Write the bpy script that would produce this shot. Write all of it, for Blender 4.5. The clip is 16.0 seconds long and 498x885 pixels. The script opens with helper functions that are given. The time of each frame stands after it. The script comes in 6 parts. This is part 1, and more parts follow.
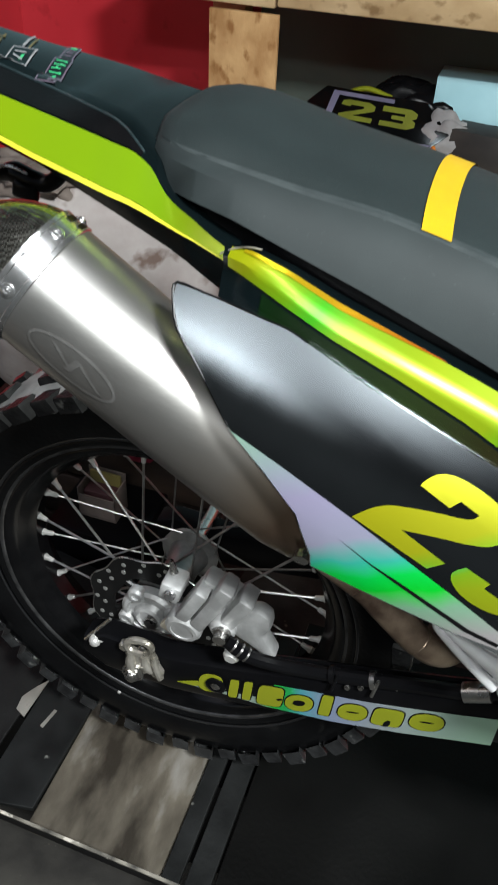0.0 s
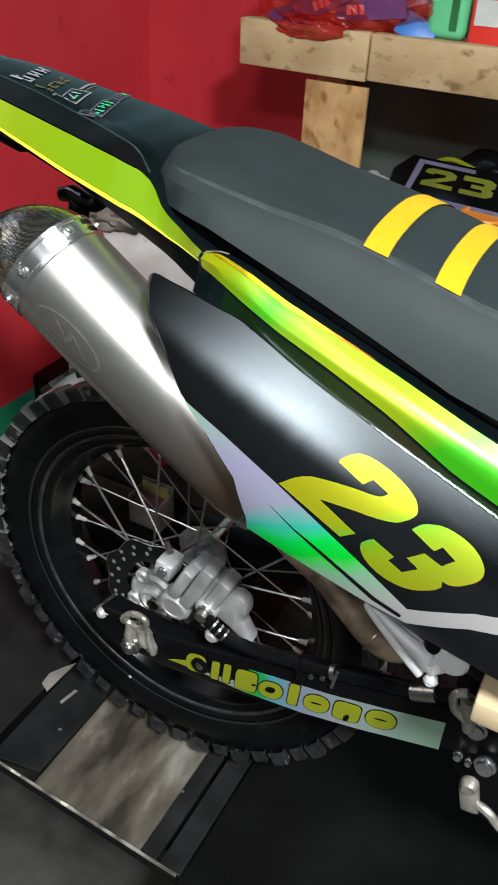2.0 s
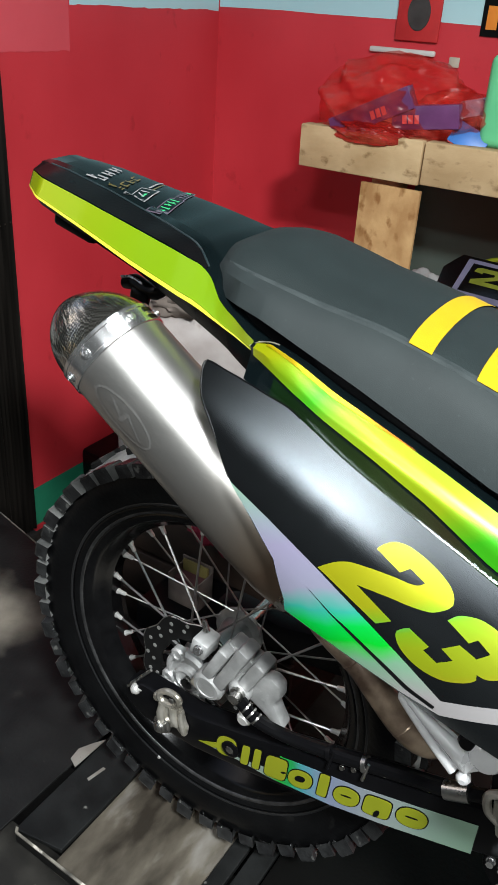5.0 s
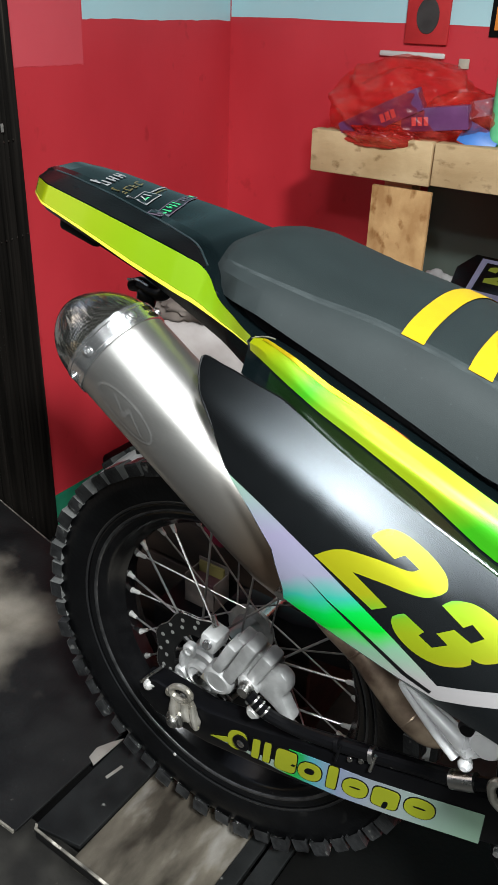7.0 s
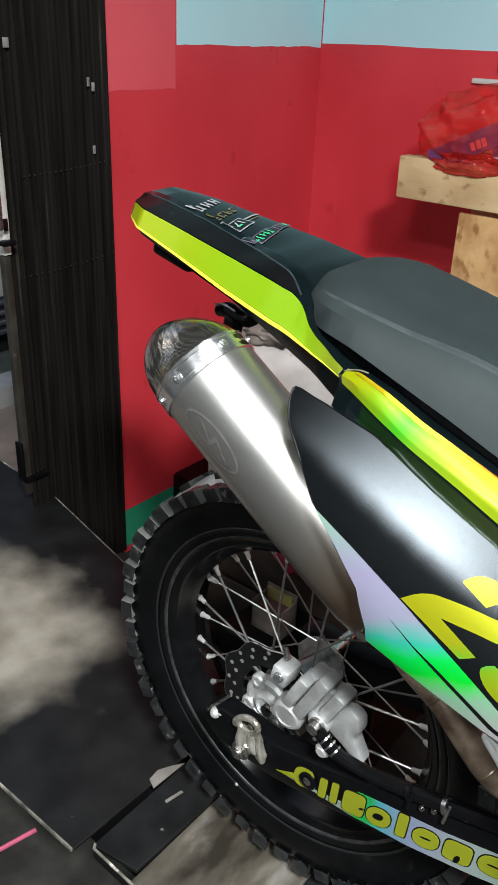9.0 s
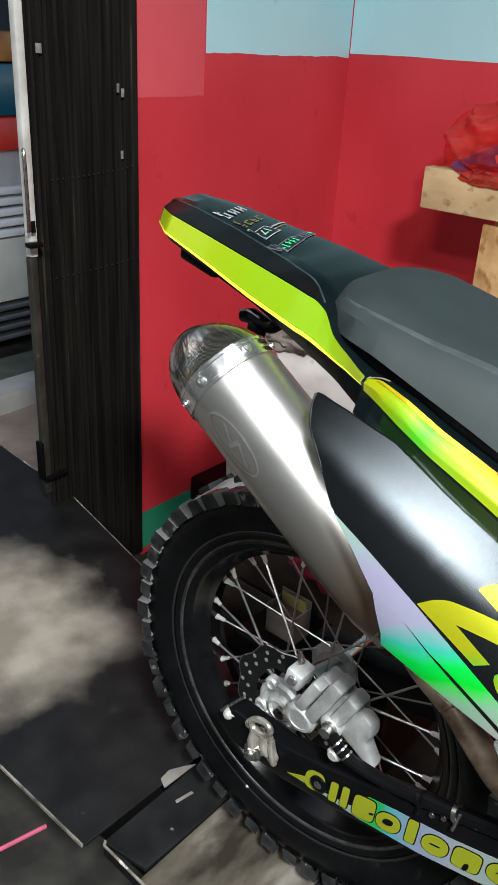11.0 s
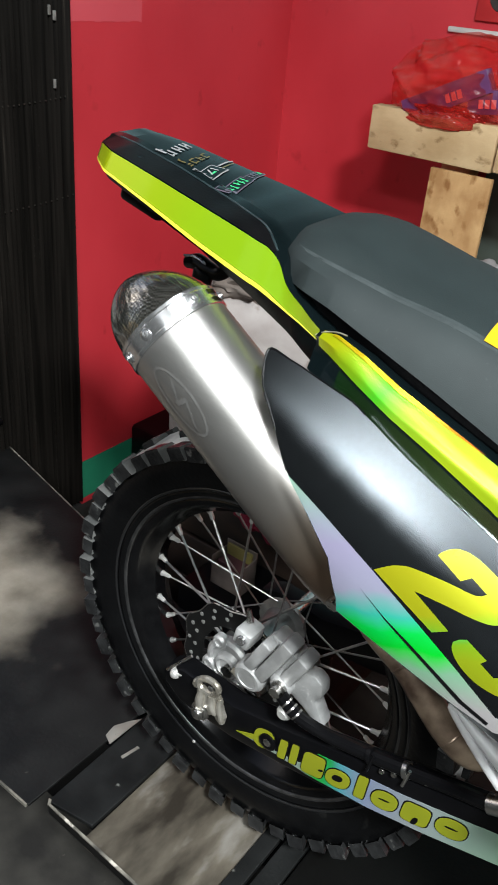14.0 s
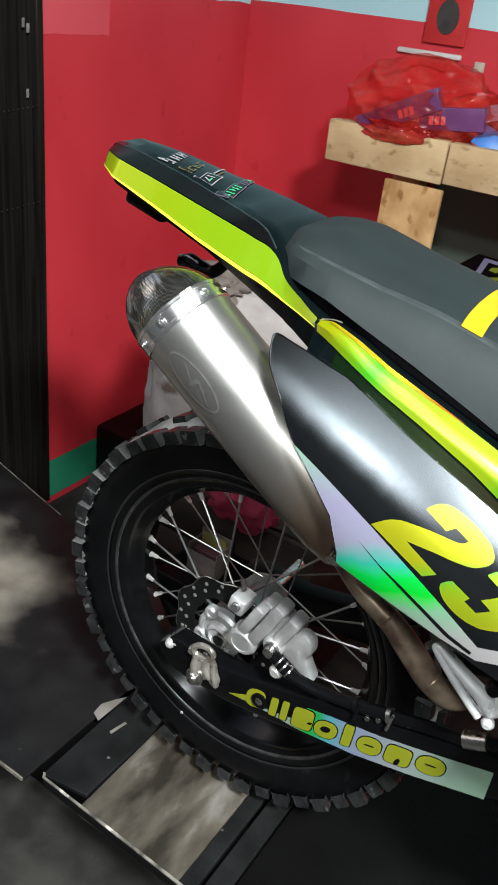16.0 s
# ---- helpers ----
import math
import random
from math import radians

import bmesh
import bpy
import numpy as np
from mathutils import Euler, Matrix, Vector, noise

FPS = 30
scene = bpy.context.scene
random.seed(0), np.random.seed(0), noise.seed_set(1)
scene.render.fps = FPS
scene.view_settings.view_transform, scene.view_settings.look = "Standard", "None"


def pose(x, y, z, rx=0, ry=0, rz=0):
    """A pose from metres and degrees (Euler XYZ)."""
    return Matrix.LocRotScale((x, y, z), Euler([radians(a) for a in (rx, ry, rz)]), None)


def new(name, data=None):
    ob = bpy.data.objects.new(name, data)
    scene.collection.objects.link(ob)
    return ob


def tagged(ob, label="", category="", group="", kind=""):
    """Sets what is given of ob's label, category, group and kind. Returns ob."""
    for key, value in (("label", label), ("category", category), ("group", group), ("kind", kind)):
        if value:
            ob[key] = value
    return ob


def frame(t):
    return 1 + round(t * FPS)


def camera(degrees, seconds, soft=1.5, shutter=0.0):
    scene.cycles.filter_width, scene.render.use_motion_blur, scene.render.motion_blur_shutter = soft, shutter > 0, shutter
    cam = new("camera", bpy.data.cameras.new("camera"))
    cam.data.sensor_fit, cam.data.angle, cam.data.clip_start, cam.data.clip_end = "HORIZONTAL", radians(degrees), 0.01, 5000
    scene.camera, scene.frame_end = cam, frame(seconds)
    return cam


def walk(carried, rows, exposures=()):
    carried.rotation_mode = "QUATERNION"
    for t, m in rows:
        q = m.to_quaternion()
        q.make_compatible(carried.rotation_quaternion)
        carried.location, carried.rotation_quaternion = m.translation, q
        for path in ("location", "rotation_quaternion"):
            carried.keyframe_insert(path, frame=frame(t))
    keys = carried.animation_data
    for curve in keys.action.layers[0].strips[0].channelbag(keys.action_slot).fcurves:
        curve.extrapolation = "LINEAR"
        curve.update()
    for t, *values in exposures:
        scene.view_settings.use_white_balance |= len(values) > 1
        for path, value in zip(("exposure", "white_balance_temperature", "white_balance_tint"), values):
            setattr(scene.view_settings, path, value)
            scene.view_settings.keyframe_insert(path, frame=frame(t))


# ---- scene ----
cam = camera(34.025, 16.0, soft=1.15, shutter=0.4)
# seconds, x, y, z, tilt, roll, yaw
ROWS = [
    (0.0, 0.2521, -0.6157, 1.0670, 51.378, -2.370, 19.005),
    (0.5, 0.2812, -0.6268, 1.0933, 53.162, -1.741, 19.856),
    (1.0, 0.3215, -0.6557, 1.0796, 53.674, -2.025, 21.619),
    (1.5, 0.3675, -0.6751, 1.0736, 54.520, -2.213, 24.901),
    (2.0, 0.4112, -0.6736, 1.0721, 55.649, -2.521, 29.012),
    (2.5, 0.4076, -0.6840, 1.0793, 57.291, -2.813, 31.887),
    (3.0, 0.3997, -0.6789, 1.0829, 58.954, -3.432, 32.400),
    (3.5, 0.4057, -0.6859, 1.0837, 60.192, -3.727, 32.727),
    (4.0, 0.4050, -0.6916, 1.0868, 60.979, -3.825, 32.855),
    (6.5, 0.4510, -0.6905, 1.0782, 61.785, -2.065, 33.747),
    (7.0, 0.4516, -0.6940, 1.0796, 61.897, -1.700, 34.314),
    (7.5, 0.4542, -0.6902, 1.0771, 62.149, -1.622, 34.945),
    (8.0, 0.4536, -0.6933, 1.0807, 62.348, -1.781, 36.012),
    (8.5, 0.4341, -0.6931, 1.0827, 62.595, -2.084, 37.801),
    (9.0, 0.4266, -0.6935, 1.0831, 63.111, -2.022, 39.596),
    (11.5, 0.4306, -0.7064, 1.0866, 63.470, -2.877, 41.327),
    (12.0, 0.4279, -0.7002, 1.0854, 63.107, -3.014, 41.293),
    (12.5, 0.4205, -0.7000, 1.0845, 62.376, -3.163, 41.337),
    (13.0, 0.4131, -0.6958, 1.0778, 61.235, -3.625, 40.594),
    (13.5, 0.4005, -0.6853, 1.0769, 60.347, -4.275, 39.188),
    (14.0, 0.3978, -0.6785, 1.0793, 59.687, -4.696, 37.506),
    (14.5, 0.3868, -0.6546, 1.0735, 59.342, -5.372, 36.218),
    (15.0, 0.3879, -0.6606, 1.0817, 59.194, -5.736, 36.469),
    (15.5, 0.4061, -0.7096, 1.0835, 59.635, -5.918, 36.317),
    (16.0, 0.4025, -0.7871, 1.0897, 60.694, -6.188, 33.637),
]
walk(cam, [(t, pose(x, y, z, a, b, c)) for t, x, y, z, a, b, c in ROWS], [(0.0, -0.30), (1.6, -0.30), (2.5, -0.20), (4.0, -0.15), (7.0, -0.11), (9.0, 0.0), (12.5, 0.06), (14.5, -0.06), (16.0, 0.02)])

# ---------------------------------------------------------------- light
world = bpy.data.worlds.new("world")
scene.world = world
world.use_nodes = True
wn = world.node_tree.nodes
sky = wn.new("ShaderNodeTexSky")
sky.sky_type = "NISHITA"
sky.sun_disc = False
sky.sun_elevation = radians(32)
sky.sun_rotation = radians(250)
world.node_tree.links.new(sky.outputs[0], wn["Background"].inputs[0])
wn["Background"].inputs[1].default_value = 0.15
scene.view_settings.exposure = 0.0


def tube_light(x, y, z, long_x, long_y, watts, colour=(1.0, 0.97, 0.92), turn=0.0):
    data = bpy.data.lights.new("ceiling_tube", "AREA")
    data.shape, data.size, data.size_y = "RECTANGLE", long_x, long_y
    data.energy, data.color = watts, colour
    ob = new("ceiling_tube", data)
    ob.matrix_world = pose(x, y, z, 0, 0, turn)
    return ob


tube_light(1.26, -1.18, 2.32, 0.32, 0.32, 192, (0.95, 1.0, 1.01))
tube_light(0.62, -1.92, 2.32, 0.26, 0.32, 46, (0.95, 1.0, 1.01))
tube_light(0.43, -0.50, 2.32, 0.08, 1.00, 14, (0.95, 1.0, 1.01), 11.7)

# ---------------------------------------------------------------- materials
def link(m, a, b):
    m.node_tree.links.new(a, b)


def plain(name, c, rough=0.5, metal=0.0, c2=None, scale=12.0, detail=6.0, low=0.35, high=0.7, bump=0.0, bump_scale=90.0,
          rough_var=0.0, stretch=(1, 1, 1), coat=0.0, spec=0.5, spots=None, spot_scale=40.0, spot_at=0.68, spot_soft=0.06):
    """A procedural surface: two colours mixed by noise, specks or stains of a third, fine relief and uneven gloss."""
    m = bpy.data.materials.new(name)
    m.use_nodes = True
    n = m.node_tree.nodes
    b = n["Principled BSDF"]
    b.inputs["Roughness"].default_value, b.inputs["Metallic"].default_value = rough, metal
    b.inputs["Coat Weight"].default_value, b.inputs["Specular IOR Level"].default_value = coat, spec
    b.inputs["Coat Roughness"].default_value = 0.08
    co = n.new("ShaderNodeTexCoord")
    mp = n.new("ShaderNodeMapping")
    mp.inputs["Scale"].default_value = stretch
    link(m, co.outputs["Object"], mp.inputs["Vector"])
    c2 = c2 or tuple(v * 0.72 for v in c)
    tex = n.new("ShaderNodeTexNoise")
    tex.inputs["Scale"].default_value, tex.inputs["Detail"].default_value = scale, detail
    link(m, mp.outputs[0], tex.inputs["Vector"])
    ramp = n.new("ShaderNodeValToRGB")
    e = ramp.color_ramp.elements
    e[0].position, e[1].position = low, high
    e[0].color, e[1].color = (*c2, 1), (*c, 1)
    link(m, tex.outputs["Fac"], ramp.inputs["Fac"])
    out = ramp.outputs["Color"]
    if spots:
        st = n.new("ShaderNodeTexNoise")
        st.inputs["Scale"].default_value, st.inputs["Detail"].default_value = spot_scale, 8.0
        link(m, mp.outputs[0], st.inputs["Vector"])
        sr = n.new("ShaderNodeValToRGB")
        sr.color_ramp.elements[0].position, sr.color_ramp.elements[1].position = spot_at, spot_at + spot_soft
        link(m, st.outputs["Fac"], sr.inputs["Fac"])
        mix = n.new("ShaderNodeMix")
        mix.data_type = "RGBA"
        link(m, sr.outputs["Color"], mix.inputs[0])
        link(m, out, mix.inputs[6])
        mix.inputs[7].default_value = (*spots, 1)
        out = mix.outputs[2]
    link(m, out, b.inputs["Base Color"])
    if rough_var:
        mr = n.new("ShaderNodeMapRange")
        mr.inputs[3].default_value, mr.inputs[4].default_value = max(rough - rough_var, 0.02), min(rough + rough_var, 1)
        link(m, tex.outputs["Fac"], mr.inputs[0])
        link(m, mr.outputs[0], b.inputs["Roughness"])
    if bump:
        bt = n.new("ShaderNodeTexNoise")
        bt.inputs["Scale"].default_value, bt.inputs["Detail"].default_value = bump_scale, 5.0
        link(m, mp.outputs[0], bt.inputs["Vector"])
        bp = n.new("ShaderNodeBump")
        bp.inputs["Strength"].default_value, bp.inputs["Distance"].default_value = bump, 0.002
        link(m, bt.outputs["Fac"], bp.inputs["Height"])
        link(m, bp.outputs[0], b.inputs["Normal"])
    return m


def foil(name, c, c2, rough=0.22, metal=0.6, film=420.0, spread=160.0, ior=1.6, scale=3.0):
    """Holographic film: a tinted mirror-like sheet under a thin layer of uneven thickness."""
    m = plain(name, c, rough, metal, c2, scale=8.0, rough_var=0.05)
    n = m.node_tree.nodes
    b = n["Principled BSDF"]
    tex = n.new("ShaderNodeTexNoise")
    tex.inputs["Scale"].default_value, tex.inputs["Detail"].default_value = scale, 1.0
    co = n.new("ShaderNodeTexCoord")
    link(m, co.outputs["Object"], tex.inputs["Vector"])
    mr = n.new("ShaderNodeMapRange")
    mr.inputs[3].default_value, mr.inputs[4].default_value = film - spread, film + spread
    link(m, tex.outputs["Fac"], mr.inputs[0])
    link(m, mr.outputs[0], b.inputs["Thin Film Thickness"])
    b.inputs["Thin Film IOR"].default_value = ior
    return m


M = {}
M["red_wall"] = plain("red_paint", (0.64, 0.043, 0.058), 0.45, c2=(0.53, 0.030, 0.042), scale=2.2, bump=0.25, bump_scale=25, rough_var=0.12, stretch=(1.3, 1.3, 0.9), spots=(0.42, 0.021, 0.029), spot_scale=17, spot_at=0.65, spot_soft=0.14)
M["pink_wall"] = plain("faded_red_paint", (0.68, 0.088, 0.110), 0.5, c2=(0.62, 0.070, 0.090), scale=3, bump=0.2, bump_scale=25)
M["blue_wall"] = plain("pale_blue_paint", (0.48, 0.73, 0.77), 0.55, c2=(0.42, 0.67, 0.72), scale=3, bump=0.2, bump_scale=25, spots=(0.25, 0.42, 0.45), spot_scale=14, spot_at=0.72)
M["green_wall"] = plain("green_paint", (0.03, 0.30, 0.16), 0.5, c2=(0.02, 0.22, 0.12), scale=4, bump=0.2)
M["grey_wall"] = plain("dark_plaster", (0.055, 0.058, 0.056), 0.8, c2=(0.035, 0.037, 0.036), scale=3, bump=0.3, bump_scale=30)
M["ceiling"] = plain("ceiling_board", (0.085, 0.088, 0.086), 0.8, scale=2)
M["concrete"] = plain("dark_concrete", (0.045, 0.042, 0.036), 0.75, c2=(0.014, 0.013, 0.012), scale=9, bump=0.5, spots=(0.14, 0.125, 0.10), spot_scale=34, spot_at=0.70, spec=0.25)
M["door"] = plain("sooty_black_metal", (0.0135, 0.0115, 0.0098), 0.5, c2=(0.0048, 0.0043, 0.0038), scale=60, stretch=(1, 1.6, 0.04), rough_var=0.12, spots=(0.040, 0.034, 0.027), spot_scale=60, spot_at=0.68, spec=0.3)
M["alu"] = plain("worn_aluminium", (0.50, 0.48, 0.43), 0.40, 0.7, c2=(0.30, 0.285, 0.25), scale=14, bump=0.1, rough_var=0.1, spots=(0.2, 0.18, 0.15), spot_scale=30, spot_at=0.66)
M["wood"] = plain("rough_pine", (0.60, 0.43, 0.24), 0.8, c2=(0.43, 0.285, 0.14), scale=9, stretch=(1.0, 1.5, 1.5), bump=0.5, bump_scale=60, spots=(0.23, 0.135, 0.055), spot_scale=24, spot_at=0.59, spot_soft=0.12)
M["wood_leg"] = plain("knotty_pine", (0.58, 0.36, 0.16), 0.8, c2=(0.36, 0.19, 0.07), scale=14, stretch=(1.4, 1.4, 1.0), bump=0.5, bump_scale=60, spots=(0.25, 0.11, 0.03), spot_scale=22, spot_at=0.56, spot_soft=0.12)
M["rubber"] = plain("tyre_rubber", (0.0045, 0.0047, 0.005), 0.34, c2=(0.003, 0.003, 0.0033), scale=30, bump=0.2, bump_scale=160, rough_var=0.12, spots=(0.010, 0.010, 0.0097), spot_scale=26, spot_at=0.66, spec=0.20)
M["black_plastic"] = plain("black_plastic", (0.005, 0.005, 0.0055), 0.30, c2=(0.003, 0.003, 0.0034), scale=30, rough_var=0.08, bump=0.06, bump_scale=300, spec=0.3)
M["tail_plastic"] = plain("dark_green_black_vinyl", (0.003, 0.0055, 0.0062), 0.16, c2=(0.002, 0.004, 0.0046), scale=10, rough_var=0.05, spec=0.36)
M["panel_black"] = plain("scuffed_black_plastic", (0.003, 0.0033, 0.0037), 0.22, c2=(0.0022, 0.0025, 0.0027), scale=20, spec=0.36)
M["seat"] = plain("grey_seat_cover", (0.0162, 0.0228, 0.0234), 0.68, c2=(0.0135, 0.0192, 0.0198), scale=25, bump=0.1, bump_scale=1500, spots=(0.028, 0.037, 0.038), spot_scale=300, spot_at=0.68, spec=0.35)
M["seat_top"] = plain("dark_grey_gripper_cover", (0.0125, 0.0190, 0.0194), 0.66, c2=(0.010, 0.0156, 0.0160), scale=25, bump=0.25, bump_scale=900, spec=0.32)
M["yellow_stripe"] = plain("yellow_vinyl", (0.53, 0.335, 0.006), 0.6, c2=(0.46, 0.29, 0.005), scale=30, bump=0.2, bump_scale=600, spec=0.3)
M["neon"] = foil("neon_yellow_green_foil", (0.285, 0.44, 0.008), (0.23, 0.39, 0.006), 0.20, 0.35, 480, 120, 1.5, 5)
M["neon_digit"] = foil("neon_yellow_number_foil", (0.72, 0.80, 0.02), (0.62, 0.72, 0.015), 0.26, 0.6, 480, 140, 1.5, 8)
M["silver_foil"] = foil("holographic_silver_foil", (0.62, 0.66, 0.66), (0.55, 0.60, 0.60), 0.24, 0.45, 620, 260, 1.7, 6)
def rainbow(m, axis, stops, start, length):
    """Base colours in bands along an axis, with a little drift; on holographic foils they paint in the shifting sheen.
    """
    n = m.node_tree.nodes
    co = n.new("ShaderNodeTexCoord")
    dot = n.new("ShaderNodeVectorMath")
    dot.operation = "DOT_PRODUCT"
    dot.inputs[1].default_value = axis
    link(m, co.outputs["Object"], dot.inputs[0])
    nz = n.new("ShaderNodeTexNoise")
    nz.inputs["Scale"].default_value, nz.inputs["Detail"].default_value = 22.0, 2.0
    link(m, co.outputs["Object"], nz.inputs["Vector"])
    mr = n.new("ShaderNodeMapRange")
    mr.inputs[1].default_value, mr.inputs[2].default_value = start, start + length
    link(m, dot.outputs["Value"], mr.inputs[0])
    ad = n.new("ShaderNodeMath")
    ad.operation = "MULTIPLY_ADD"
    link(m, nz.outputs["Fac"], ad.inputs[0])
    ad.inputs[1].default_value = 0.10
    link(m, mr.outputs[0], ad.inputs[2])
    ra = n.new("ShaderNodeValToRGB")
    e = ra.color_ramp.elements
    while len(e) < len(stops):
        e.new(0.5)
    for el, (p, c) in zip(e, stops):
        el.position, el.color = p, (*c, 1)
    link(m, ad.outputs[0], ra.inputs["Fac"])
    link(m, ra.outputs["Color"], n["Principled BSDF"].inputs["Base Color"])
    return m


M["dim_olive"] = plain("olive_print", (0.15, 0.165, 0.012), 0.4, c2=(0.10, 0.11, 0.008), scale=20)
M["lilac_foil"] = plain("lilac_grey_foil", (0.26, 0.24, 0.36), 0.3, 0.4, c2=(0.16, 0.15, 0.22), scale=12)
M["rivet"] = plain("dull_zinc_rivet", (0.045, 0.041, 0.035), 0.5, 0.4, scale=60)
M["tape"] = plain("grubby_tape", (0.26, 0.25, 0.235), 0.7, c2=(0.12, 0.115, 0.105), scale=60)
M["post_alu"] = plain("chalky_aluminium", (0.74, 0.73, 0.69), 0.55, 0.1, c2=(0.50, 0.48, 0.44), scale=14, bump=0.1, rough_var=0.1, spots=(0.25, 0.22, 0.18), spot_scale=30, spot_at=0.68)
M["spoke"] = plain("dull_steel_spoke", (0.40, 0.395, 0.385), 0.38, 0.9, c2=(0.26, 0.255, 0.245), scale=80, rough_var=0.08)
M["shaded_post"] = plain("shaded_dark_aluminium", (0.055, 0.049, 0.040), 0.5, 0.4, c2=(0.022, 0.019, 0.015), scale=18, spots=(0.12, 0.11, 0.09), spot_scale=30, spot_at=0.66)
M["forged"] = plain("bright_forged_aluminium", (0.80, 0.80, 0.805), 0.28, 0.30, c2=(0.66, 0.66, 0.665), scale=30, rough_var=0.1, bump=0.08, bump_scale=200)
M["foil_edge"] = plain("neon_edge", (0.8, 0.75, 0.05), 0.3, scale=40)
M["titanium"] = plain("brushed_titanium", (0.36, 0.35, 0.337), 0.33, 0.9, c2=(0.345, 0.335, 0.32), scale=60, stretch=(0.2, 1, 1), rough_var=0.05, bump=0.03, bump_scale=500, spec=0.3)
M["polished"] = plain("polished_aluminium", (0.66, 0.66, 0.665), 0.22, 0.95, c2=(0.50, 0.50, 0.505), scale=40, rough_var=0.1)
M["cast_alu"] = plain("cast_aluminium", (0.56, 0.56, 0.555), 0.46, 0.5, c2=(0.34, 0.34, 0.335), scale=38, bump=0.25, bump_scale=260, rough_var=0.1)
M["steel"] = plain("bright_steel", (0.60, 0.59, 0.57), 0.28, 1.0, c2=(0.45, 0.44, 0.42), scale=80, rough_var=0.08)
M["nipple"] = plain("zinc_nipple", (0.80, 0.79, 0.76), 0.35, 0.6, scale=80)
M["old_steel"] = plain("heat_tinted_pipe", (0.46, 0.35, 0.25), 0.36, 0.5, c2=(0.12, 0.078, 0.056), scale=30, rough_var=0.15, bump=0.1, spots=(0.42, 0.34, 0.27), spot_scale=20, spot_at=0.67)
M["rim"] = plain("black_rim", (0.007, 0.007, 0.0075), 0.20, 0.3, c2=(0.004, 0.004, 0.0045), scale=40, rough_var=0.06, spec=0.28, spots=(0.03, 0.03, 0.03), spot_scale=70, spot_at=0.72)
M["disc"] = plain("black_brake_disc", (0.010, 0.010, 0.010), 0.34, 0.2, scale=60, rough_var=0.1, spec=0.3)
M["hole"] = plain("bright_drilled_hole", (0.75, 0.75, 0.72), 0.3, 0.8, scale=60)
M["ivory"] = plain("ivory_plastic", (0.55, 0.50, 0.40), 0.5, scale=30)
M["black_satin"] = plain("black_satin_paint", (0.004, 0.004, 0.0045), 0.36, c2=(0.0025, 0.0025, 0.003), scale=25, rough_var=0.1, spec=0.28)
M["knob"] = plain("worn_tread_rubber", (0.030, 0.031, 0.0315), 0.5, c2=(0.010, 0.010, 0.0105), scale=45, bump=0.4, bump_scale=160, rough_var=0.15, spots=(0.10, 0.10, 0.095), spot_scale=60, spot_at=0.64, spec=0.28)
M["pale_block"] = plain("pale_block_side", (0.105, 0.106, 0.101), 0.8, c2=(0.034, 0.035, 0.034), scale=30, low=0.34, high=0.70, bump=0.4, bump_scale=160)
M["tread_dust"] = plain("dusty_tread_floor", (0.66, 0.66, 0.63), 0.8, c2=(0.30, 0.30, 0.285), scale=24, bump=0.4, bump_scale=120)
# silver, arm, digit and cover foils: diffraction sheen fixed in their base colours
rainbow(M["silver_foil"], (0.35, 0, -0.94), [(0.0, (0.245, 0.408, 0.299)), (0.28, (0.313, 0.286, 0.422)), (0.46, (0.313, 0.313, 0.422)), (0.55, (0.041, 0.449, 0.34)), (0.62, (0.0, 0.612, 0.068)), (0.68, (0.0, 0.578, 0.027)), (0.76, (0.204, 0.408, 0.258)), (0.9, (0.34, 0.326, 0.326))], -0.74, 0.20)
M["arm_foil"] = foil("pale_holographic_foil", (0.60, 0.66, 0.62), (0.50, 0.58, 0.54), 0.26, 0.6, 500, 200, 1.6, 6)
rainbow(M["arm_foil"], (1, 0, 0), [(0.0, (0.42, 0.50, 0.42)), (0.37, (0.42, 0.54, 0.46)), (0.42, (0.03, 0.60, 0.06)), (0.47, (0.03, 0.58, 0.15)), (0.52, (0.14, 0.56, 0.66)), (0.60, (0.38, 0.46, 0.66)), (0.75, (0.46, 0.52, 0.54)), (1.0, (0.38, 0.58, 0.44))], -0.29, 0.35)
M["letter_olive"] = foil("olive_yellow_letter_foil", (0.32, 0.34, 0.018), (0.25, 0.28, 0.015), 0.3, 0.3, 480, 120, 1.5, 8)
rainbow(M["neon_digit"], (0.35, 0, -0.94), [(0.0, (0.34, 0.38, 0.009)), (0.34, (0.39, 0.375, 0.009)), (0.53, (0.35, 0.36, 0.009)), (0.585, (0.22, 0.40, 0.015)), (0.61, (0.09, 0.45, 0.06)), (0.635, (0.20, 0.39, 0.012)), (0.70, (0.27, 0.345, 0.009)), (0.8, (0.27, 0.315, 0.009)), (0.9, (0.41, 0.25, 0.015))], -0.74, 0.20)
M["neon_cover"] = foil("neon_yellow_green_orange_foil", (0.42, 0.56, 0.01), (0.34, 0.50, 0.008), 0.30, 0.45, 480, 120, 1.5, 5)
rainbow(M["neon_cover"], (0.55, 0, -0.83), [(0.0, (0.30, 0.34, 0.004)), (0.14, (0.30, 0.33, 0.004)), (0.26, (0.15, 0.33, 0.006)), (0.34, (0.05, 0.36, 0.010)), (0.42, (0.17, 0.34, 0.010)), (0.62, (0.27, 0.36, 0.006)), (0.85, (0.24, 0.34, 0.006)), (1.0, (0.04, 0.36, 0.008))], -0.80, 0.22)


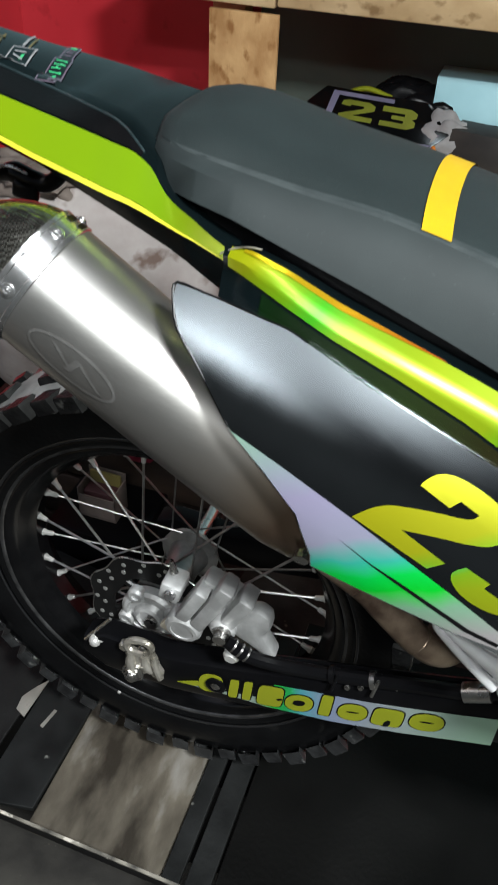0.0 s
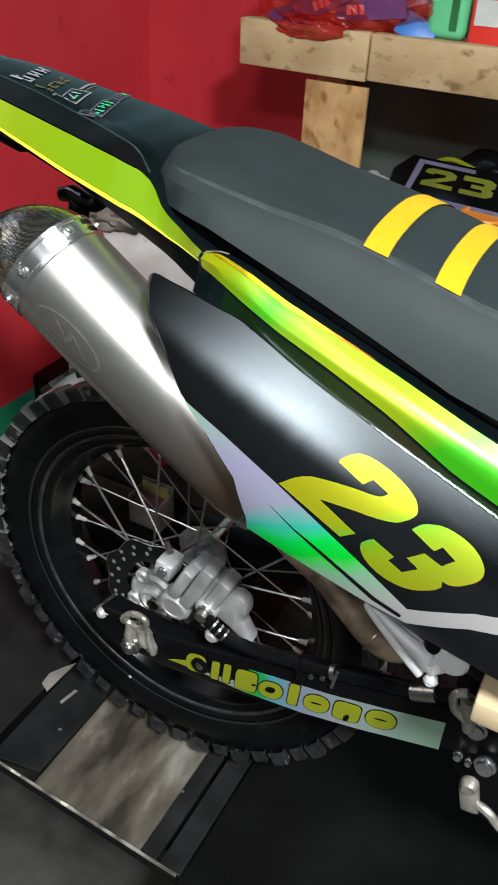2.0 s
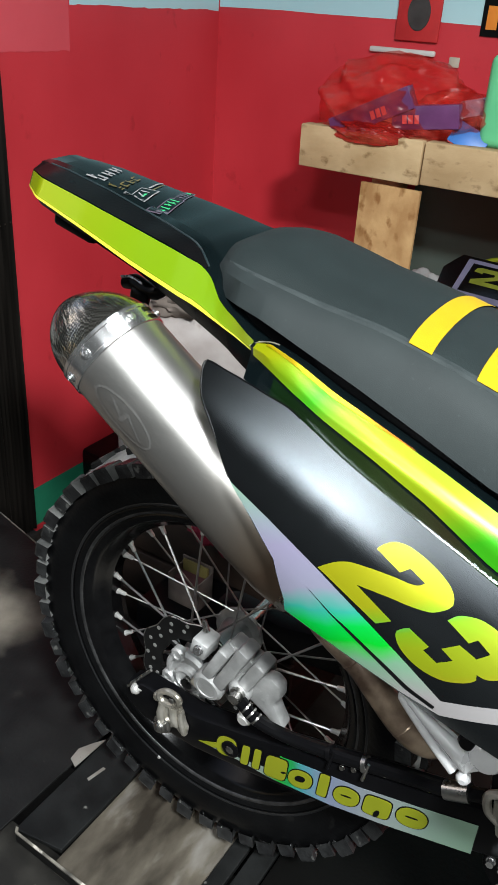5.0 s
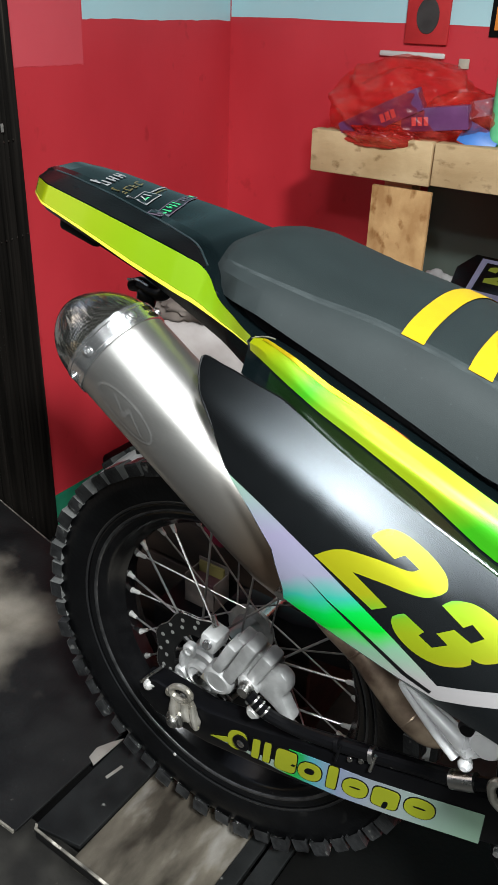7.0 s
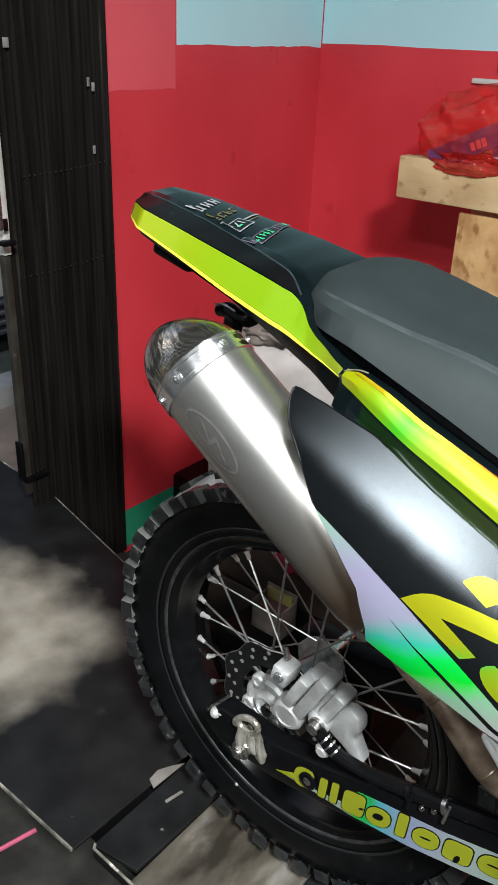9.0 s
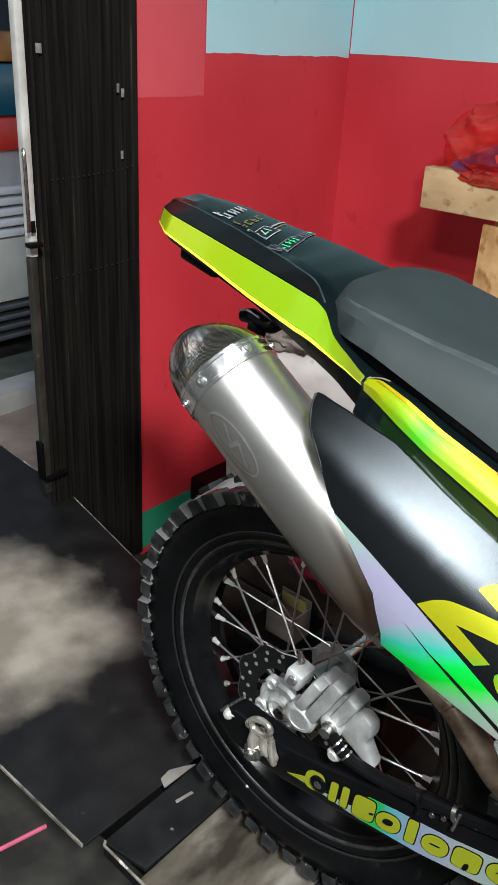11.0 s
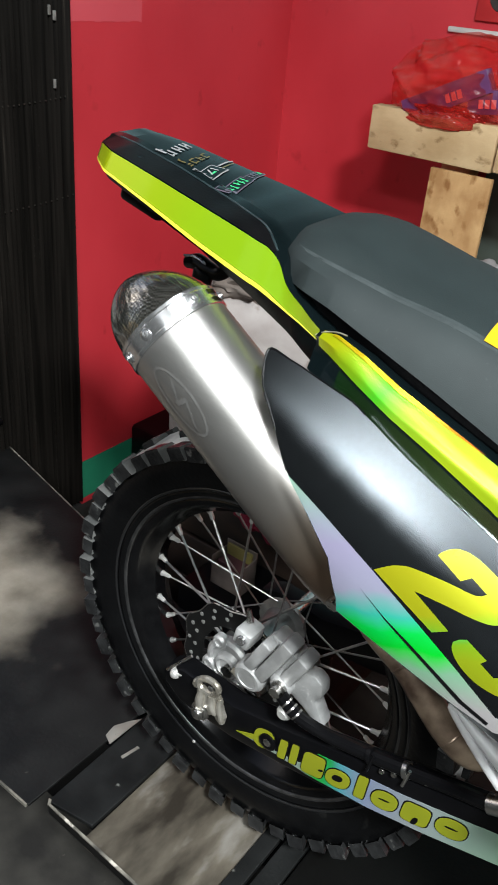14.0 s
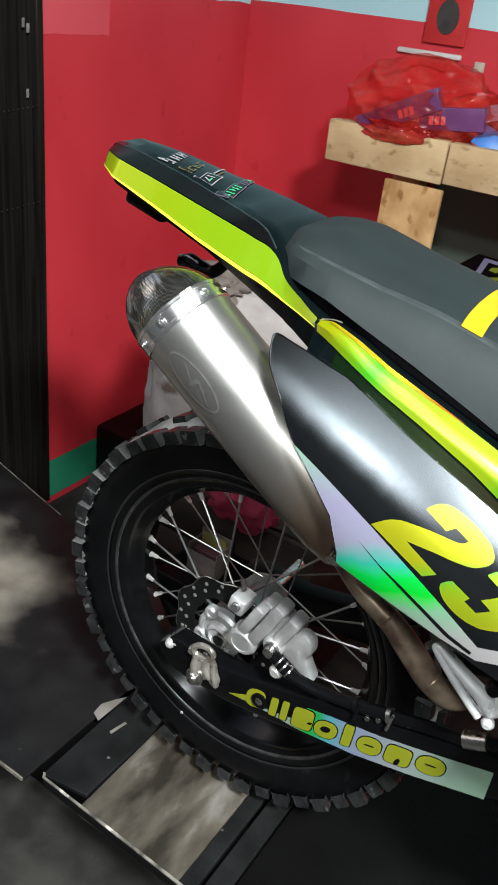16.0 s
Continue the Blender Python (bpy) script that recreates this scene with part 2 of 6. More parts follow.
def swirls(m):
    """Fine polishing scratches in long arcs, which make the gloss uneven."""
    n = m.node_tree.nodes
    co = n.new("ShaderNodeTexCoord")
    total = None
    for turn, stretch in ((0.42, (9, 9, 3600)), (0.62, (8, 8, 3000))):
        bend = n.new("ShaderNodeTexNoise")
        bend.inputs["Scale"].default_value, bend.inputs["Detail"].default_value = 5.0, 1.0
        link(m, co.outputs["Object"], bend.inputs["Vector"])
        mad = n.new("ShaderNodeVectorMath")
        mad.operation = "MULTIPLY_ADD"
        link(m, bend.outputs["Color"], mad.inputs[0])
        mad.inputs[1].default_value = (0.11, 0.0, 0.11)
        link(m, co.outputs["Object"], mad.inputs[2])
        mp = n.new("ShaderNodeMapping")
        mp.vector_type = "TEXTURE"
        mp.inputs["Rotation"].default_value = (0, turn, 0)
        mp.inputs["Scale"].default_value = tuple(1 / v for v in stretch)
        link(m, mad.outputs[0], mp.inputs["Vector"])
        nz = n.new("ShaderNodeTexNoise")
        nz.inputs["Scale"].default_value, nz.inputs["Detail"].default_value = 1.0, 3.0
        link(m, mp.outputs[0], nz.inputs["Vector"])
        ad = n.new("ShaderNodeMath")
        ad.operation = "ADD"
        link(m, nz.outputs["Fac"], ad.inputs[0])
        ad.inputs[1].default_value = 0.0
        if total:
            link(m, total, ad.inputs[1])
        total = ad.outputs[0]
    ra = n.new("ShaderNodeMapRange")
    ra.inputs[1].default_value, ra.inputs[2].default_value = 0.75, 1.25
    ra.inputs[3].default_value, ra.inputs[4].default_value = 0.246, 0.258
    link(m, total, ra.inputs[0])
    link(m, ra.outputs[0], n["Principled BSDF"].inputs["Roughness"])


def no_film(key):
    """Takes the thin film off, so that the gloss keeps the tint of the sheet."""
    b = M[key].node_tree.nodes["Principled BSDF"]
    for lk in list(b.inputs["Thin Film Thickness"].links):
        M[key].node_tree.links.remove(lk)
    b.inputs["Thin Film Thickness"].default_value = 0.0
    b.inputs["Specular IOR Level"].default_value = 0.45


def deep_gloss(key, ior=1.4, rough=None, tint=(1, 1, 1)):
    """A black surface whose gloss has short tails: dull body under a smooth skin by Fresnel."""
    m = M[key]
    n = m.node_tree.nodes
    b = n["Principled BSDF"]
    b.inputs["Specular IOR Level"].default_value = 0.0
    gl = n.new("ShaderNodeBsdfGlossy")
    gl.distribution = "BECKMANN"
    gl.inputs["Color"].default_value = (*tint, 1)
    gl.inputs["Roughness"].default_value = rough or b.inputs["Roughness"].default_value
    if b.inputs["Roughness"].is_linked and not rough:
        link(m, b.inputs["Roughness"].links[0].from_socket, gl.inputs["Roughness"])
    fr = n.new("ShaderNodeFresnel")
    fr.inputs[0].default_value = ior
    if b.inputs["Normal"].is_linked:
        for sock in (gl.inputs["Normal"], fr.inputs["Normal"]):
            link(m, b.inputs["Normal"].links[0].from_socket, sock)
    mx = n.new("ShaderNodeMixShader")
    link(m, fr.outputs[0], mx.inputs[0])
    link(m, b.outputs[0], mx.inputs[1])
    link(m, gl.outputs[0], mx.inputs[2])
    link(m, mx.outputs[0], n["Material Output"].inputs["Surface"])


swirls(M["panel_black"])
deep_gloss("panel_black", 1.54, None, (0.84, 0.93, 1.0))
deep_gloss("rubber", 1.25)
deep_gloss("tail_plastic", 1.27, 0.18)
deep_gloss("black_plastic", 1.22)
deep_gloss("black_satin", 1.24)
deep_gloss("knob", 1.25)
deep_gloss("door", 1.13)
M["orange_edge"] = foil("orange_glint_foil", (0.75, 0.30, 0.01), (0.70, 0.22, 0.01), 0.24, 0.7, 480, 120, 1.5, 5)
rainbow(M["orange_edge"], (0.92, 0, -0.40), [(0.0, (0.60, 0.52, 0.01)), (0.3, (0.62, 0.34, 0.01)), (0.5, (0.66, 0.13, 0.01)), (0.62, (0.62, 0.30, 0.01)), (0.8, (0.50, 0.52, 0.01)), (1.0, (0.36, 0.56, 0.01))], -0.52, 0.34)
M["hub_grey"] = plain("hub_casting", (0.42, 0.42, 0.41), 0.35, 0.7, c2=(0.24, 0.24, 0.235), scale=40, bump=0.2)
M["aged_alu"] = plain("aged_cast_aluminium", (0.62, 0.59, 0.53), 0.30, 0.7, c2=(0.26, 0.24, 0.20), scale=45, bump=0.4, bump_scale=160, rough_var=0.12)
rainbow(M["neon"], (1, 0, 0), [(0.0, (0.33, 0.345, 0.005)), (0.30, (0.29, 0.37, 0.005)), (0.62, (0.23, 0.39, 0.006)), (0.90, (0.22, 0.40, 0.007)), (1.0, (0.30, 0.39, 0.006))], -0.58, 0.36)
for key in ("neon_cover", "neon", "neon_digit", "orange_edge"):
    no_film(key)
M["rim_flange"] = plain("highlight_grey_flange", (0.16, 0.16, 0.165), 0.33, 0.85, c2=(0.07, 0.07, 0.072), scale=50, rough_var=0.1)
M["bead"] = plain("shiny_bead_rib", (0.012, 0.0125, 0.013), 0.30, c2=(0.010, 0.010, 0.011), scale=40, spec=0.6)
M["thread"] = plain("dusty_grey_thread", (0.027, 0.036, 0.037), 0.8, c2=(0.0145, 0.0215, 0.0225), scale=60, low=0.36, high=0.68, bump=0.3, bump_scale=700)
# green reflection of the neon in the black lower face, given as colour
M["green_sheen"] = foil("painted_green_reflection", (0.012, 0.055, 0.008), (0.008, 0.035, 0.006), 0.22, 0.2, 480, 140, 1.5, 6)
rainbow(M["green_sheen"], (0.92, 0, -0.40), [(0.0, (0.002, 0.017, 0.004)), (0.25, (0.003, 0.01, 0.002)), (0.5, (0.007, 0.016, 0.001)), (0.7, (0.01, 0.009, 0.001)), (0.85, (0.004, 0.017, 0.002)), (1.0, (0.007, 0.01, 0.001))], -0.52, 0.34)
no_film("green_sheen")

# ---------------------------------------------------------------- building helpers
def thing(name, loc, label, category, group="", kind=""):
    ob = new(name)
    ob.location = loc
    ob.empty_display_size = 0.05
    return tagged(ob, label, category, group, kind)


def root_of(ob):
    while ob.parent:
        ob = ob.parent
    return ob


def smooth_by_angle(me, angle=35):
    me.shade_smooth()
    me.set_sharp_from_angle(angle=radians(angle))


def part(name, bm, material, parent, label="", smooth=35):
    """Links a bmesh, made in the place's own metres, as one mesh under a thing or a part."""
    base = root_of(parent).location
    bm.transform(Matrix.Translation(-Vector(base)))
    bmesh.ops.recalc_face_normals(bm, faces=bm.faces)
    me = bpy.data.meshes.new(name)
    bm.to_mesh(me)
    bm.free()
    for m in material if isinstance(material, (list, tuple)) else [material]:
        me.materials.append(m)
    if smooth:
        smooth_by_angle(me, smooth)
    ob = new(name, me)
    ob.parent = parent
    return tagged(ob, label)


def solo(name, bm, material, loc, label, category, group="", kind="", smooth=35):
    """A thing of one mesh."""
    bm.transform(Matrix.Translation(-Vector(loc)))
    bmesh.ops.recalc_face_normals(bm, faces=bm.faces)
    me = bpy.data.meshes.new(name)
    bm.to_mesh(me)
    bm.free()
    for m in material if isinstance(material, (list, tuple)) else [material]:
        me.materials.append(m)
    if smooth:
        smooth_by_angle(me, smooth)
    ob = new(name, me)
    ob.location = loc
    return tagged(ob, label, category, group, kind)


def box(x0, x1, y0, y1, z0, z1, bevel=0.0, seg=2, m=None):
    bm = bmesh.new()
    bmesh.ops.create_cube(bm, size=1)
    for v in bm.verts:
        v.co = Vector((x0 + (v.co.x + 0.5) * (x1 - x0), y0 + (v.co.y + 0.5) * (y1 - y0), z0 + (v.co.z + 0.5) * (z1 - z0)))
    if bevel:
        bmesh.ops.bevel(bm, geom=bm.edges[:], offset=bevel, segments=seg, profile=0.5, affect="EDGES")
    if m:
        bm.transform(m)
    return bm


def join(*bms):
    me = bpy.data.meshes.new("tmp")
    out = bmesh.new()
    for b in bms:
        b.to_mesh(me)
        out.from_mesh(me)
        b.free()
    bpy.data.meshes.remove(me)
    return out


def loft(rings, closed=True, caps=True):
    """Faces between rings of equal counts."""
    bm = bmesh.new()
    rows = [[bm.verts.new(p) for p in r] for r in rings]
    n = len(rows[0])
    for a, b in zip(rows, rows[1:]):
        for i in range(n if closed else n - 1):
            j = (i + 1) % n
            bm.faces.new((a[i], a[j], b[j], b[i]))
    if caps and closed:
        bm.faces.new(rows[0][::-1])
        bm.faces.new(rows[-1])
    return bm


def smooth_path(points, steps=6):
    """Catmull-Rom through the points."""
    p = [Vector(q) for q in points]
    p = [2 * p[0] - p[1]] + p + [2 * p[-1] - p[-2]]
    out = []
    for a, b, c, d in zip(p, p[1:], p[2:], p[3:]):
        for k in range(steps):
            t = k / steps
            out.append(0.5 * (2 * b + (c - a) * t + (2 * a - 5 * b + 4 * c - d) * t * t + (3 * b - a - 3 * c + d) * t ** 3))
    return out + [p[-2]]


def tube(points, r, sides=10, steps=6, smooth=True):
    """A pipe along the points; r is one radius or one a point."""
    path = smooth_path(points, steps) if smooth and len(points) > 2 else [Vector(q) for q in points]
    rr = [r] * len(path) if not isinstance(r, (list, tuple)) else [float(v) for v in np.interp(np.linspace(0, 1, len(path)), np.linspace(0, 1, len(r)), r)]
    rings = []
    side = None
    for i, p in enumerate(path):
        d = (path[min(i + 1, len(path) - 1)] - path[max(i - 1, 0)]).normalized()
        if side is None:
            side = d.orthogonal().normalized()
        side = (side - side.dot(d) * d).normalized()
        up = d.cross(side)
        rings.append([p + rr[i] * (math.cos(a) * side + math.sin(a) * up) for a in (2 * math.pi * k / sides for k in range(sides))])
    return loft(rings)


def turned(profile, axis_from, axis_to, sides=32, caps=True):
    """A body of rotation: profile rows (along, radius) in metres from axis_from towards axis_to."""
    a = Vector(axis_from)
    d = (Vector(axis_to) - a).normalized()
    s = d.orthogonal().normalized()
    u = d.cross(s)
    return loft([[a + d * h + r * (math.cos(t) * s + math.sin(t) * u) for t in (2 * math.pi * k / sides for k in range(sides))] for h, r in profile], caps=caps)


def bolt(p, d, r=0.005, h=0.005, sides=6):
    a = Vector(p)
    d = Vector(d).normalized()
    return turned([(0, r * 1.25), (h * 0.35, r * 1.25), (h * 0.36, r), (h, r * 0.92), (h * 1.02, r * 0.5)], a, a + d, sides=12 if sides > 6 else 12)


def plate(points, d, thick, bevel=0.0):
    """A flat outline in space, thickened along d."""
    bm = bmesh.new()
    f = bm.faces.new([bm.verts.new(p) for p in points])
    r = bmesh.ops.extrude_face_region(bm, geom=[f])
    bmesh.ops.translate(bm, verts=[v for v in r["geom"] if isinstance(v, bmesh.types.BMVert)], vec=Vector(d).normalized() * thick)
    if bevel:
        bmesh.ops.bevel(bm, geom=bm.edges[:], offset=bevel, segments=2, profile=0.5, affect="EDGES")
    return bm


def lerp_at(x, xs, ys):
    return float(np.interp(x, xs, ys))


# ---------------------------------------------------------------- the room
FLOOR, TOP = -0.28, 2.42
XA, YB = -1.06, 1.43          # inner faces of the two walls seen
DOOR_Y0, DOOR_Y1 = 0.292, 0.620


def structure(name, bm, mat, label, smooth=0):
    return solo(name, bm, mat, (0, 0, 0), label, name.split("_")[0], kind="structure", smooth=smooth)


structure("floor", box(-6, 3.2, -2.7, 1.6, FLOOR - 0.1, FLOOR), M["concrete"], "dark oily concrete workshop floor")
# out of view; closes the room, dark so that little light bounces
structure("ceiling", box(-1.3, 3.2, -2.7, 1.6, TOP, TOP + 0.1), M["ceiling"], "unseen dark board ceiling")
# wall behind the door side: red below, pale blue above, a green foot
structure("wall_west", box(XA - 0.12, XA, DOOR_Y1, YB + 0.12, FLOOR, TOP), M["red_wall"], "red painted workshop wall beside the door")
structure("wall_north", box(XA, 3.2, YB, YB + 0.12, FLOOR, TOP), M["red_wall"], "red painted workshop wall behind the bench")
# the next four walls are unseen, added dark so that reflections stay black
structure("wall_east", box(3.1, 3.2, -2.6, YB, FLOOR, TOP), M["grey_wall"], "unseen dark workshop wall")
structure("wall_south", box(-1.2, 3.2, -2.7, -2.6, FLOOR, TOP), M["grey_wall"], "unseen dark workshop wall")
structure("wall_west_far", box(XA - 0.12, XA, -2.6, -1.45, FLOOR, TOP), M["grey_wall"], "unseen dark wall beyond the doorway")
structure("wall_over_door", box(XA - 0.12, XA, -1.45, DOOR_Y1, 2.15, TOP), M["grey_wall"], "unseen dark wall over the doorway")


def paint_sheet(name, x0, x1, y0, y1, z0, z1, mat, label, wobble=0.006, along="y"):
    """A coat of paint, 2 mm thick, with an uneven lower edge."""
    bm = bmesh.new()
    n = 40
    lo, hi = [], []
    for i in range(n + 1):
        t = i / n
        y = y0 + (y1 - y0) * t
        x = x0 + (x1 - x0) * t
        w = wobble * noise.noise(Vector((x * 9, y * 9, 3.1))) + 0.3 * wobble * noise.noise(Vector((x * 60, y * 60, 1.7)))
        lo.append(bm.verts.new((x, y, z0 + w)))
        hi.append(bm.verts.new((x, y, z1)))
    for i in range(n):
        bm.faces.new((lo[i], lo[i + 1], hi[i + 1], hi[i]))
    d = Vector((0.0002, 0, 0)) if along == "y" else Vector((0, -0.0002, 0))
    r = bmesh.ops.extrude_face_region(bm, geom=bm.faces[:])
    bmesh.ops.translate(bm, verts=[v for v in r["geom"] if isinstance(v, bmesh.types.BMVert)], vec=d)
    return structure(name, bm, mat, label)


paint_sheet("trim_blue_west", XA + 0.0005, XA + 0.0005, 0.838, YB - 0.003, 1.046, TOP - 0.01, M["blue_wall"], "pale blue paint on the upper wall", 0.008)
paint_sheet("trim_blue_north", XA + 0.003, 3.09, YB - 0.0005, YB - 0.0005, 1.057, TOP - 0.01, M["blue_wall"], "pale blue paint on the upper wall", 0.004, "x")
paint_sheet("trim_faded", XA + 0.0005, XA + 0.0005, DOOR_Y1 + 0.002, 0.834, 0.95, TOP - 0.01, M["pink_wall"], "faded red paint patch beside the blue", 0.010)
paint_sheet("trim_green", XA + 0.0005, XA + 0.0005, DOOR_Y1 + 0.002, YB - 0.003, FLOOR + 0.02, -0.14, M["green_wall"], "green paint at the foot of the wall", 0.004)

# folding door leaf: pleated black sheet in an aluminium post
door = thing("door_folding", (XA, DOOR_Y0, FLOOR), "sooty black pleated folding door with aluminium post, pushed open", "door", kind="structure")
rings = []
pleats = 24
for z in np.linspace(FLOOR + 0.02, 2.14, 10):
    row = []
    for k in range(pleats * 2 + 1):
        y = DOOR_Y0 + 0.030 + (DOOR_Y1 - DOOR_Y0 - 0.032) * k / (pleats * 2)
        row.append((XA + 0.004 + (0.008 if k % 2 else 0.0) + 0.0022 * noise.noise(Vector((y * 40, z * 2, 0))), y, z))
    rings.append(row)
bm = loft(rings, closed=False)
r = bmesh.ops.extrude_face_region(bm, geom=bm.faces[:])
bmesh.ops.translate(bm, verts=[v for v in r["geom"] if isinstance(v, bmesh.types.BMVert)], vec=(-0.004, 0, 0))
part("pleated_sheet", bm, M["door"], door, smooth=0)
part("post", box(XA - 0.004, XA + 0.016, DOOR_Y0 + 0.010, DOOR_Y0 + 0.029, 0.640, 2.14, 0.003), M["post_alu"], door, "worn aluminium door post")
# lower post darker than the upper: shade near the floor is in its colour
part("post_foot", box(XA - 0.006, XA + 0.012, DOOR_Y0 + 0.010, DOOR_Y0 + 0.029, 0.055, 0.638, 0.003), M["shaded_post"], door, "lower door post with its shade painted in")
part("pull_handle", tube([(XA + 0.03, DOOR_Y0 - 0.002, 0.86), (XA + 0.045, DOOR_Y0 - 0.010, 0.85), (XA + 0.045, DOOR_Y0 - 0.010, 0.72), (XA + 0.03, DOOR_Y0 - 0.002, 0.70)], 0.004), M["steel"], door, "bent steel pull handle")
part("lock", join(box(XA + 0.027, XA + 0.031, DOOR_Y0 + 0.006, DOOR_Y0 + 0.016, 0.695, 0.72, 0.001), box(XA + 0.027, XA + 0.05, DOOR_Y0 - 0.012, DOOR_Y0 + 0.02, 0.668, 0.678, 0.002)), M["black_satin"], door, "black lock bolt")
for y, z, w in ((0.352, 1.045, 0.014), (0.552, 0.972, 0.007), (0.565, 0.962, 0.008), (0.560, 0.834, 0.007)):
    part("tape_scrap", box(XA + 0.0145, XA + 0.0165, y - w / 2, y + w / 2, z - 0.009, z + 0.009, 0.0006), M["tape"], door, "pale scrap of tape")
for z, y0, y1 in ((0.795, 0.37, 0.590), (0.585, 0.35, 0.605)):
    for k in range(17):
        y = y0 + (y1 - y0) * k / 16
        part("rivet", bolt((XA + 0.0125, y, z + 0.012 * ((y - y0) / (y1 - y0)) ** 2), (1, 0, 0), 0.0015, 0.0015), M["rivet"], door)
part("foot_bracket", join(box(XA - 0.004, XA + 0.020, DOOR_Y0 + 0.000, DOOR_Y0 + 0.006, 0.10, 0.20, 0.001), box(XA - 0.004, XA + 0.020, DOOR_Y0 + 0.006, DOOR_Y0 + 0.07, 0.092, 0.105, 0.002)), M["black_satin"], door, "black foot bracket")

# ---------------------------------------------------------------- platform the wheel stands on
ZP = 0.012
mat_m = plain("black_rubber_mat", (0.010, 0.010, 0.0097), 0.50, c2=(0.005, 0.005, 0.005), scale=14, bump=0.3, bump_scale=150, rough_var=0.12, spots=(0.06, 0.057, 0.05), spot_scale=60, spot_at=0.73, spec=0.25)
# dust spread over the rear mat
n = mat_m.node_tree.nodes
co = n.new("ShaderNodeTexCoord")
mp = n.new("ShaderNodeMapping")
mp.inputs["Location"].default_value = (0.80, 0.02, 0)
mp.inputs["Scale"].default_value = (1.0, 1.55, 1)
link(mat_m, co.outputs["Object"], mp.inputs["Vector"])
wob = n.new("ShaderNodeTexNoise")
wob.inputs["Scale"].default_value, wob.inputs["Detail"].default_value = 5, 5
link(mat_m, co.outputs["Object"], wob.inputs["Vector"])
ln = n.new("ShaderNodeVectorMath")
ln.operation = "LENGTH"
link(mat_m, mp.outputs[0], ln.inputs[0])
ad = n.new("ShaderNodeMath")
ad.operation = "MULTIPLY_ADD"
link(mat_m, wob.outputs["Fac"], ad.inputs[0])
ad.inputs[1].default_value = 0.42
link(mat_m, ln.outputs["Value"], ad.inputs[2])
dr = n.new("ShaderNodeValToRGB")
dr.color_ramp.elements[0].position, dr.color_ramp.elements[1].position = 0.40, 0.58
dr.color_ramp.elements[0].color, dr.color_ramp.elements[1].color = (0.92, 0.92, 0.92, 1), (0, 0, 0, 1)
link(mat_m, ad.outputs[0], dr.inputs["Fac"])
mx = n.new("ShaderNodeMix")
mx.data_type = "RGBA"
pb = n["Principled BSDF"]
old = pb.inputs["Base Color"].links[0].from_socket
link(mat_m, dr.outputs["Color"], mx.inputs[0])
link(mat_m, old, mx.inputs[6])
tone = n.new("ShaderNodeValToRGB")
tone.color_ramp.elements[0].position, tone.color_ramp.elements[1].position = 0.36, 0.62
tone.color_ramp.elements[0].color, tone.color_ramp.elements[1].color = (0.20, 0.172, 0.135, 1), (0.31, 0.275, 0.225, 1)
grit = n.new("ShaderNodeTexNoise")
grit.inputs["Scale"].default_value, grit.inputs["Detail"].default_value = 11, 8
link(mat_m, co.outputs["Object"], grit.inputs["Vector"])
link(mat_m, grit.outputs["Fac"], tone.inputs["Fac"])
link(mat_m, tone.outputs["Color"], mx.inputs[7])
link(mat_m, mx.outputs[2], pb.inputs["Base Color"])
M["mat"] = mat_m
# black rubber, darkened further for the motorcycle's shadow on it
M["mat_front"] = plain("shaded_black_rubber_mat", (0.0050, 0.0050, 0.0048), 0.45, c2=(0.0022, 0.0022, 0.0021), scale=5, bump=0.3, bump_scale=150, rough_var=0.12, spots=(0.09, 0.085, 0.075), spot_scale=75, spot_at=0.74)
deep_gloss("mat_front", 1.2)
M["strip"] = plain("grey_black_rubber", (0.0115, 0.0122, 0.0122), 0.45, c2=(0.0055, 0.0058, 0.0058), scale=18, bump=0.3, bump_scale=120, rough_var=0.12, spots=(0.11, 0.11, 0.10), spot_scale=50, spot_at=0.72, spec=0.2)
M["bare_plate"] = plain("dusty_steel_plate", (0.175, 0.152, 0.118), 0.40, 0.4, c2=(0.036, 0.030, 0.023), scale=8, detail=9, stretch=(1.9, 0.8, 1), low=0.38, high=0.64, bump=0.35, bump_scale=110, rough_var=0.15, spots=(0.29, 0.275, 0.25), spot_scale=9, spot_at=0.54, spot_soft=0.16)
M["pale_edge"] = plain("pale_worn_edge", (0.26, 0.24, 0.20), 0.6, c2=(0.04, 0.037, 0.032), scale=34, bump=0.5, spots=(0.50, 0.46, 0.40), spot_scale=40, spot_at=0.62)


def slab(name, pts, z0, z1, mat, label, bevel=0.0015, cat="mat"):
    return solo(name, plate([(x, y, z0) for x, y in pts], (0, 0, 1), z1 - z0, bevel), mat, (0, 0, 0), label, cat, kind="structure", smooth=0)


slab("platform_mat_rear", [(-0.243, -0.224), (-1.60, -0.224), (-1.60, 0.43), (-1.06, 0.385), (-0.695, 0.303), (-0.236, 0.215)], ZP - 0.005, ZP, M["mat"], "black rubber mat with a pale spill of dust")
slab("platform_edge_rear", [(-0.246, -0.2275), (-1.60, -0.2275), (-1.60, -0.2243), (-0.246, -0.2243)], ZP - 0.006, ZP + 0.0005, M["pale_edge"], "pale worn edge of the platform", 0.0005)
slab("platform_edge_far", [(-1.60, 0.4305), (-1.06, 0.3855), (-0.695, 0.3035), (-0.695, 0.3063), (-1.06, 0.3883), (-1.60, 0.4333)], ZP - 0.006, ZP + 0.0004, M["pale_edge"], "worn far edge of the platform", 0.0005)
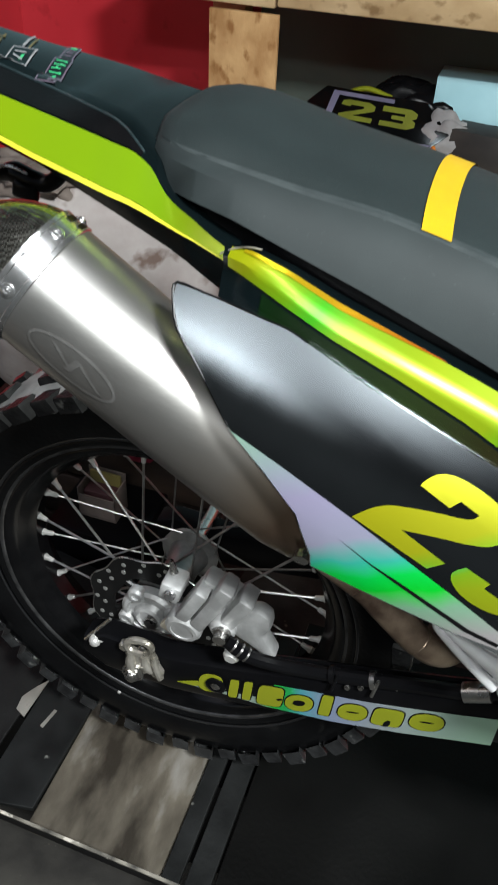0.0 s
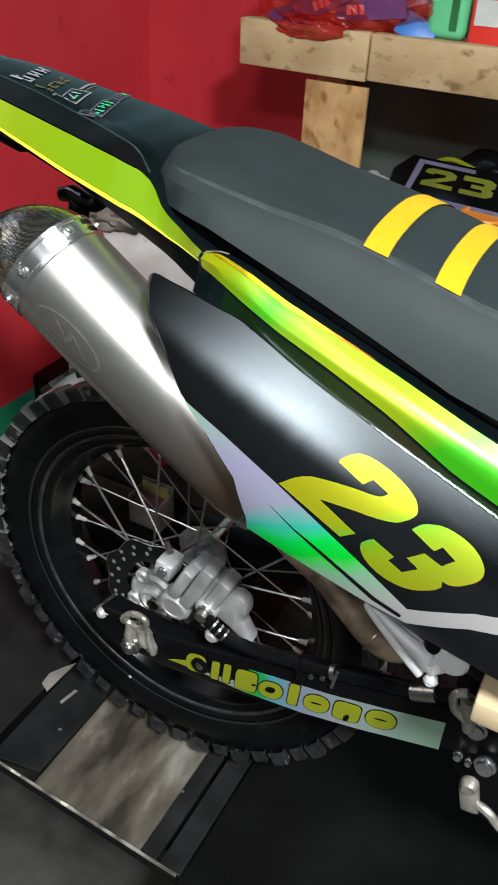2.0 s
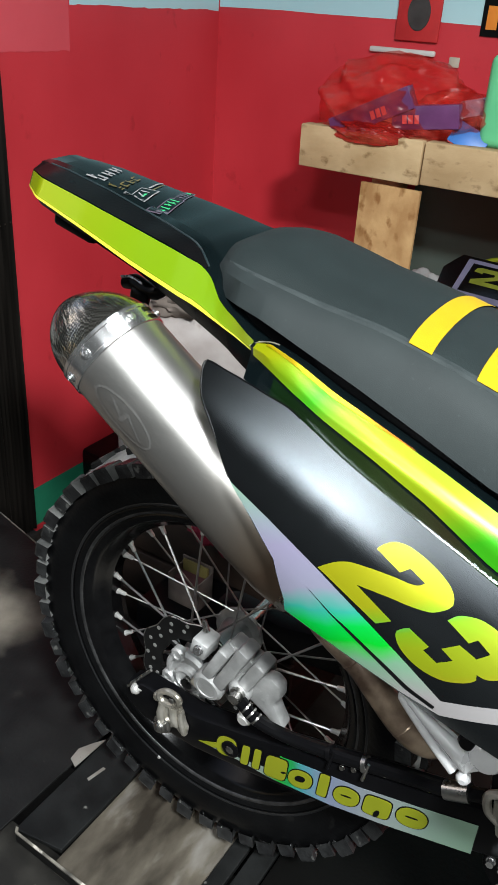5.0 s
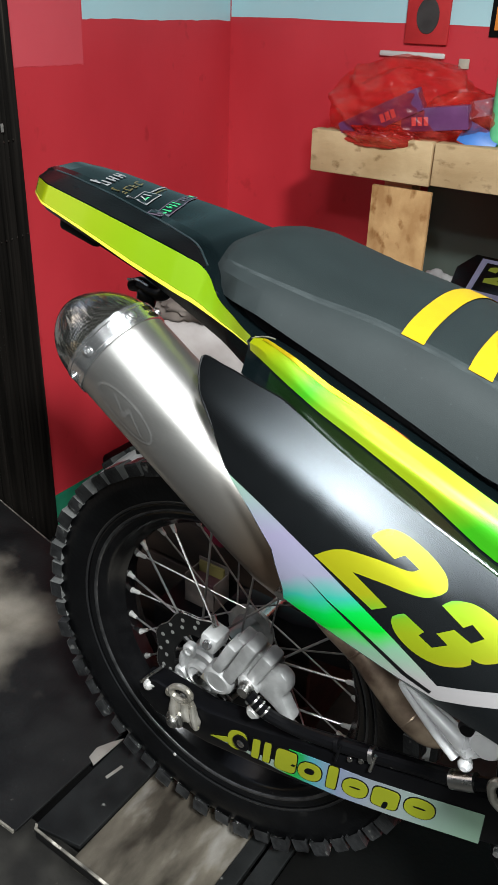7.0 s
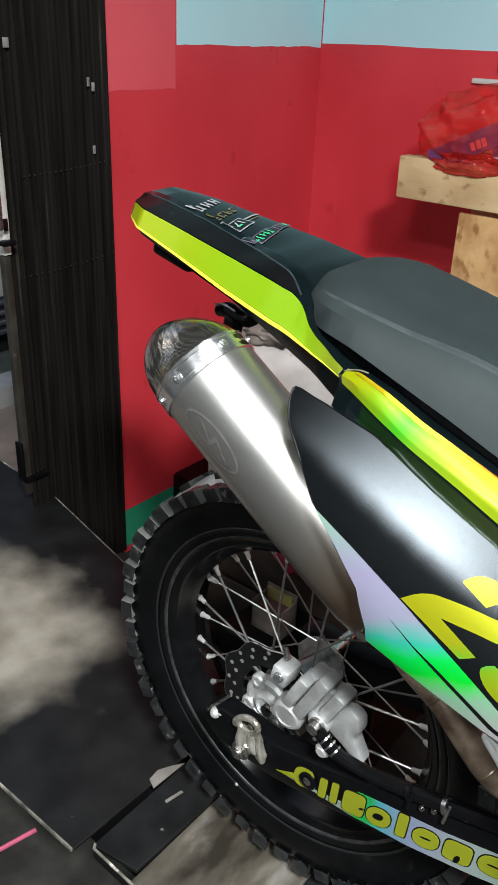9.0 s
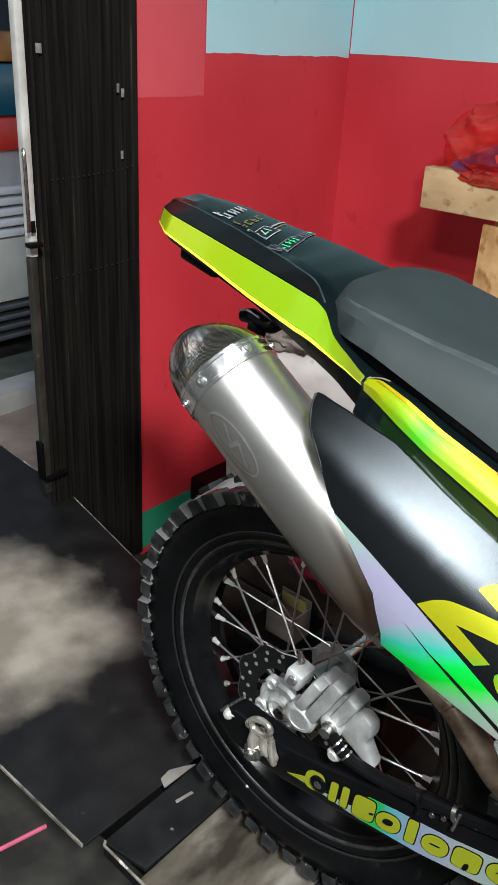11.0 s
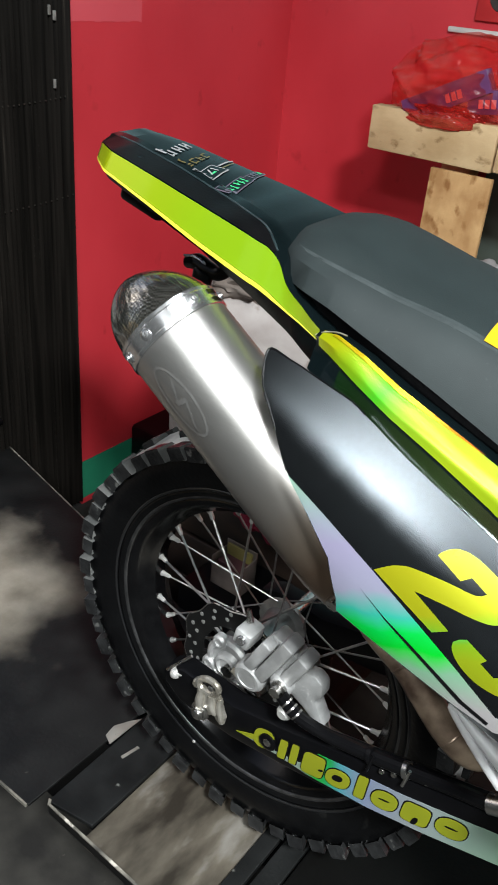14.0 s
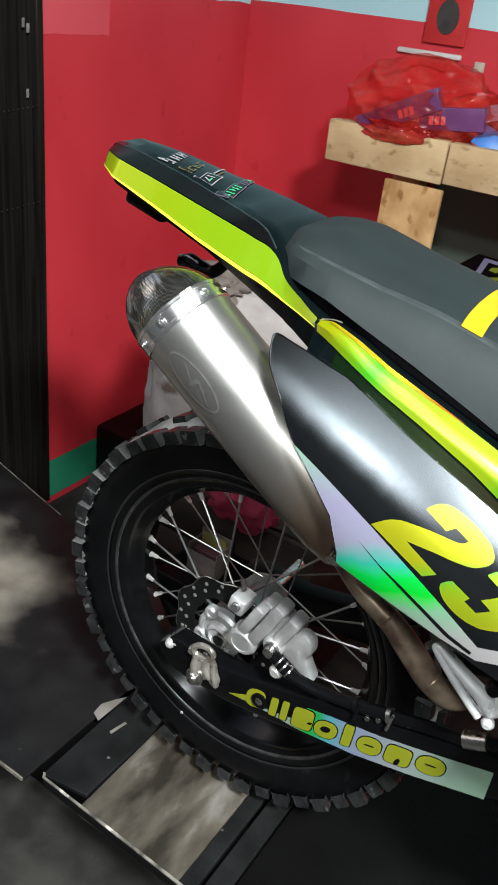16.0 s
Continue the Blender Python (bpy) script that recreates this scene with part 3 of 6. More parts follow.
slab("platform_strip_rear", [(-0.152, -0.186), (-0.230, -0.200), (-0.234, 0.2), (-0.146, 0.2)], ZP - 0.012, ZP - 0.004, M["strip"], "dark rubber strip beside the wheel")
slab("platform_plate", [(0.040, -0.205), (-0.150, -0.205), (-0.150, 0.2), (0.040, 0.2)], ZP - 0.03, ZP - 0.010, M["bare_plate"], "bare dusty steel plate under the wheel")
slab("platform_strip_front", [(0.066, -0.21), (0.0415, -0.21), (0.0415, 0.2), (0.066, 0.2)], ZP - 0.012, ZP - 0.002, M["strip"], "dark rubber strip beside the wheel")
slab("platform_strip_middle", [(0.104, -0.21), (0.072, -0.21), (0.072, 0.2), (0.104, 0.2)], ZP - 0.012, ZP - 0.003, M["strip"], "dark rubber strip beside the wheel")
slab("platform_mat_front", [(1.7, -0.26), (0.108, -0.26), (0.108, 0.24), (1.7, 0.24)], ZP - 0.010, ZP, M["mat_front"], "black rubber mat under the motorcycle")
slab("platform_edge_front", [(0.10, -0.214), (-0.225, -0.205), (-0.231, -0.197), (-0.2265, -0.196), (-0.222, -0.2015), (0.10, -0.2095)], ZP - 0.0055, ZP - 0.002, M["pale_edge"], "pale worn edge of the platform", 0.0005)
slab("platform_lip_front", [(0.10, -0.213), (-0.225, -0.2042), (-0.230, -0.197), (-0.2265, -0.196), (-0.222, -0.2015), (0.10, -0.2095)], ZP - 0.024, ZP - 0.0057, M["black_satin"], "black lip under the worn edge", 0.0005)
structure("platform_body", box(-1.6, 1.7, -0.06, 0.20, FLOOR, ZP - 0.031), M["black_satin"], "black steel body of the low work platform")
solo("tape_scrap", plate([(-0.249, -0.066, ZP), (-0.232, -0.074, ZP), (-0.229, -0.006, ZP), (-0.240, -0.022, ZP), (-0.252, -0.045, ZP)], (0, 0, 1), 0.0015), M["alu"], (-0.24, -0.04, ZP), "torn silver scrap stuck on the black mat", "scrap", smooth=0)
solo("tape_scrap", plate([(-0.205, -0.076, ZP - 0.004), (-0.200, -0.078, ZP - 0.004), (-0.194, -0.046, ZP - 0.004), (-0.199, -0.046, ZP - 0.004)], (0, 0, 1), 0.0010), M["alu"], (-0.2, -0.06, ZP - 0.004), "small silver scratch flake on the strip", "scrap", smooth=0)
solo("stick", tube([(-0.552, -0.315, FLOOR + 0.006), (-0.507, -0.12, FLOOR + 0.006)], 0.0045, 8), plain("pink_plastic", (0.55, 0.10, 0.18), 0.5), (-0.53, -0.2, FLOOR), "pink plastic stick lying on the floor", "stick")

# ---------------------------------------------------------------- the motorcycle
HUB = Vector((-0.018, 0.0, 0.325))
bike = thing("motorcycle", (0.3, 0, ZP), "black and neon yellow off-road motorcycle on a low work platform", "motorcycle")


def ring_pt(r, a, y):
    return Vector((HUB.x + r * math.cos(a), y, HUB.z + r * math.sin(a)))


def wheel_round(profile, sides=96):
    """A closed cross-section (radius, y) swept round the axle."""
    rings = [[ring_pt(r, 2 * math.pi * k / sides, y) for r, y in profile] for k in range(sides)]
    rings.append(rings[0])
    bm = loft(rings, closed=True, caps=False)
    bmesh.ops.remove_doubles(bm, verts=bm.verts, dist=1e-5)
    return bm


def knob(r0, a, y, da, wy, h, tilt=0.0, lean=0.0):
    """One tread block, narrower at its top."""
    bm = bmesh.new()
    out = []
    for lvl, s in ((-0.004, 1.0), (h * 0.8, 0.90), (h, 0.80)):
        row = []
        for u, v in ((-1, -1), (1, -1), (1, 1), (-1, 1)):
            yy = y + v * wy * s / 2 + lean * lvl
            aa = a + u * da * s / 2 + tilt * v
            row.append(ring_pt(r0 + lvl, aa, yy))
        out.append(row)
    for a_, b_ in zip(out, out[1:]):
        va = [bm.verts.new(p) for p in a_]
        vb = [bm.verts.new(p) for p in b_]
        for i in range(4):
            bm.faces.new((va[i], va[(i + 1) % 4], vb[(i + 1) % 4], vb[i]))
    bm.faces.new([bm.verts.new(p) for p in out[-1]])
    bmesh.ops.remove_doubles(bm, verts=bm.verts, dist=1e-5)
    return bm


wheel = part("rear_wheel", wheel_round([(0.2185, -0.036), (0.2185, -0.031), (0.208, -0.029), (0.203, -0.024), (0.198, -0.014), (0.1905, -0.008), (0.1905, 0.008), (0.198, 0.014), (0.203, 0.024), (0.208, 0.029), (0.2185, 0.031), (0.2185, 0.036), (0.213, 0.038), (0.206, 0.036), (0.200, 0.030), (0.194, 0.018), (0.1865, 0.010), (0.1865, -0.010), (0.194, -0.018), (0.200, -0.030), (0.206, -0.036), (0.213, -0.038)]), M["rim"], bike, "spoked rear wheel with a black rim")
tyre_bm = wheel_round([(0.2155, -0.036), (0.2205, -0.041), (0.226, -0.0425), (0.229, -0.0415), (0.236, -0.0455), (0.255, -0.0495), (0.270, -0.0490), (0.281, -0.0450), (0.287, -0.034), (0.2905, -0.017), (0.292, 0), (0.2905, 0.017), (0.287, 0.034), (0.281, 0.0450), (0.270, 0.0490), (0.255, 0.0495), (0.236, 0.0455), (0.226, 0.0425), (0.2155, 0.036), (0.225, 0.0)])
part("tyre", tyre_bm, M["rubber"], wheel, "dusty knobbly black tyre", smooth=30)
part("tread_floor", wheel_round([(0.2885, -0.0345), (0.2923, -0.017), (0.2938, 0), (0.2923, 0.017), (0.2885, 0.0345), (0.2838, 0.0425), (0.276, 0.036), (0.276, -0.036), (0.2838, -0.0425)]), M["tread_dust"], wheel, "pale dust between the tread blocks", smooth=40)
PITCH = 50


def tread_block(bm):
    """A block of the tread; those on the upper rear part of the wheel have paler flanks."""
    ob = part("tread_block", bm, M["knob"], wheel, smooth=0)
    ob.data.materials.append(M["pale_block"])
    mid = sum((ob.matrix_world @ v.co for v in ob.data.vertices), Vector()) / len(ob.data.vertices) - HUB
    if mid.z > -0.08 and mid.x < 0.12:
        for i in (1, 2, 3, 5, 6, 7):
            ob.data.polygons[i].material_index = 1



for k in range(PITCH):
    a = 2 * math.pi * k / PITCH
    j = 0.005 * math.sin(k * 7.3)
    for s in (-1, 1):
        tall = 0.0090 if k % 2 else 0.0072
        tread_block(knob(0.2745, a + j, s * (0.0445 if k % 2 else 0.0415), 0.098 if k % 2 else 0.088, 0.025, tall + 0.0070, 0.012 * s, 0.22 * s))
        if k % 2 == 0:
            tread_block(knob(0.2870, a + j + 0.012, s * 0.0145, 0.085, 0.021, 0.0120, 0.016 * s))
part("bead_rib", wheel_round([(0.2290, -0.0430), (0.2303, -0.0442), (0.2318, -0.0442), (0.2330, -0.0432)]), M["bead"], wheel, "glossy bead rib", smooth=60)
# flange ring paler than the rim: its bright arc is put into the colour
part("rim_flange", wheel_round([(0.2150, -0.0370), (0.2165, -0.0392), (0.2195, -0.0398), (0.2210, -0.0385), (0.2200, -0.0365)]), M["rim_flange"], wheel, "rim flange, its highlight painted in grey", smooth=60)
# hub, spokes and nipples
part("hub", turned([(0, 0.016), (0.004, 0.020), (0.005, 0.036), (0.011, 0.037), (0.014, 0.026), (0.03, 0.021), (0.062, 0.021), (0.082, 0.026), (0.086, 0.037), (0.092, 0.036), (0.094, 0.020), (0.098, 0.016)], HUB + Vector((0, -0.049, 0)), HUB + Vector((0, 0.05, 0)), 40), M["hub_grey"], wheel, "grey metal hub")
SPOKES = 32
for k in range(SPOKES):
    s = -1 if k % 2 else 1
    out = -1 if (k // 2) % 2 else 1
    a = 2 * math.pi * (k - 0.02) / SPOKES
    ah = a + out * 0.95
    p = ring_pt(0.033, ah, s * 0.040 + (0.003 if out > 0 else -0.003))
    q = ring_pt(0.1875, a, s * 0.004)
    d = (q - p).normalized()
    part("spoke", tube([p, q - d * 0.012], 0.00160 if s < 0 else 0.00125, 6), M["spoke"], wheel)
    part("nipple", turned([(0, 0.0022), (0.002, 0.0030), (0.009, 0.0032), (0.0125, 0.0046), (0.0150, 0.0046)], q - d * 0.0145, q, 8), M["nipple"], wheel)
# brake disc: a waved ring with drilled holes on a carrier
YD = -0.062
bm = bmesh.new()
N = 120
cols = []
for k in range(N):
    a = 2 * math.pi * k / N
    ro = 0.0835 + 0.0032 * math.cos(a * 9)
    ri = 0.052 + 0.002 * math.cos(a * 6)
    cols.append([bm.verts.new(ring_pt(r, a, y)) for r, y in ((ri, YD - 0.002), (ro - 0.0006, YD - 0.002), (ro, YD - 0.0012), (ro, YD + 0.0012), (ri, YD + 0.002))])
for k in range(N):
    c0, c1 = cols[k], cols[(k + 1) % N]
    for i in range(5):
        bm.faces.new((c0[i], c0[(i + 1) % 5], c1[(i + 1) % 5], c1[i]))
disc = part("brake_disc", bm, M["disc"], wheel, "black waved brake disc with drilled holes")
edge = [ring_pt(0.0832 + 0.0032 * math.cos(2 * math.pi * k / 120 * 9), 2 * math.pi * k / 120, YD - 0.0014) for k in range(120)]
part("disc_edge", tube(edge + edge[:1], 0.0009, 6, 1, False), M["steel"], disc, "bright worn edge")
for k in range(18):
    a = 2 * math.pi * k / 18
    for r, o in ((0.0755, 0.0), (0.066, 0.10)):
        p = ring_pt(r, a + o, YD - 0.0019)
        part("drilled_hole", turned([(0, 0.0029), (0.0005, 0.0029)], p, p + Vector((0, -1, 0)), 10), M["hole"], disc)
for k in range(6):
    a = 2 * math.pi * k / 6
    part("disc_carrier", tube([ring_pt(0.030, a, YD), ring_pt(0.053, a + 0.25, YD)], 0.0042, 8), M["disc"], wheel, "dark disc carrier arm")
part("bearing_cover", turned([(0, 0.036), (0.010, 0.036), (0.014, 0.032), (0.0145, 0.028), (0.011, 0.026), (0.011, 0.019), (0.018, 0.017), (0.020, 0.013), (0.016, 0.011), (0.016, 0.006)], HUB + Vector((-0.006, -0.058, 0)), HUB + Vector((-0.006, -0.10, 0)), 32), M["cast_alu"], wheel, "silver hub cover")
for k in range(4):
    a = 2 * math.pi * (k + 0.3) / 4
    p = ring_pt(0.033, a, -0.064) + Vector((-0.006, 0, 0))
    part("hub_lug", turned([(0, 0.0105), (0.008, 0.0105), (0.011, 0.008), (0.0112, 0.005), (0.009, 0.0045)], p, p + Vector((0, -1, 0)), 16), M["cast_alu"], wheel, "silver hub lug")
part("axle", turned([(0, 0.008), (0.22, 0.008)], HUB + Vector((0, -0.082, 0)), HUB + Vector((0, 0.14, 0)), 16), M["steel"], wheel)
a = math.radians(252)
part("rim_bolt", bolt(ring_pt(0.2285, a, -0.0445), (0, -1, 0), 0.0022, 0.002), M["nipple"], wheel)


def arm_ring(x, y_out, y_in, z0, z1, r=0.006):
    w = [(y_out, z0 + r), (y_out, z1 - r), (y_out + r * 0.3, z1 - r * 0.3), (y_out + r, z1), (y_in - r, z1), (y_in, z1 - r), (y_in, z0 + r), (y_in - r, z0), (y_out + r, z0), (y_out + r * 0.3, z0 + r * 0.3)]
    return [(x, y, z) for y, z in w]


ARM_X = [-0.085, -0.06, 0.02, 0.10, 0.20, 0.30, 0.40, 0.46]
ARM_LO = [0.287, 0.270, 0.268, 0.280, 0.300, 0.331, 0.366, 0.385]
ARM_HI = [0.316, 0.326, 0.322, 0.341, 0.369, 0.397, 0.428, 0.445]
swing = part("swingarm", loft([arm_ring(x, -0.117, -0.084, lo, hi) for x, lo, hi in zip(ARM_X, ARM_LO, ARM_HI)]), M["black_satin"], bike, "black box-section swingarm")
part("swingarm_far", loft([arm_ring(x, 0.084, 0.117, lo, hi) for x, lo, hi in zip(ARM_X, ARM_LO, ARM_HI)]), M["black_satin"], swing, "black box-section swingarm")


def arm_face(x, f, off=0.0006):
    """A point on the outer face of the swingarm, f from the lower to the upper edge of its sticker."""
    lo = lerp_at(x, [0.030, 0.086, 0.134, 0.2075, 0.274, 0.335, 0.366], [0.2898, 0.2950, 0.2967, 0.3083, 0.3255, 0.3444, 0.3538])
    hi = lerp_at(x, [0.030, 0.090, 0.124, 0.139, 0.1755, 0.237, 0.2994, 0.360], [0.2904, 0.3000, 0.3085, 0.3385, 0.3467, 0.3586, 0.376, 0.3945])
    return Vector((x, -0.117 - off, lo + (hi - lo) * f))


def arm_sheet(x0, x1, f0, f1, off, n=12):
    bm = loft([[arm_face(x0 + (x1 - x0) * k / n, f, off) for f in (f0, f1)] for k in range(n + 1)], closed=False)
    r = bmesh.ops.extrude_face_region(bm, geom=bm.faces[:])
    bmesh.ops.translate(bm, verts=[v for v in r["geom"] if isinstance(v, bmesh.types.BMVert)], vec=(0, -0.0004, 0))
    return bm


band = part("sticker", arm_sheet(0.031, 0.361, 0.0, 1.0, 0.0008, 60), M["arm_foil"], swing, "holographic silver sticker with yellow-green lettering bars", smooth=0)


def arm_blob(x, z, hx, hz, off, grow=0.0, power=3.0, n=24):
    """A rounded, leaning blot on the arm, its base line rising with the arm."""
    bm = bmesh.new()
    pts = []
    for k in range(n):
        t = 2 * math.pi * k / n
        c, q = math.cos(t), math.sin(t)
        u = math.copysign(abs(c) ** (2 / power), c)
        v = math.copysign(abs(q) ** (2 / power), q)
        pts.append((x + (hx + grow) * u + 0.0012 * v, -0.117 - off, z + (hz + grow) * v + 0.24 * (hx + grow) * u))
    bm.faces.new([bm.verts.new(p) for p in pts])
    r = bmesh.ops.extrude_face_region(bm, geom=bm.faces[:])
    bmesh.ops.translate(bm, verts=[v for v in r["geom"] if isinstance(v, bmesh.types.BMVert)], vec=(0, -0.0003, 0))
    return bm


# the maker's word as plain rounded bars with dark rims: centre x, z, half width, half height, roundness
BARS = [(0.0700, 0.3080, 0.0140, 0.0160, 2.6), (0.0965, 0.3110, 0.0052, 0.0160, 7), (0.1120, 0.3150, 0.0048, 0.0165, 7),
        (0.1375, 0.3185, 0.0140, 0.0175, 5), (0.1690, 0.3223, 0.0148, 0.0142, 2.3), (0.1972, 0.3330, 0.0060, 0.0180, 7),
        (0.2250, 0.3357, 0.0148, 0.0142, 2.3), (0.2600, 0.3452, 0.0150, 0.0148, 4.5), (0.2975, 0.3572, 0.0162, 0.0142, 2.3)]
for i, (x, z, hx, hz, power) in enumerate(BARS):
    part("letter_rim", arm_blob(x, z, hx, hz, 0.0013, 0.0013, power), M["black_satin"], band, smooth=0)
    part("letter_bar", arm_blob(x, z, hx, hz, 0.0019, 0.0, power), M["letter_olive"], band, smooth=0)
    if i in (0, 4, 6, 8):
        part("letter_slit", arm_blob(x + (0.004 if i == 0 else 0.0), z + 0.001, hx * 0.42, hz * (0.36 if i == 4 else 0.10), 0.0024, 0.0, 2.4), M["black_satin"], band, smooth=0)
    if i in (3, 7):
        part("letter_slit", arm_blob(x + hx * (0.75 if i == 3 else 0.05), z - hz * (0.0 if i == 3 else 0.62), hx * 0.20, hz * (0.12 if i == 3 else 0.40), 0.0024, 0.0, 2.4), M["black_satin"], band, smooth=0)
part("sticker_tip", plate([(0.030, -0.1182, 0.2905), (0.052, -0.1182, 0.2935), (0.066, -0.1182, 0.3010), (0.060, -0.1182, 0.3060), (0.046, -0.1182, 0.2990)], (0, -1, 0), 0.0008), M["letter_olive"], band, smooth=0)
p0 = Vector((0.0765, -0.1186, 0.3090))
part("sticker_bolt", join(turned([(0, 0.0115), (0.002, 0.0115), (0.0035, 0.0085), (0.0036, 0.0065), (0.001, 0.006)], p0 + Vector((0, -0.0012, 0)), p0 + Vector((0, -0.02, 0)), 20)), M["black_satin"], swing, "black grommet")
part("sticker_bolt", turned([(0, 0.006), (0.003, 0.0055), (0.0045, 0.003)], p0 + Vector((0, -0.001, 0)), p0 + Vector((0, -0.02, 0)), 16), M["steel"], swing, "steel screw")
# axle block and chain adjuster
blk = part("axle_block", join(
    plate([(-0.0295, -0.118, 0.330), (0.0035, -0.118, 0.334), (0.0085, -0.118, 0.325), (0.0115, -0.118, 0.312), (0.0160, -0.118, 0.3035), (0.0140, -0.118, 0.291), (0.0105, -0.118, 0.2885), (0.0035, -0.118, 0.292), (-0.0010, -0.118, 0.298), (-0.0090, -0.118, 0.291), (-0.0170, -0.118, 0.282), (-0.0280, -0.118, 0.284), (-0.0310, -0.118, 0.296), (-0.0285, -0.118, 0.310)], (0, -1, 0), 0.007, 0.0022),
    tube([(-0.012 + 0.0150 * math.cos(a), -0.1235, 0.3385 + 0.0105 * math.sin(a) + 0.003 * math.cos(a)) for a in (2 * math.pi * k / 20 for k in range(21))], 0.0042, 8),
    tube([(-0.0215, -0.1245, 0.327), (-0.0225, -0.1260, 0.312), (-0.0220, -0.1255, 0.300)], [0.0040, 0.0058, 0.0060], 10),
    tube([(-0.0060, -0.1250, 0.327), (-0.0030, -0.1265, 0.312), (0.0020, -0.1250, 0.303)], [0.0040, 0.0052, 0.0040], 10),
    tube([(0.0050, -0.1240, 0.328), (0.0085, -0.1255, 0.312), (0.0125, -0.1245, 0.296)], [0.0034, 0.0040, 0.0044], 10)), M["aged_alu"], swing, "worn cast aluminium axle block")
part("axle_hole", turned([(0, 0.0095), (0.002, 0.0095)], (-0.012, -0.1182, 0.3385), (-0.012, -0.2, 0.3385), 18), M["black_satin"], blk, "dark hole")
part("axle_stud", turned([(0, 0.0042), (0.005, 0.0042), (0.006, 0.003)], (-0.0085, -0.1190, 0.3370), (-0.0085, -0.2, 0.3370), 12), M["steel"], blk)
part("block_boss", turned([(0, 0.0062), (0.006, 0.0062), (0.0085, 0.0045)], (-0.0305, -0.1175, 0.3300), (-0.0305, -0.2, 0.3300), 14), M["aged_alu"], blk)
part("axle_nut", join(turned([(0, 0.0128), (0.0025, 0.0128), (0.0032, 0.0118)], (-0.0205, -0.1245, 0.2920), (-0.0205, -0.2, 0.2920), 24), turned([(0.0028, 0.0098), (0.0075, 0.0098), (0.0085, 0.0088)], (-0.0205, -0.1245, 0.2920), (-0.0205, -0.2, 0.2920), 6), turned([(0.008, 0.0060), (0.011, 0.0058), (0.012, 0.0040)], (-0.0205, -0.1245, 0.2920), (-0.0205, -0.2, 0.2920), 16)), M["steel"], blk, "steel axle nut on a washer", smooth=30)
part("adjuster_bolt", turned([(0, 0.0030), (0.006, 0.0032), (0.0065, 0.0055), (0.010, 0.0072), (0.014, 0.0070), (0.017, 0.0045), (0.0175, 0.001)], (-0.060, -0.114, 0.317), (-0.100, -0.122, 0.304), 14), M["nipple"], swing, "pale chain adjuster bolt", smooth=60)
part("adjuster_strut", tube([(-0.083, -0.117, 0.312), (-0.055, -0.105, 0.345)], 0.0022, 8), M["steel"], swing)

# brake caliper: body in stepped lumps on a bracket, banjo bolt, hose
cal = part("brake_caliper", box(-0.028, 0.030, -0.004, 0.022, -0.024, 0.024, 0.004, 2, pose(0.070, -0.098, 0.416, 0, 24, 0)), M["cast_alu"], bike, "silver cast brake caliper")
for k, (x, z, h, w) in enumerate(((0.046, 0.420, 0.027, 0.0076), (0.067, 0.424, 0.038, 0.0086), (0.090, 0.420, 0.034, 0.0086))):
    part("caliper_rib", box(-w, w, -0.020, 0.010, -h, h, 0.0042, 2, pose(x, -0.099, z, 0, 26, 0)), M["cast_alu"], cal)
part("caliper_lug", box(-0.012, 0.011, -0.016, 0.014, -0.012, 0.012, 0.004, 2, pose(0.022, -0.100, 0.429, 0, 12, 0)), M["cast_alu"], cal)
part("piston_cover", turned([(0, 0.0205), (0.018, 0.0205), (0.022, 0.017), (0.0225, 0.013), (0.0215, 0.0125)], (0.036, -0.096, 0.382), (0.036, -0.2, 0.368), 28), M["cast_alu"], cal, "round piston cover")
part("piston_cover", turned([(0, 0.0145), (0.018, 0.0145), (0.022, 0.011)], (0.080, -0.098, 0.402), (0.080, -0.2, 0.390), 24), M["cast_alu"], cal, "round piston cover")
part("caliper_bracket", plate([(0.098, -0.090, 0.428), (0.116, -0.090, 0.434), (0.128, -0.090, 0.426), (0.129, -0.090, 0.410), (0.122, -0.090, 0.398), (0.138, -0.090, 0.370), (0.130, -0.090, 0.364), (0.106, -0.090, 0.380), (0.086, -0.090, 0.390)], (0, -1, 0), 0.020, 0.005), M["cast_alu"], cal, "pale cast bracket")
part("banjo_bolt", join(turned([(0, 0.0095), (0.004, 0.0095), (0.0045, 0.007), (0.012, 0.007), (0.013, 0.003)], (0.082, -0.120, 0.402), (0.086, -0.2, 0.398), 12)), M["steel"], cal, "steel banjo bolt")
part("pin_bolt", bolt((0.024, -0.117, 0.432), (0, -1, 0.2), 0.005, 0.006), M["polished"], cal)
part("bleed_nipple", tube([(0.022, -0.100, 0.446), (0.018, -0.100, 0.462)], [0.004, 0.0028], 8), M["steel"], cal, "small brass-coloured nipple")
part("bracket_bolt", turned([(0, 0.009), (0.006, 0.0092), (0.010, 0.006)], (0.094, -0.119, 0.374), (0.094, -0.2, 0.366), 14), M["nipple"], cal, "round pale bolt")
part("ivory_wedge", box(-0.012, 0.012, -0.004, 0.004, -0.009, 0.009, 0.003, 2, pose(0.020, -0.105, 0.366, 0, 30, 0)), M["ivory"], cal, "ivory plastic wedge")
part("brake_hose", tube([(0.088, -0.125, 0.398), (0.108, -0.124, 0.383), (0.140, -0.118, 0.374), (0.18, -0.114, 0.376), (0.2315, -0.114, 0.389), (0.287, -0.114, 0.405), (0.322, -0.114, 0.4144), (0.36, -0.112, 0.430)], 0.0075, 10), M["black_satin"], bike, "black rubber brake hose")
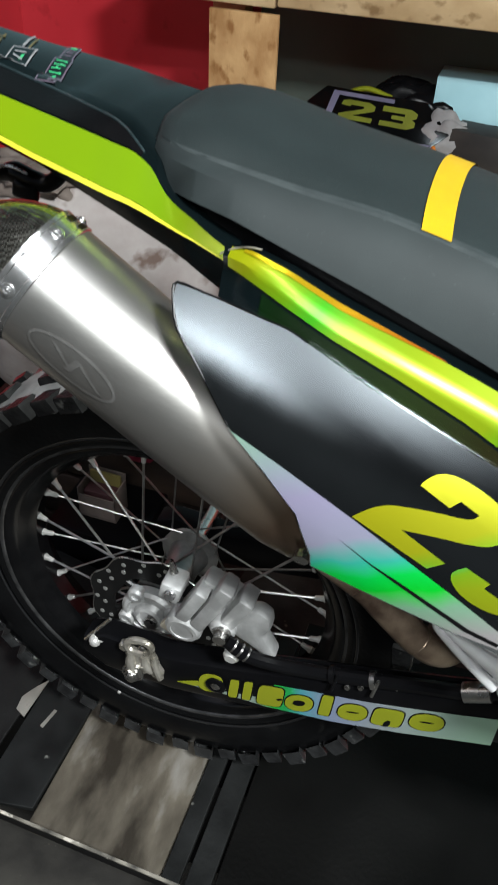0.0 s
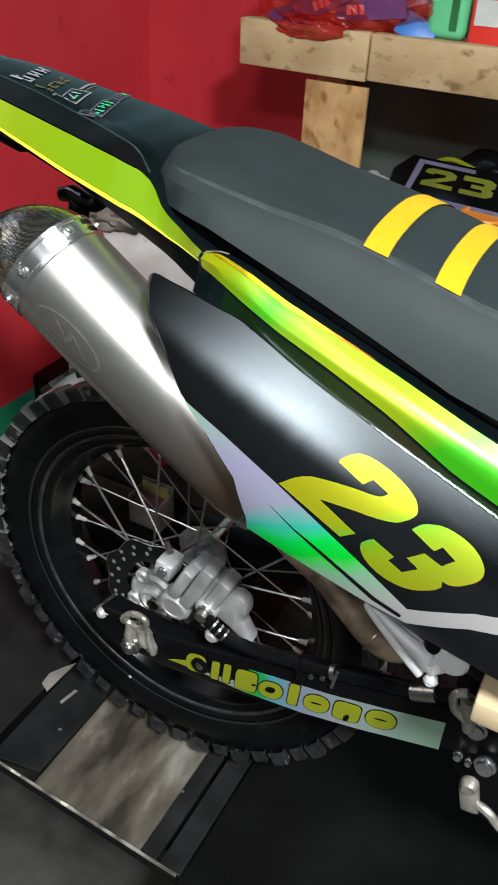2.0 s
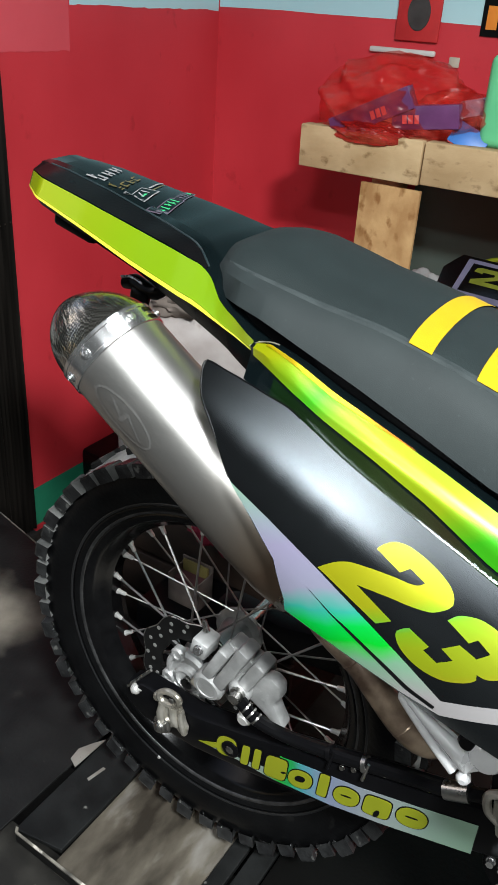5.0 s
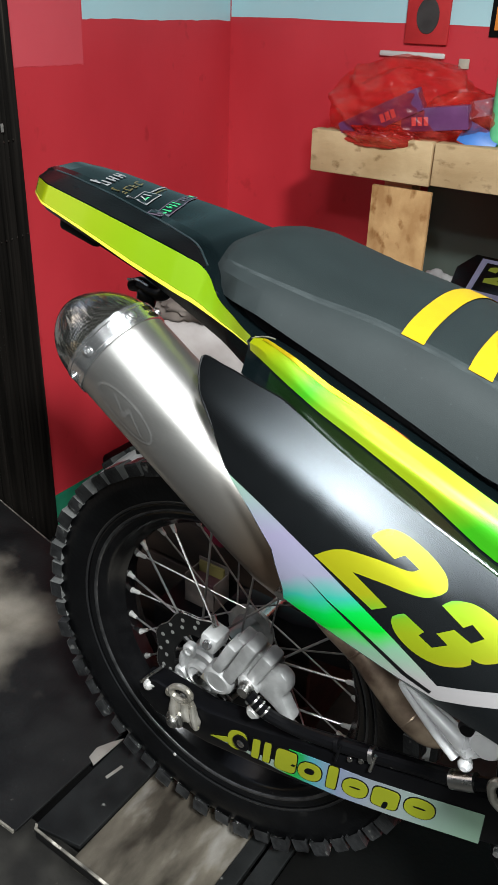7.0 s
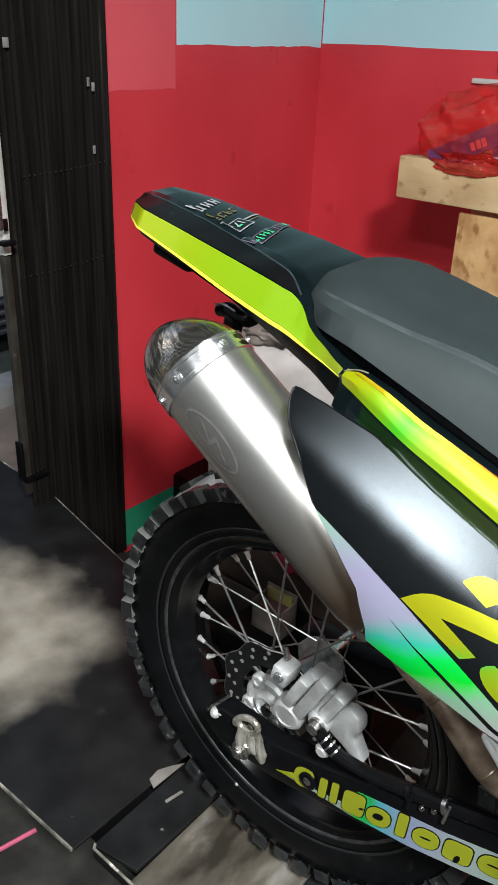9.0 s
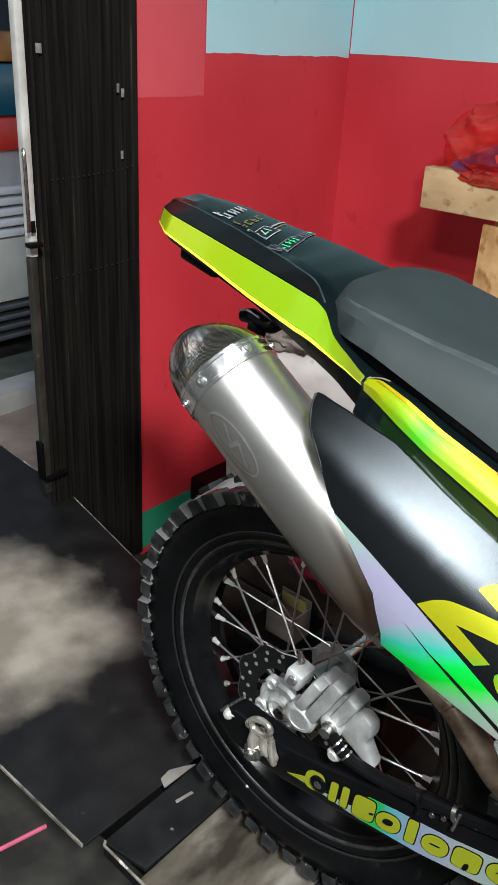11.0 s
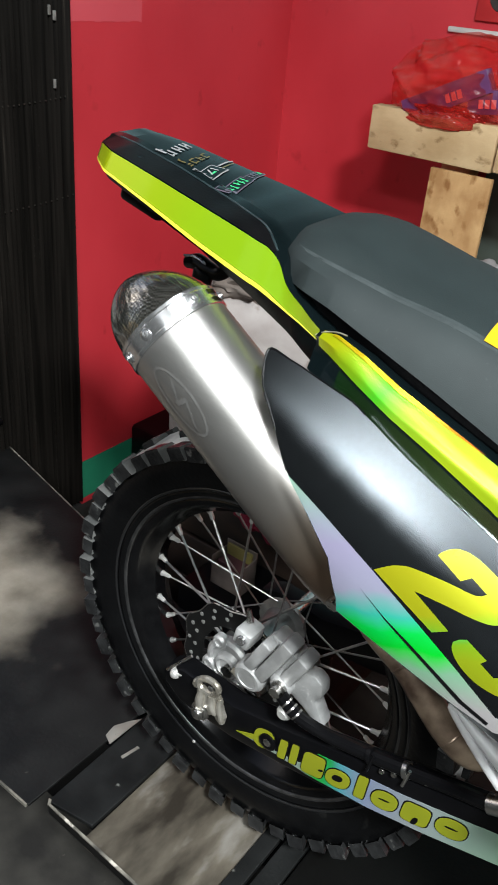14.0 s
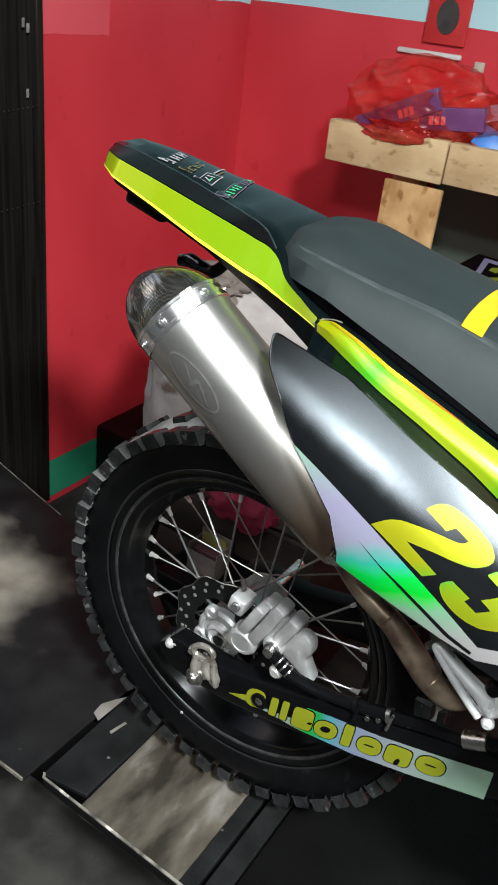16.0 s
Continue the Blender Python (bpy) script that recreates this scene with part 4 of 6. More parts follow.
part("hose_spring", join(*[turned([(0, 0.0080), (0.0022, 0.0080)], (0.095 + 0.007 * k, -0.1245, 0.393 - 0.0042 * k), (0.11 + 0.007 * k, -0.124, 0.384 - 0.0042 * k), 12) for k in range(3)]), M["steel"], bike, "coiled steel hose guard")
part("hose_end", turned([(0, 0.010), (0.026, 0.010)], (0.322, -0.114, 0.4144), (0.346, -0.114, 0.4265), 14), M["steel"], bike, "steel hose ferrule")
for x in (0.196, 0.236):
    z = lerp_at(x, [0.18, 0.2315, 0.287], [0.376, 0.389, 0.405])
    part("hose_clip", join(turned([(0, 0.0095), (0.005, 0.0095)], (x, -0.114, z), (x + 0.02, -0.113, z + 0.007), 12), turned([(0, 0.002), (0.024, 0.0018)], (x + 0.004, -0.122, z - 0.014), (x + 0.008, -0.120, z + 0.012), 8)), M["black_satin"] if x < 0.2 else M["steel"], bike, "hose clip")
for p in ((0.215, -0.118, 0.374), (0.228, -0.118, 0.380), (0.262, -0.118, 0.397)):
    part("clip_screw", bolt(p, (0, -1, 0), 0.0026, 0.003), M["steel"], bike)

# ---------------------------------------------------------------- seat
SX = [-0.010, -0.005, 0.006, 0.024, 0.047, 0.080, 0.120, 0.180, 0.240, 0.300, 0.380, 0.480, 0.620]
S_HW = [0.030, 0.052, 0.074, 0.089, 0.096, 0.097, 0.096, 0.094, 0.095, 0.097, 0.095, 0.085, 0.070]
S_ZC = [0.868, 0.876, 0.882, 0.883, 0.880, 0.872, 0.862, 0.852, 0.838, 0.822, 0.806, 0.800, 0.805]
S_ZT = [0.871, 0.881, 0.890, 0.895, 0.895, 0.890, 0.882, 0.872, 0.859, 0.844, 0.828, 0.822, 0.826]
S_WB = [0.034, 0.058, 0.082, 0.101, 0.116, 0.125, 0.126, 0.127, 0.128, 0.128, 0.122, 0.11, 0.09]
S_ZB = [0.846, 0.845, 0.845, 0.846, 0.847, 0.843, 0.829, 0.808, 0.785, 0.760, 0.735, 0.72, 0.71]


def seat_top_at(x, v):
    """The seat's upper surface: v from -1 to 1 across."""
    w, zc, zt = lerp_at(x, SX, S_HW), lerp_at(x, SX, S_ZC), lerp_at(x, SX, S_ZT)
    return Vector((x, v * w, zc + 0.25 * (zt - zc) * (1 - abs(v) ** 2.2) - 0.014 * max(v, 0.0) ** 2 - lerp_at(x, [0.0, 0.05, 0.12, 0.2], [0.009, 0.008, 0.004, 0.002]) * (max(abs(v) - 0.70, 0.0) / 0.30) ** 2))


def dense(x0, x1, n):
    return [x0 + (x1 - x0) * k / n for k in range(n + 1)]


seat = part("seat", loft([[Vector((x, -lerp_at(x, SX, S_WB), lerp_at(x, SX, S_ZB))), Vector((x, -0.5 * (lerp_at(x, SX, S_WB) + lerp_at(x, SX, S_HW)) - 0.004, 0.5 * (lerp_at(x, SX, S_ZB) + lerp_at(x, SX, S_ZC)) + 0.003))] + [seat_top_at(x, v / 8) - Vector((0, 0, 0.0008)) for v in range(-8, 9)] + [Vector((x, lerp_at(x, SX, S_HW) + 0.002, 0.5 * (lerp_at(x, SX, S_ZB) + lerp_at(x, SX, S_ZC)) - 0.016)), Vector((x, lerp_at(x, SX, S_HW) + 0.004, lerp_at(x, SX, S_ZB) - 0.02))] for x in sorted(set(SX + dense(0.05, 0.6, 22)))]), M["seat"], bike, "grey ribbed seat with yellow stripes", smooth=50)


def seat_sheet(x0, x1, v0, v1, off, lead=0.0, n=6, m=24):
    """A sheet sewn on the seat; its ends lean forward by lead."""
    rows = []
    for i in range(n + 1):
        row = []
        for j in range(m + 1):
            v = v0 + (v1 - v0) * j / m
            x = x0 + (x1 - x0) * i / n + lead * (1 - v * v)
            row.append(seat_top_at(x, v) + Vector((0, 0, off)))
        rows.append(row)
    return loft(rows, closed=False)


part("seat_cover_top", seat_sheet(-0.006, 0.60, -1.0, 1.0, 0.0, 0.0, 44, 20), M["seat_top"], seat, "darker gripper panel", smooth=60)
for x in (0.203, 0.264, 0.325, 0.386):
    part("seat_stripe", seat_sheet(x, x + 0.021, -1.0, 1.0, 0.0014, -0.005), M["yellow_stripe"], seat, "yellow stripe", smooth=60)
part("seam", loft([[seat_top_at(x, v) + Vector((0, 0, 0.0004)) for v in (-1.0, -1.0 + 0.25 * e, -1.0 + 0.6 * e, -1.0 + e)][::-1] + [seat_top_at(x, -1.0) + Vector((0, -0.0016, -0.0030))] for x in dense(0.02, 0.58, 50) for e in (0.002 + 0.055 * min(1.0, (x - 0.02) / 0.14),)], closed=False), M["thread"], seat, "dusty stitched seam", smooth=60)

part("seat_base", loft([[(x, -w, z0), (x, -w, z1), (x, w, z1), (x, w, z0)] for x in dense(0.03, 0.6, 18) for w, z0, z1 in ((lerp_at(x, SX, S_WB) - 0.010, lerp_at(x, SX, S_ZB) - 0.050, lerp_at(x, SX, S_ZB) + 0.008),)]), M["black_satin"], bike, "black seat base")

# ---------------------------------------------------------------- tail (rear mudguard)
TX = [-0.262, -0.255, -0.238, -0.21, -0.15, -0.08, -0.03, -0.018, -0.004, 0.006, 0.015, 0.0215, 0.029, 0.04, 0.052, 0.067, 0.085]
T_ZT = [0.916, 0.92, 0.917, 0.911, 0.899, 0.883, 0.873, 0.8675, 0.8603, 0.8559, 0.8538, 0.8522, 0.8594, 0.8564, 0.8526, 0.8478, 0.842]
T_Y1 = [0.026, 0.044, 0.049, 0.051, 0.052, 0.055, 0.072, 0.0785, 0.089, 0.0965, 0.101, 0.105, 0.109, 0.114, 0.118, 0.123, 0.128]
T_Z1 = [0.911, 0.917, 0.918, 0.915, 0.903, 0.886, 0.8795, 0.8765, 0.871, 0.8655, 0.861, 0.8535, 0.8465, 0.8415, 0.837, 0.8305, 0.8235]
T_Y2 = [0.03, 0.05, 0.073, 0.088, 0.091, 0.092, 0.095, 0.0965, 0.098, 0.1, 0.104, 0.108, 0.112, 0.117, 0.121, 0.127, 0.132]
T_Z2 = [0.904, 0.911, 0.914, 0.912, 0.9, 0.884, 0.8735, 0.871, 0.8687, 0.8643, 0.8595, 0.852, 0.845, 0.8403, 0.8358, 0.8295, 0.8225]
T_Y3 = [0.032, 0.055, 0.08, 0.098, 0.103, 0.106, 0.109, 0.111, 0.113, 0.1145, 0.116, 0.117, 0.118, 0.12, 0.122, 0.126, 0.131]
T_Z3 = [0.896, 0.899, 0.899, 0.894, 0.877, 0.854, 0.8405, 0.838, 0.8358, 0.8335, 0.831, 0.829, 0.8268, 0.8235, 0.8205, 0.8165, 0.812]
T_Y4 = [0.028, 0.048, 0.072, 0.092, 0.096, 0.098, 0.1013, 0.1023, 0.1041, 0.1055, 0.1068, 0.1078, 0.109, 0.1112, 0.1141, 0.1171, 0.12]
T_Z4 = [0.892, 0.896, 0.897, 0.886, 0.868, 0.846, 0.826, 0.8213, 0.8161, 0.8125, 0.8092, 0.8069, 0.8042, 0.7996, 0.7938, 0.7869, 0.779]

F_Y = [0.008, 0.012, 0.022, 0.034, 0.048, 0.056, 0.061, 0.0633, 0.0727, 0.0793, 0.0846, 0.088, 0.0919, 0.0976, 0.1038, 0.1108, 0.118]
F_Z = [0.912, 0.916, 0.913, 0.907, 0.893, 0.881, 0.8702, 0.8675, 0.8643, 0.8619, 0.8596, 0.8578, 0.8557, 0.8524, 0.8486, 0.8438, 0.838]


def tail_at(x, k):
    ys = (None, T_Y1, T_Y2, T_Y3, T_Y4)[k]
    zs = (None, T_Z1, T_Z2, T_Z3, T_Z4)[k]
    return lerp_at(x, TX, ys), lerp_at(x, TX, zs)


rings = []
for x in sorted(set(TX + dense(-0.24, 0.08, 16))):
    right = [tail_at(x, k) for k in (4, 3, 2, 1)]
    zt = lerp_at(x, TX, T_ZT)
    fy, fz = lerp_at(x, TX, F_Y), lerp_at(x, TX, F_Z)
    row = [(x, -y, z) for y, z in right] + [(x, -0.76 * right[3][0], right[3][1] + 0.0012), (x, -0.62 * right[3][0], zt - 0.0022), (x, -0.1 * right[3][0], zt - 0.0012), (x, 0.6 * fy, 0.5 * (zt + fz)), (x, fy, fz), (x, fy + 0.006, right[2][1] - 0.030), (x, fy + 0.006, right[1][1] - 0.030), (x, fy, right[0][1] - 0.010)]
    row += [(x, fy * 0.8, right[0][1] + 0.006), (x, -right[0][0] * 0.8, right[0][1] + 0.006)]
    rings.append(row)
tail = part("tail_cover", loft(rings), M["tail_plastic"], bike, "glossy dark green-black tail with neon side stickers", smooth=22)


def tail_sheet(x0, x1, k0, k1, f0, f1, off, n=24, side=-1):
    rows = []
    for i in range(n + 1):
        x = x0 + (x1 - x0) * i / n
        (ya, za), (yb, zb) = tail_at(x, k0), tail_at(x, k1)
        row = []
        for f in (f0, 0.5 * (f0 + f1), f1):
            y, z = ya + (yb - ya) * f, za + (zb - za) * f
            row.append((x, side * (y + off), z + off * 0.5))
        rows.append(row)
    return loft(rows, closed=False)


for side in (-1,):
    part("neon_sticker", tail_sheet(-0.254, 0.078, 2, 3, 0.02, 0.90, 0.0009, 66, side), M["neon"], tail, "neon yellow-green foil sticker", smooth=60)
    part("sticker_edge", tail_sheet(-0.254, 0.078, 2, 3, 0.91, 1.02, 0.0010, 66, side), M["foil_edge"], tail, "bright yellow edge", smooth=60)
    part("tail_shade", tail_sheet(-0.250, 0.004, 1, 2, 0.06, 0.96, 0.0016, 50, side), M["black_plastic"], tail, "dark strip", smooth=60)
# light caught on the tail's ridge, painted as a paler teal line
M["ridge"] = plain("teal_ridge_highlight", (0.020, 0.034, 0.037), 0.35, c2=(0.010, 0.018, 0.020), scale=60)
part("tail_ridge", tube([(x, -tail_at(x, 1)[0] - 0.0004, tail_at(x, 1)[1] + 0.0002) for x in dense(-0.235, 0.004, 24)], 0.0011, 6), M["ridge"], tail, "painted teal highlight along the ridge", smooth=60)
part("joint_edge", tube([(0.076, -0.1335, 0.821), (0.086, -0.1345, 0.827), (0.097, -0.1345, 0.8300), (0.106, -0.1340, 0.8298)], 0.0007, 6), M["alu"], tail, "pale worn joint edge")
part("tail_light", box(-0.034, 0.022, -0.080, 0.055, -0.016, 0.014, 0.005, 2, pose(-0.172, 0, 0.872, 0, 14, 0)), M["black_plastic"], tail, "black tail lamp housing")
part("tail_bracket", box(-0.02, 0.03, -0.05, 0.05, -0.008, 0.008, 0.003, 2, pose(-0.135, 0, 0.856, 0, 18, 0)), M["black_plastic"], tail)


def tail_top_z(x, y):
    y1, z1 = tail_at(x, 1)
    zt = lerp_at(x, TX, T_ZT)
    fy, fz = lerp_at(x, TX, F_Y), lerp_at(x, TX, F_Z)
    return lerp_at(y, [-y1, -0.76 * y1, -0.62 * y1, -0.1 * y1, 0.6 * fy, fy], [z1, z1 + 0.0012, zt - 0.0022, zt - 0.0012, 0.5 * (zt + fz), fz])


def top_mark(name, x, y, w, h, mat, label, slant=0.0, off=0.0010):
    """A flat printed mark on the tail's top: w across, h along the bike; rows lean back towards the far side."""
    n = 8
    rows = []
    for i in range(n + 1):
        row = []
        for j in (0, 0.5, 1):
            yy = -0.046 + 1.25 * (y + w * i / n + slant * j + 0.040)
            xx = x + 0.0105 + h * j - 0.30 * (yy + 0.040)
            row.append((xx, yy, tail_top_z(xx, yy) + off))
        rows.append(row)
    return part(name, loft(rows, closed=False), mat, tail, label, smooth=60)


M["print_white"] = plain("white_print", (0.30, 0.30, 0.31), 0.45, c2=(0.20, 0.20, 0.205), scale=160)
M["print_gold"] = plain("gold_print", (0.20, 0.15, 0.04), 0.35, 0.4, scale=50)
M["print_mauve"] = foil("mauve_print", (0.20, 0.10, 0.16), (0.10, 0.18, 0.20), 0.25, 0.4, 500, 200, 1.6, 30)
M["print_green"] = plain("bright_green_print", (0.04, 0.48, 0.16), 0.35, c2=(0.03, 0.34, 0.14), scale=120)
for k in range(4):
    y = -0.0400 + 0.0140 * k
    top_mark("print_bar", -0.2030, y, 0.0026, 0.0130, M["print_white"], "white printed bar", 0.002)
    top_mark("print_bar", -0.2030, y + 0.0062, 0.0026, 0.0130, M["print_white"], "white printed bar", 0.002)
    top_mark("print_bar", (-0.1985, -0.1930, -0.1965, -0.1975)[k], y + 0.0024, 0.0042, 0.0028, M["print_white"], "white printed bar", 0.001)
for k in range(5):
    y = -0.0385 + 0.0108 * k
    top_mark("print_bar", -0.1740, y, 0.0018, 0.0100, M["print_gold"], "gold printed bar", 0.002)
    top_mark("print_bar", -0.1745 + 0.0040 * (k % 2), y + 0.0016, 0.0060, 0.0020, M["print_gold"], "gold printed bar", 0.001)
    top_mark("print_bar", -0.1665, y + 0.0010, 0.0070, 0.0018, M["print_gold"], "gold printed bar", 0.001)
top_mark("print_frame", -0.1525, -0.0400, 0.037, 0.0185, M["print_white"], "white outlined badge", 0.010)
top_mark("print_fill", -0.1512, -0.0378, 0.033, 0.0158, M["tail_plastic"], "", 0.009, 0.0013)
top_mark("print_fill", -0.1485, -0.0330, 0.0022, 0.0105, M["print_white"], "", 0.006, 0.0016)
top_mark("print_fill", -0.1485, -0.0325, 0.0080, 0.0022, M["print_white"], "", 0.001, 0.0016)
top_mark("print_fill", -0.1420, -0.0210, 0.0085, 0.0022, M["print_green"], "", 0.002, 0.0016)
top_mark("print_fill", -0.1485, -0.0170, 0.0022, 0.0090, M["print_white"], "", -0.003, 0.0016)
top_mark("print_fill", -0.1485, -0.0120, 0.0020, 0.0090, M["print_white"], "", 0.004, 0.0016)
top_mark("print_frame", -0.1475, 0.0020, 0.030, 0.0022, M["print_white"], "white outlined badge", 0.002)
top_mark("print_frame", -0.1420, 0.0020, 0.026, 0.0014, M["print_gold"], "gold printed line", 0.001)
top_mark("print_band", -0.1185, -0.0480, 0.054, 0.0150, M["print_mauve"], "mauve and green printed band", 0.006)
top_mark("print_fill", -0.1172, -0.0460, 0.050, 0.0124, M["tail_plastic"], "", 0.006, 0.0013)
top_mark("print_band", -0.1155, 0.0065, 0.030, 0.0110, M["print_mauve"], "mauve and green printed band", 0.004)
top_mark("print_fill", -0.1142, 0.0065, 0.028, 0.0084, M["tail_plastic"], "", 0.004, 0.0013)
for k in range(6):
    y = -0.0350 + 0.0068 * k
    top_mark("print_fill", -0.1158, y, 0.0020, 0.0095 - 0.0024 * (k % 2), M["print_green"], "", 0.003, 0.0016)
    top_mark("print_fill", -0.1130 + 0.0022 * (k % 3), y + 0.0016, 0.0036, 0.0020, M["print_green"], "", 0.001, 0.0016)
for k in range(3):
    top_mark("print_fill", -0.1130, 0.0120 + 0.0060 * k, 0.0022, 0.0060, M["print_mauve"], "", 0.002, 0.0016)
top_mark("print_fill", -0.1125, 0.0300, 0.0050, 0.0050, M["print_green"], "", 0.002, 0.0016)


# ---------------------------------------------------------------- side cover under the seat
CX = [0.080, 0.100, 0.127, 0.162, 0.211, 0.263, 0.320, 0.420, 0.560]
C_YU = [0.130, 0.133, 0.135, 0.136, 0.137, 0.138, 0.139, 0.140, 0.135]
C_ZU = [0.827, 0.827, 0.819, 0.804, 0.787, 0.769, 0.747, 0.712, 0.675]
C_YM = [0.139, 0.144, 0.149, 0.152, 0.154, 0.155, 0.156, 0.156, 0.15]
C_ZM = [0.8235, 0.8215, 0.812, 0.795, 0.778, 0.758, 0.733, 0.695, 0.655]
C_YL = [0.137, 0.145, 0.152, 0.156, 0.158, 0.159, 0.160, 0.160, 0.155]
C_ZL = [0.816, 0.812, 0.802, 0.787, 0.768, 0.745, 0.713, 0.672, 0.630]


def cover_at(x, f):
    """f from 0 at the upper edge over 0.5 at the ridge to 1 at the lower edge and 1.6 under it."""
    u = (lerp_at(x, CX, C_YU), lerp_at(x, CX, C_ZU))
    m = (lerp_at(x, CX, C_YM), lerp_at(x, CX, C_ZM))
    l = (lerp_at(x, CX, C_YL), lerp_at(x, CX, C_ZL))
    d = (l[0] + 0.010, l[1] - 0.020)
    ys, zs = zip(u, m, l, d)
    return lerp_at(f, [0, 0.5, 1, 1.6], ys), lerp_at(f, [0, 0.5, 1, 1.6], zs)


rows = []
for x in sorted(set(CX + dense(0.09, 0.55, 22))):
    rows.append([(x, -0.118, lerp_at(x, CX, C_ZU) - 0.004)] + [(x, -cover_at(x, f)[0], cover_at(x, f)[1]) for f in (0, 0.25, 0.5, 0.75, 1.0, 1.3, 1.6)] + [(x, -0.10, cover_at(x, 1.6)[1] - 0.01)])
cover = part("side_cover", loft(rows), M["tail_plastic"], bike, "black side cover with a neon yellow sticker", smooth=40)
part("neon_sticker", loft([[(x, -cover_at(x, f)[0] - 0.0009, cover_at(x, f)[1] + 0.0005) for f in (0.03, 0.25, 0.5, 0.75, 0.98)] for x in dense(0.084, 0.55, 40)], closed=False), M["neon_cover"], cover, "neon yellow-green foil sticker", smooth=60)
# the film's orange glint, laid on as a coloured strip
part("sticker_edge", loft([[(x, -cover_at(x, f)[0] - 0.0014, cover_at(x, f)[1] + 0.0010) for f in (0.01, 0.01 + 0.06 * g, 0.01 + 0.13 * g)] for x in dense(0.094, 0.240, 30) for g in (min(1.0, (0.244 - x) / 0.075),)], closed=False), M["orange_edge"], cover, "painted orange glint along the sticker edge", smooth=60)
# sheet that carries the painted neon reflection
part("lower_reflection", loft([[(x, -cover_at(x, f)[0] - 0.0010, cover_at(x, f)[1] + 0.0002) for f in (1.04, 1.2, 1.4, 1.56)] for x in dense(0.112, 0.50, 34)], closed=False), M["green_sheen"], cover, "painted green reflection of the neon sticker along the lower edge", smooth=60)
part("subframe", tube([(0.03, -0.095, 0.806), (0.10, -0.104, 0.775), (0.20, -0.11, 0.72), (0.36, -0.10, 0.62)], 0.010, 10), M["black_satin"], bike, "black steel subframe tube")
part("inner_guard", loft([[(x, -0.085, z0), (x, -0.09, z1), (x, 0.09, z1), (x, 0.085, z0)] for x, z0, z1 in ((0.14, 0.70, 0.80), (0.20, 0.64, 0.77), (0.34, 0.50, 0.72), (0.60, 0.40, 0.70))]), M["black_satin"], bike, "black inner mudguard")

# ---------------------------------------------------------------- number panel over the muffler
def panel_pt(p, s, off=0.0):
    k = min(max(s, -0.02) / 0.105, 1.35)
    bend = max(k, 0.2125)          # the upper band is straight, the rest rounds over
    dy = 0.060 * 2 * (1 - bend) / 0.105
    y = -0.165 - 0.060 * (1 - (1 - bend) ** 2) + dy * 0.105 * (bend - k)
    nrm = Vector((0.402 * dy, -1, 0.916 * dy)).normalized()
    return Vector((0.074 + 0.916 * p - 0.402 * s, y, 0.825 - 0.402 * p - 0.916 * s)) + nrm * off


PP = [-0.0071, -0.005, 0.009, 0.036, 0.070, 0.105, 0.139, 0.165, 0.171, 0.227, 0.279, 0.3125, 0.346, 0.45]
P_LO = [0.011, 0.0173, 0.030, 0.0425, 0.061, 0.074, 0.088, 0.113, 0.124, 0.114, 0.104, 0.099, 0.092, 0.072]
UP = [-0.0071, 0.0065, 0.0263, 0.0466, 0.070, 0.0947, 0.1257, 0.1474, 0.181, 0.22, 0.2755, 0.45]
U_S = [0.0115, 0.0092, 0.0066, 0.0046, 0.0020, 0.0028, 0.0044, 0.0048, 0.0050, 0.0050, 0.0046, 0.002]
rows_o = []
for p in sorted(set(PP + dense(0.0, 0.44, 30))):
    lo, hi = lerp_at(p, PP, P_LO), lerp_at(p, UP, U_S)
    ss = [hi + (lo - hi) * k / 14 for k in range(15)]
    rows_o.append([panel_pt(p, s) for s in ss] + [panel_pt(p, s, -0.0035) for s in ss[::-1]])
panel = part("number_panel", loft(rows_o), M["panel_black"], bike, "scuffed black number panel with yellow digits 23", smooth=40)


def eased(points, limit=44, rounds=2):
    """Rounds the gentle corners of an outline and keeps the sharp ones."""
    for _ in range(rounds):
        out = []
        n = len(points)
        for i in range(n):
            a, b, c = (Vector(points[(i + k) % n]) for k in (-1, 0, 1))
            if (b - a).angle(c - b) < radians(limit):
                out += [tuple(b.lerp(a, 0.25)), tuple(b.lerp(c, 0.25))]
            else:
                out.append(tuple(b))
        points = out
    return points


def decal(points, off):
    """A flat outline in panel coordinates, laid on the curved panel."""
    bm = bmesh.new()
    bm.faces.new([bm.verts.new((p, s, 0)) for p, s in points])
    for k in range(1, 20):
        geom = bm.verts[:] + bm.edges[:] + bm.faces[:]
        bmesh.ops.bisect_plane(bm, geom=geom, plane_co=(0, 0.0065 * k, 0), plane_no=(0, 1, 0))
    bmesh.ops.triangulate(bm, faces=bm.faces[:])
    for v in bm.verts:
        v.co = panel_pt(v.co.x, v.co.y, off)
    return bm


TWO = [(0.1712, 0.0677), (0.178, 0.057), (0.1854, 0.051), (0.191, 0.0481), (0.2155, 0.0397), (0.2382, 0.0341), (0.2414, 0.0292), (0.226, 0.0281), (0.2218, 0.034), (0.1974, 0.032), (0.1978, 0.0292), (0.2021, 0.0234), (0.2071, 0.0206), (0.2156, 0.0185), (0.2309, 0.018), (0.2451, 0.019), (0.258, 0.0213), (0.2651, 0.0252), (0.2672, 0.0288), (0.266, 0.0329), (0.2601, 0.0392), (0.2549, 0.0421), (0.2409, 0.047), (0.2301, 0.0497), (0.2032, 0.0585), (0.2406, 0.0619), (0.2327, 0.0709)]
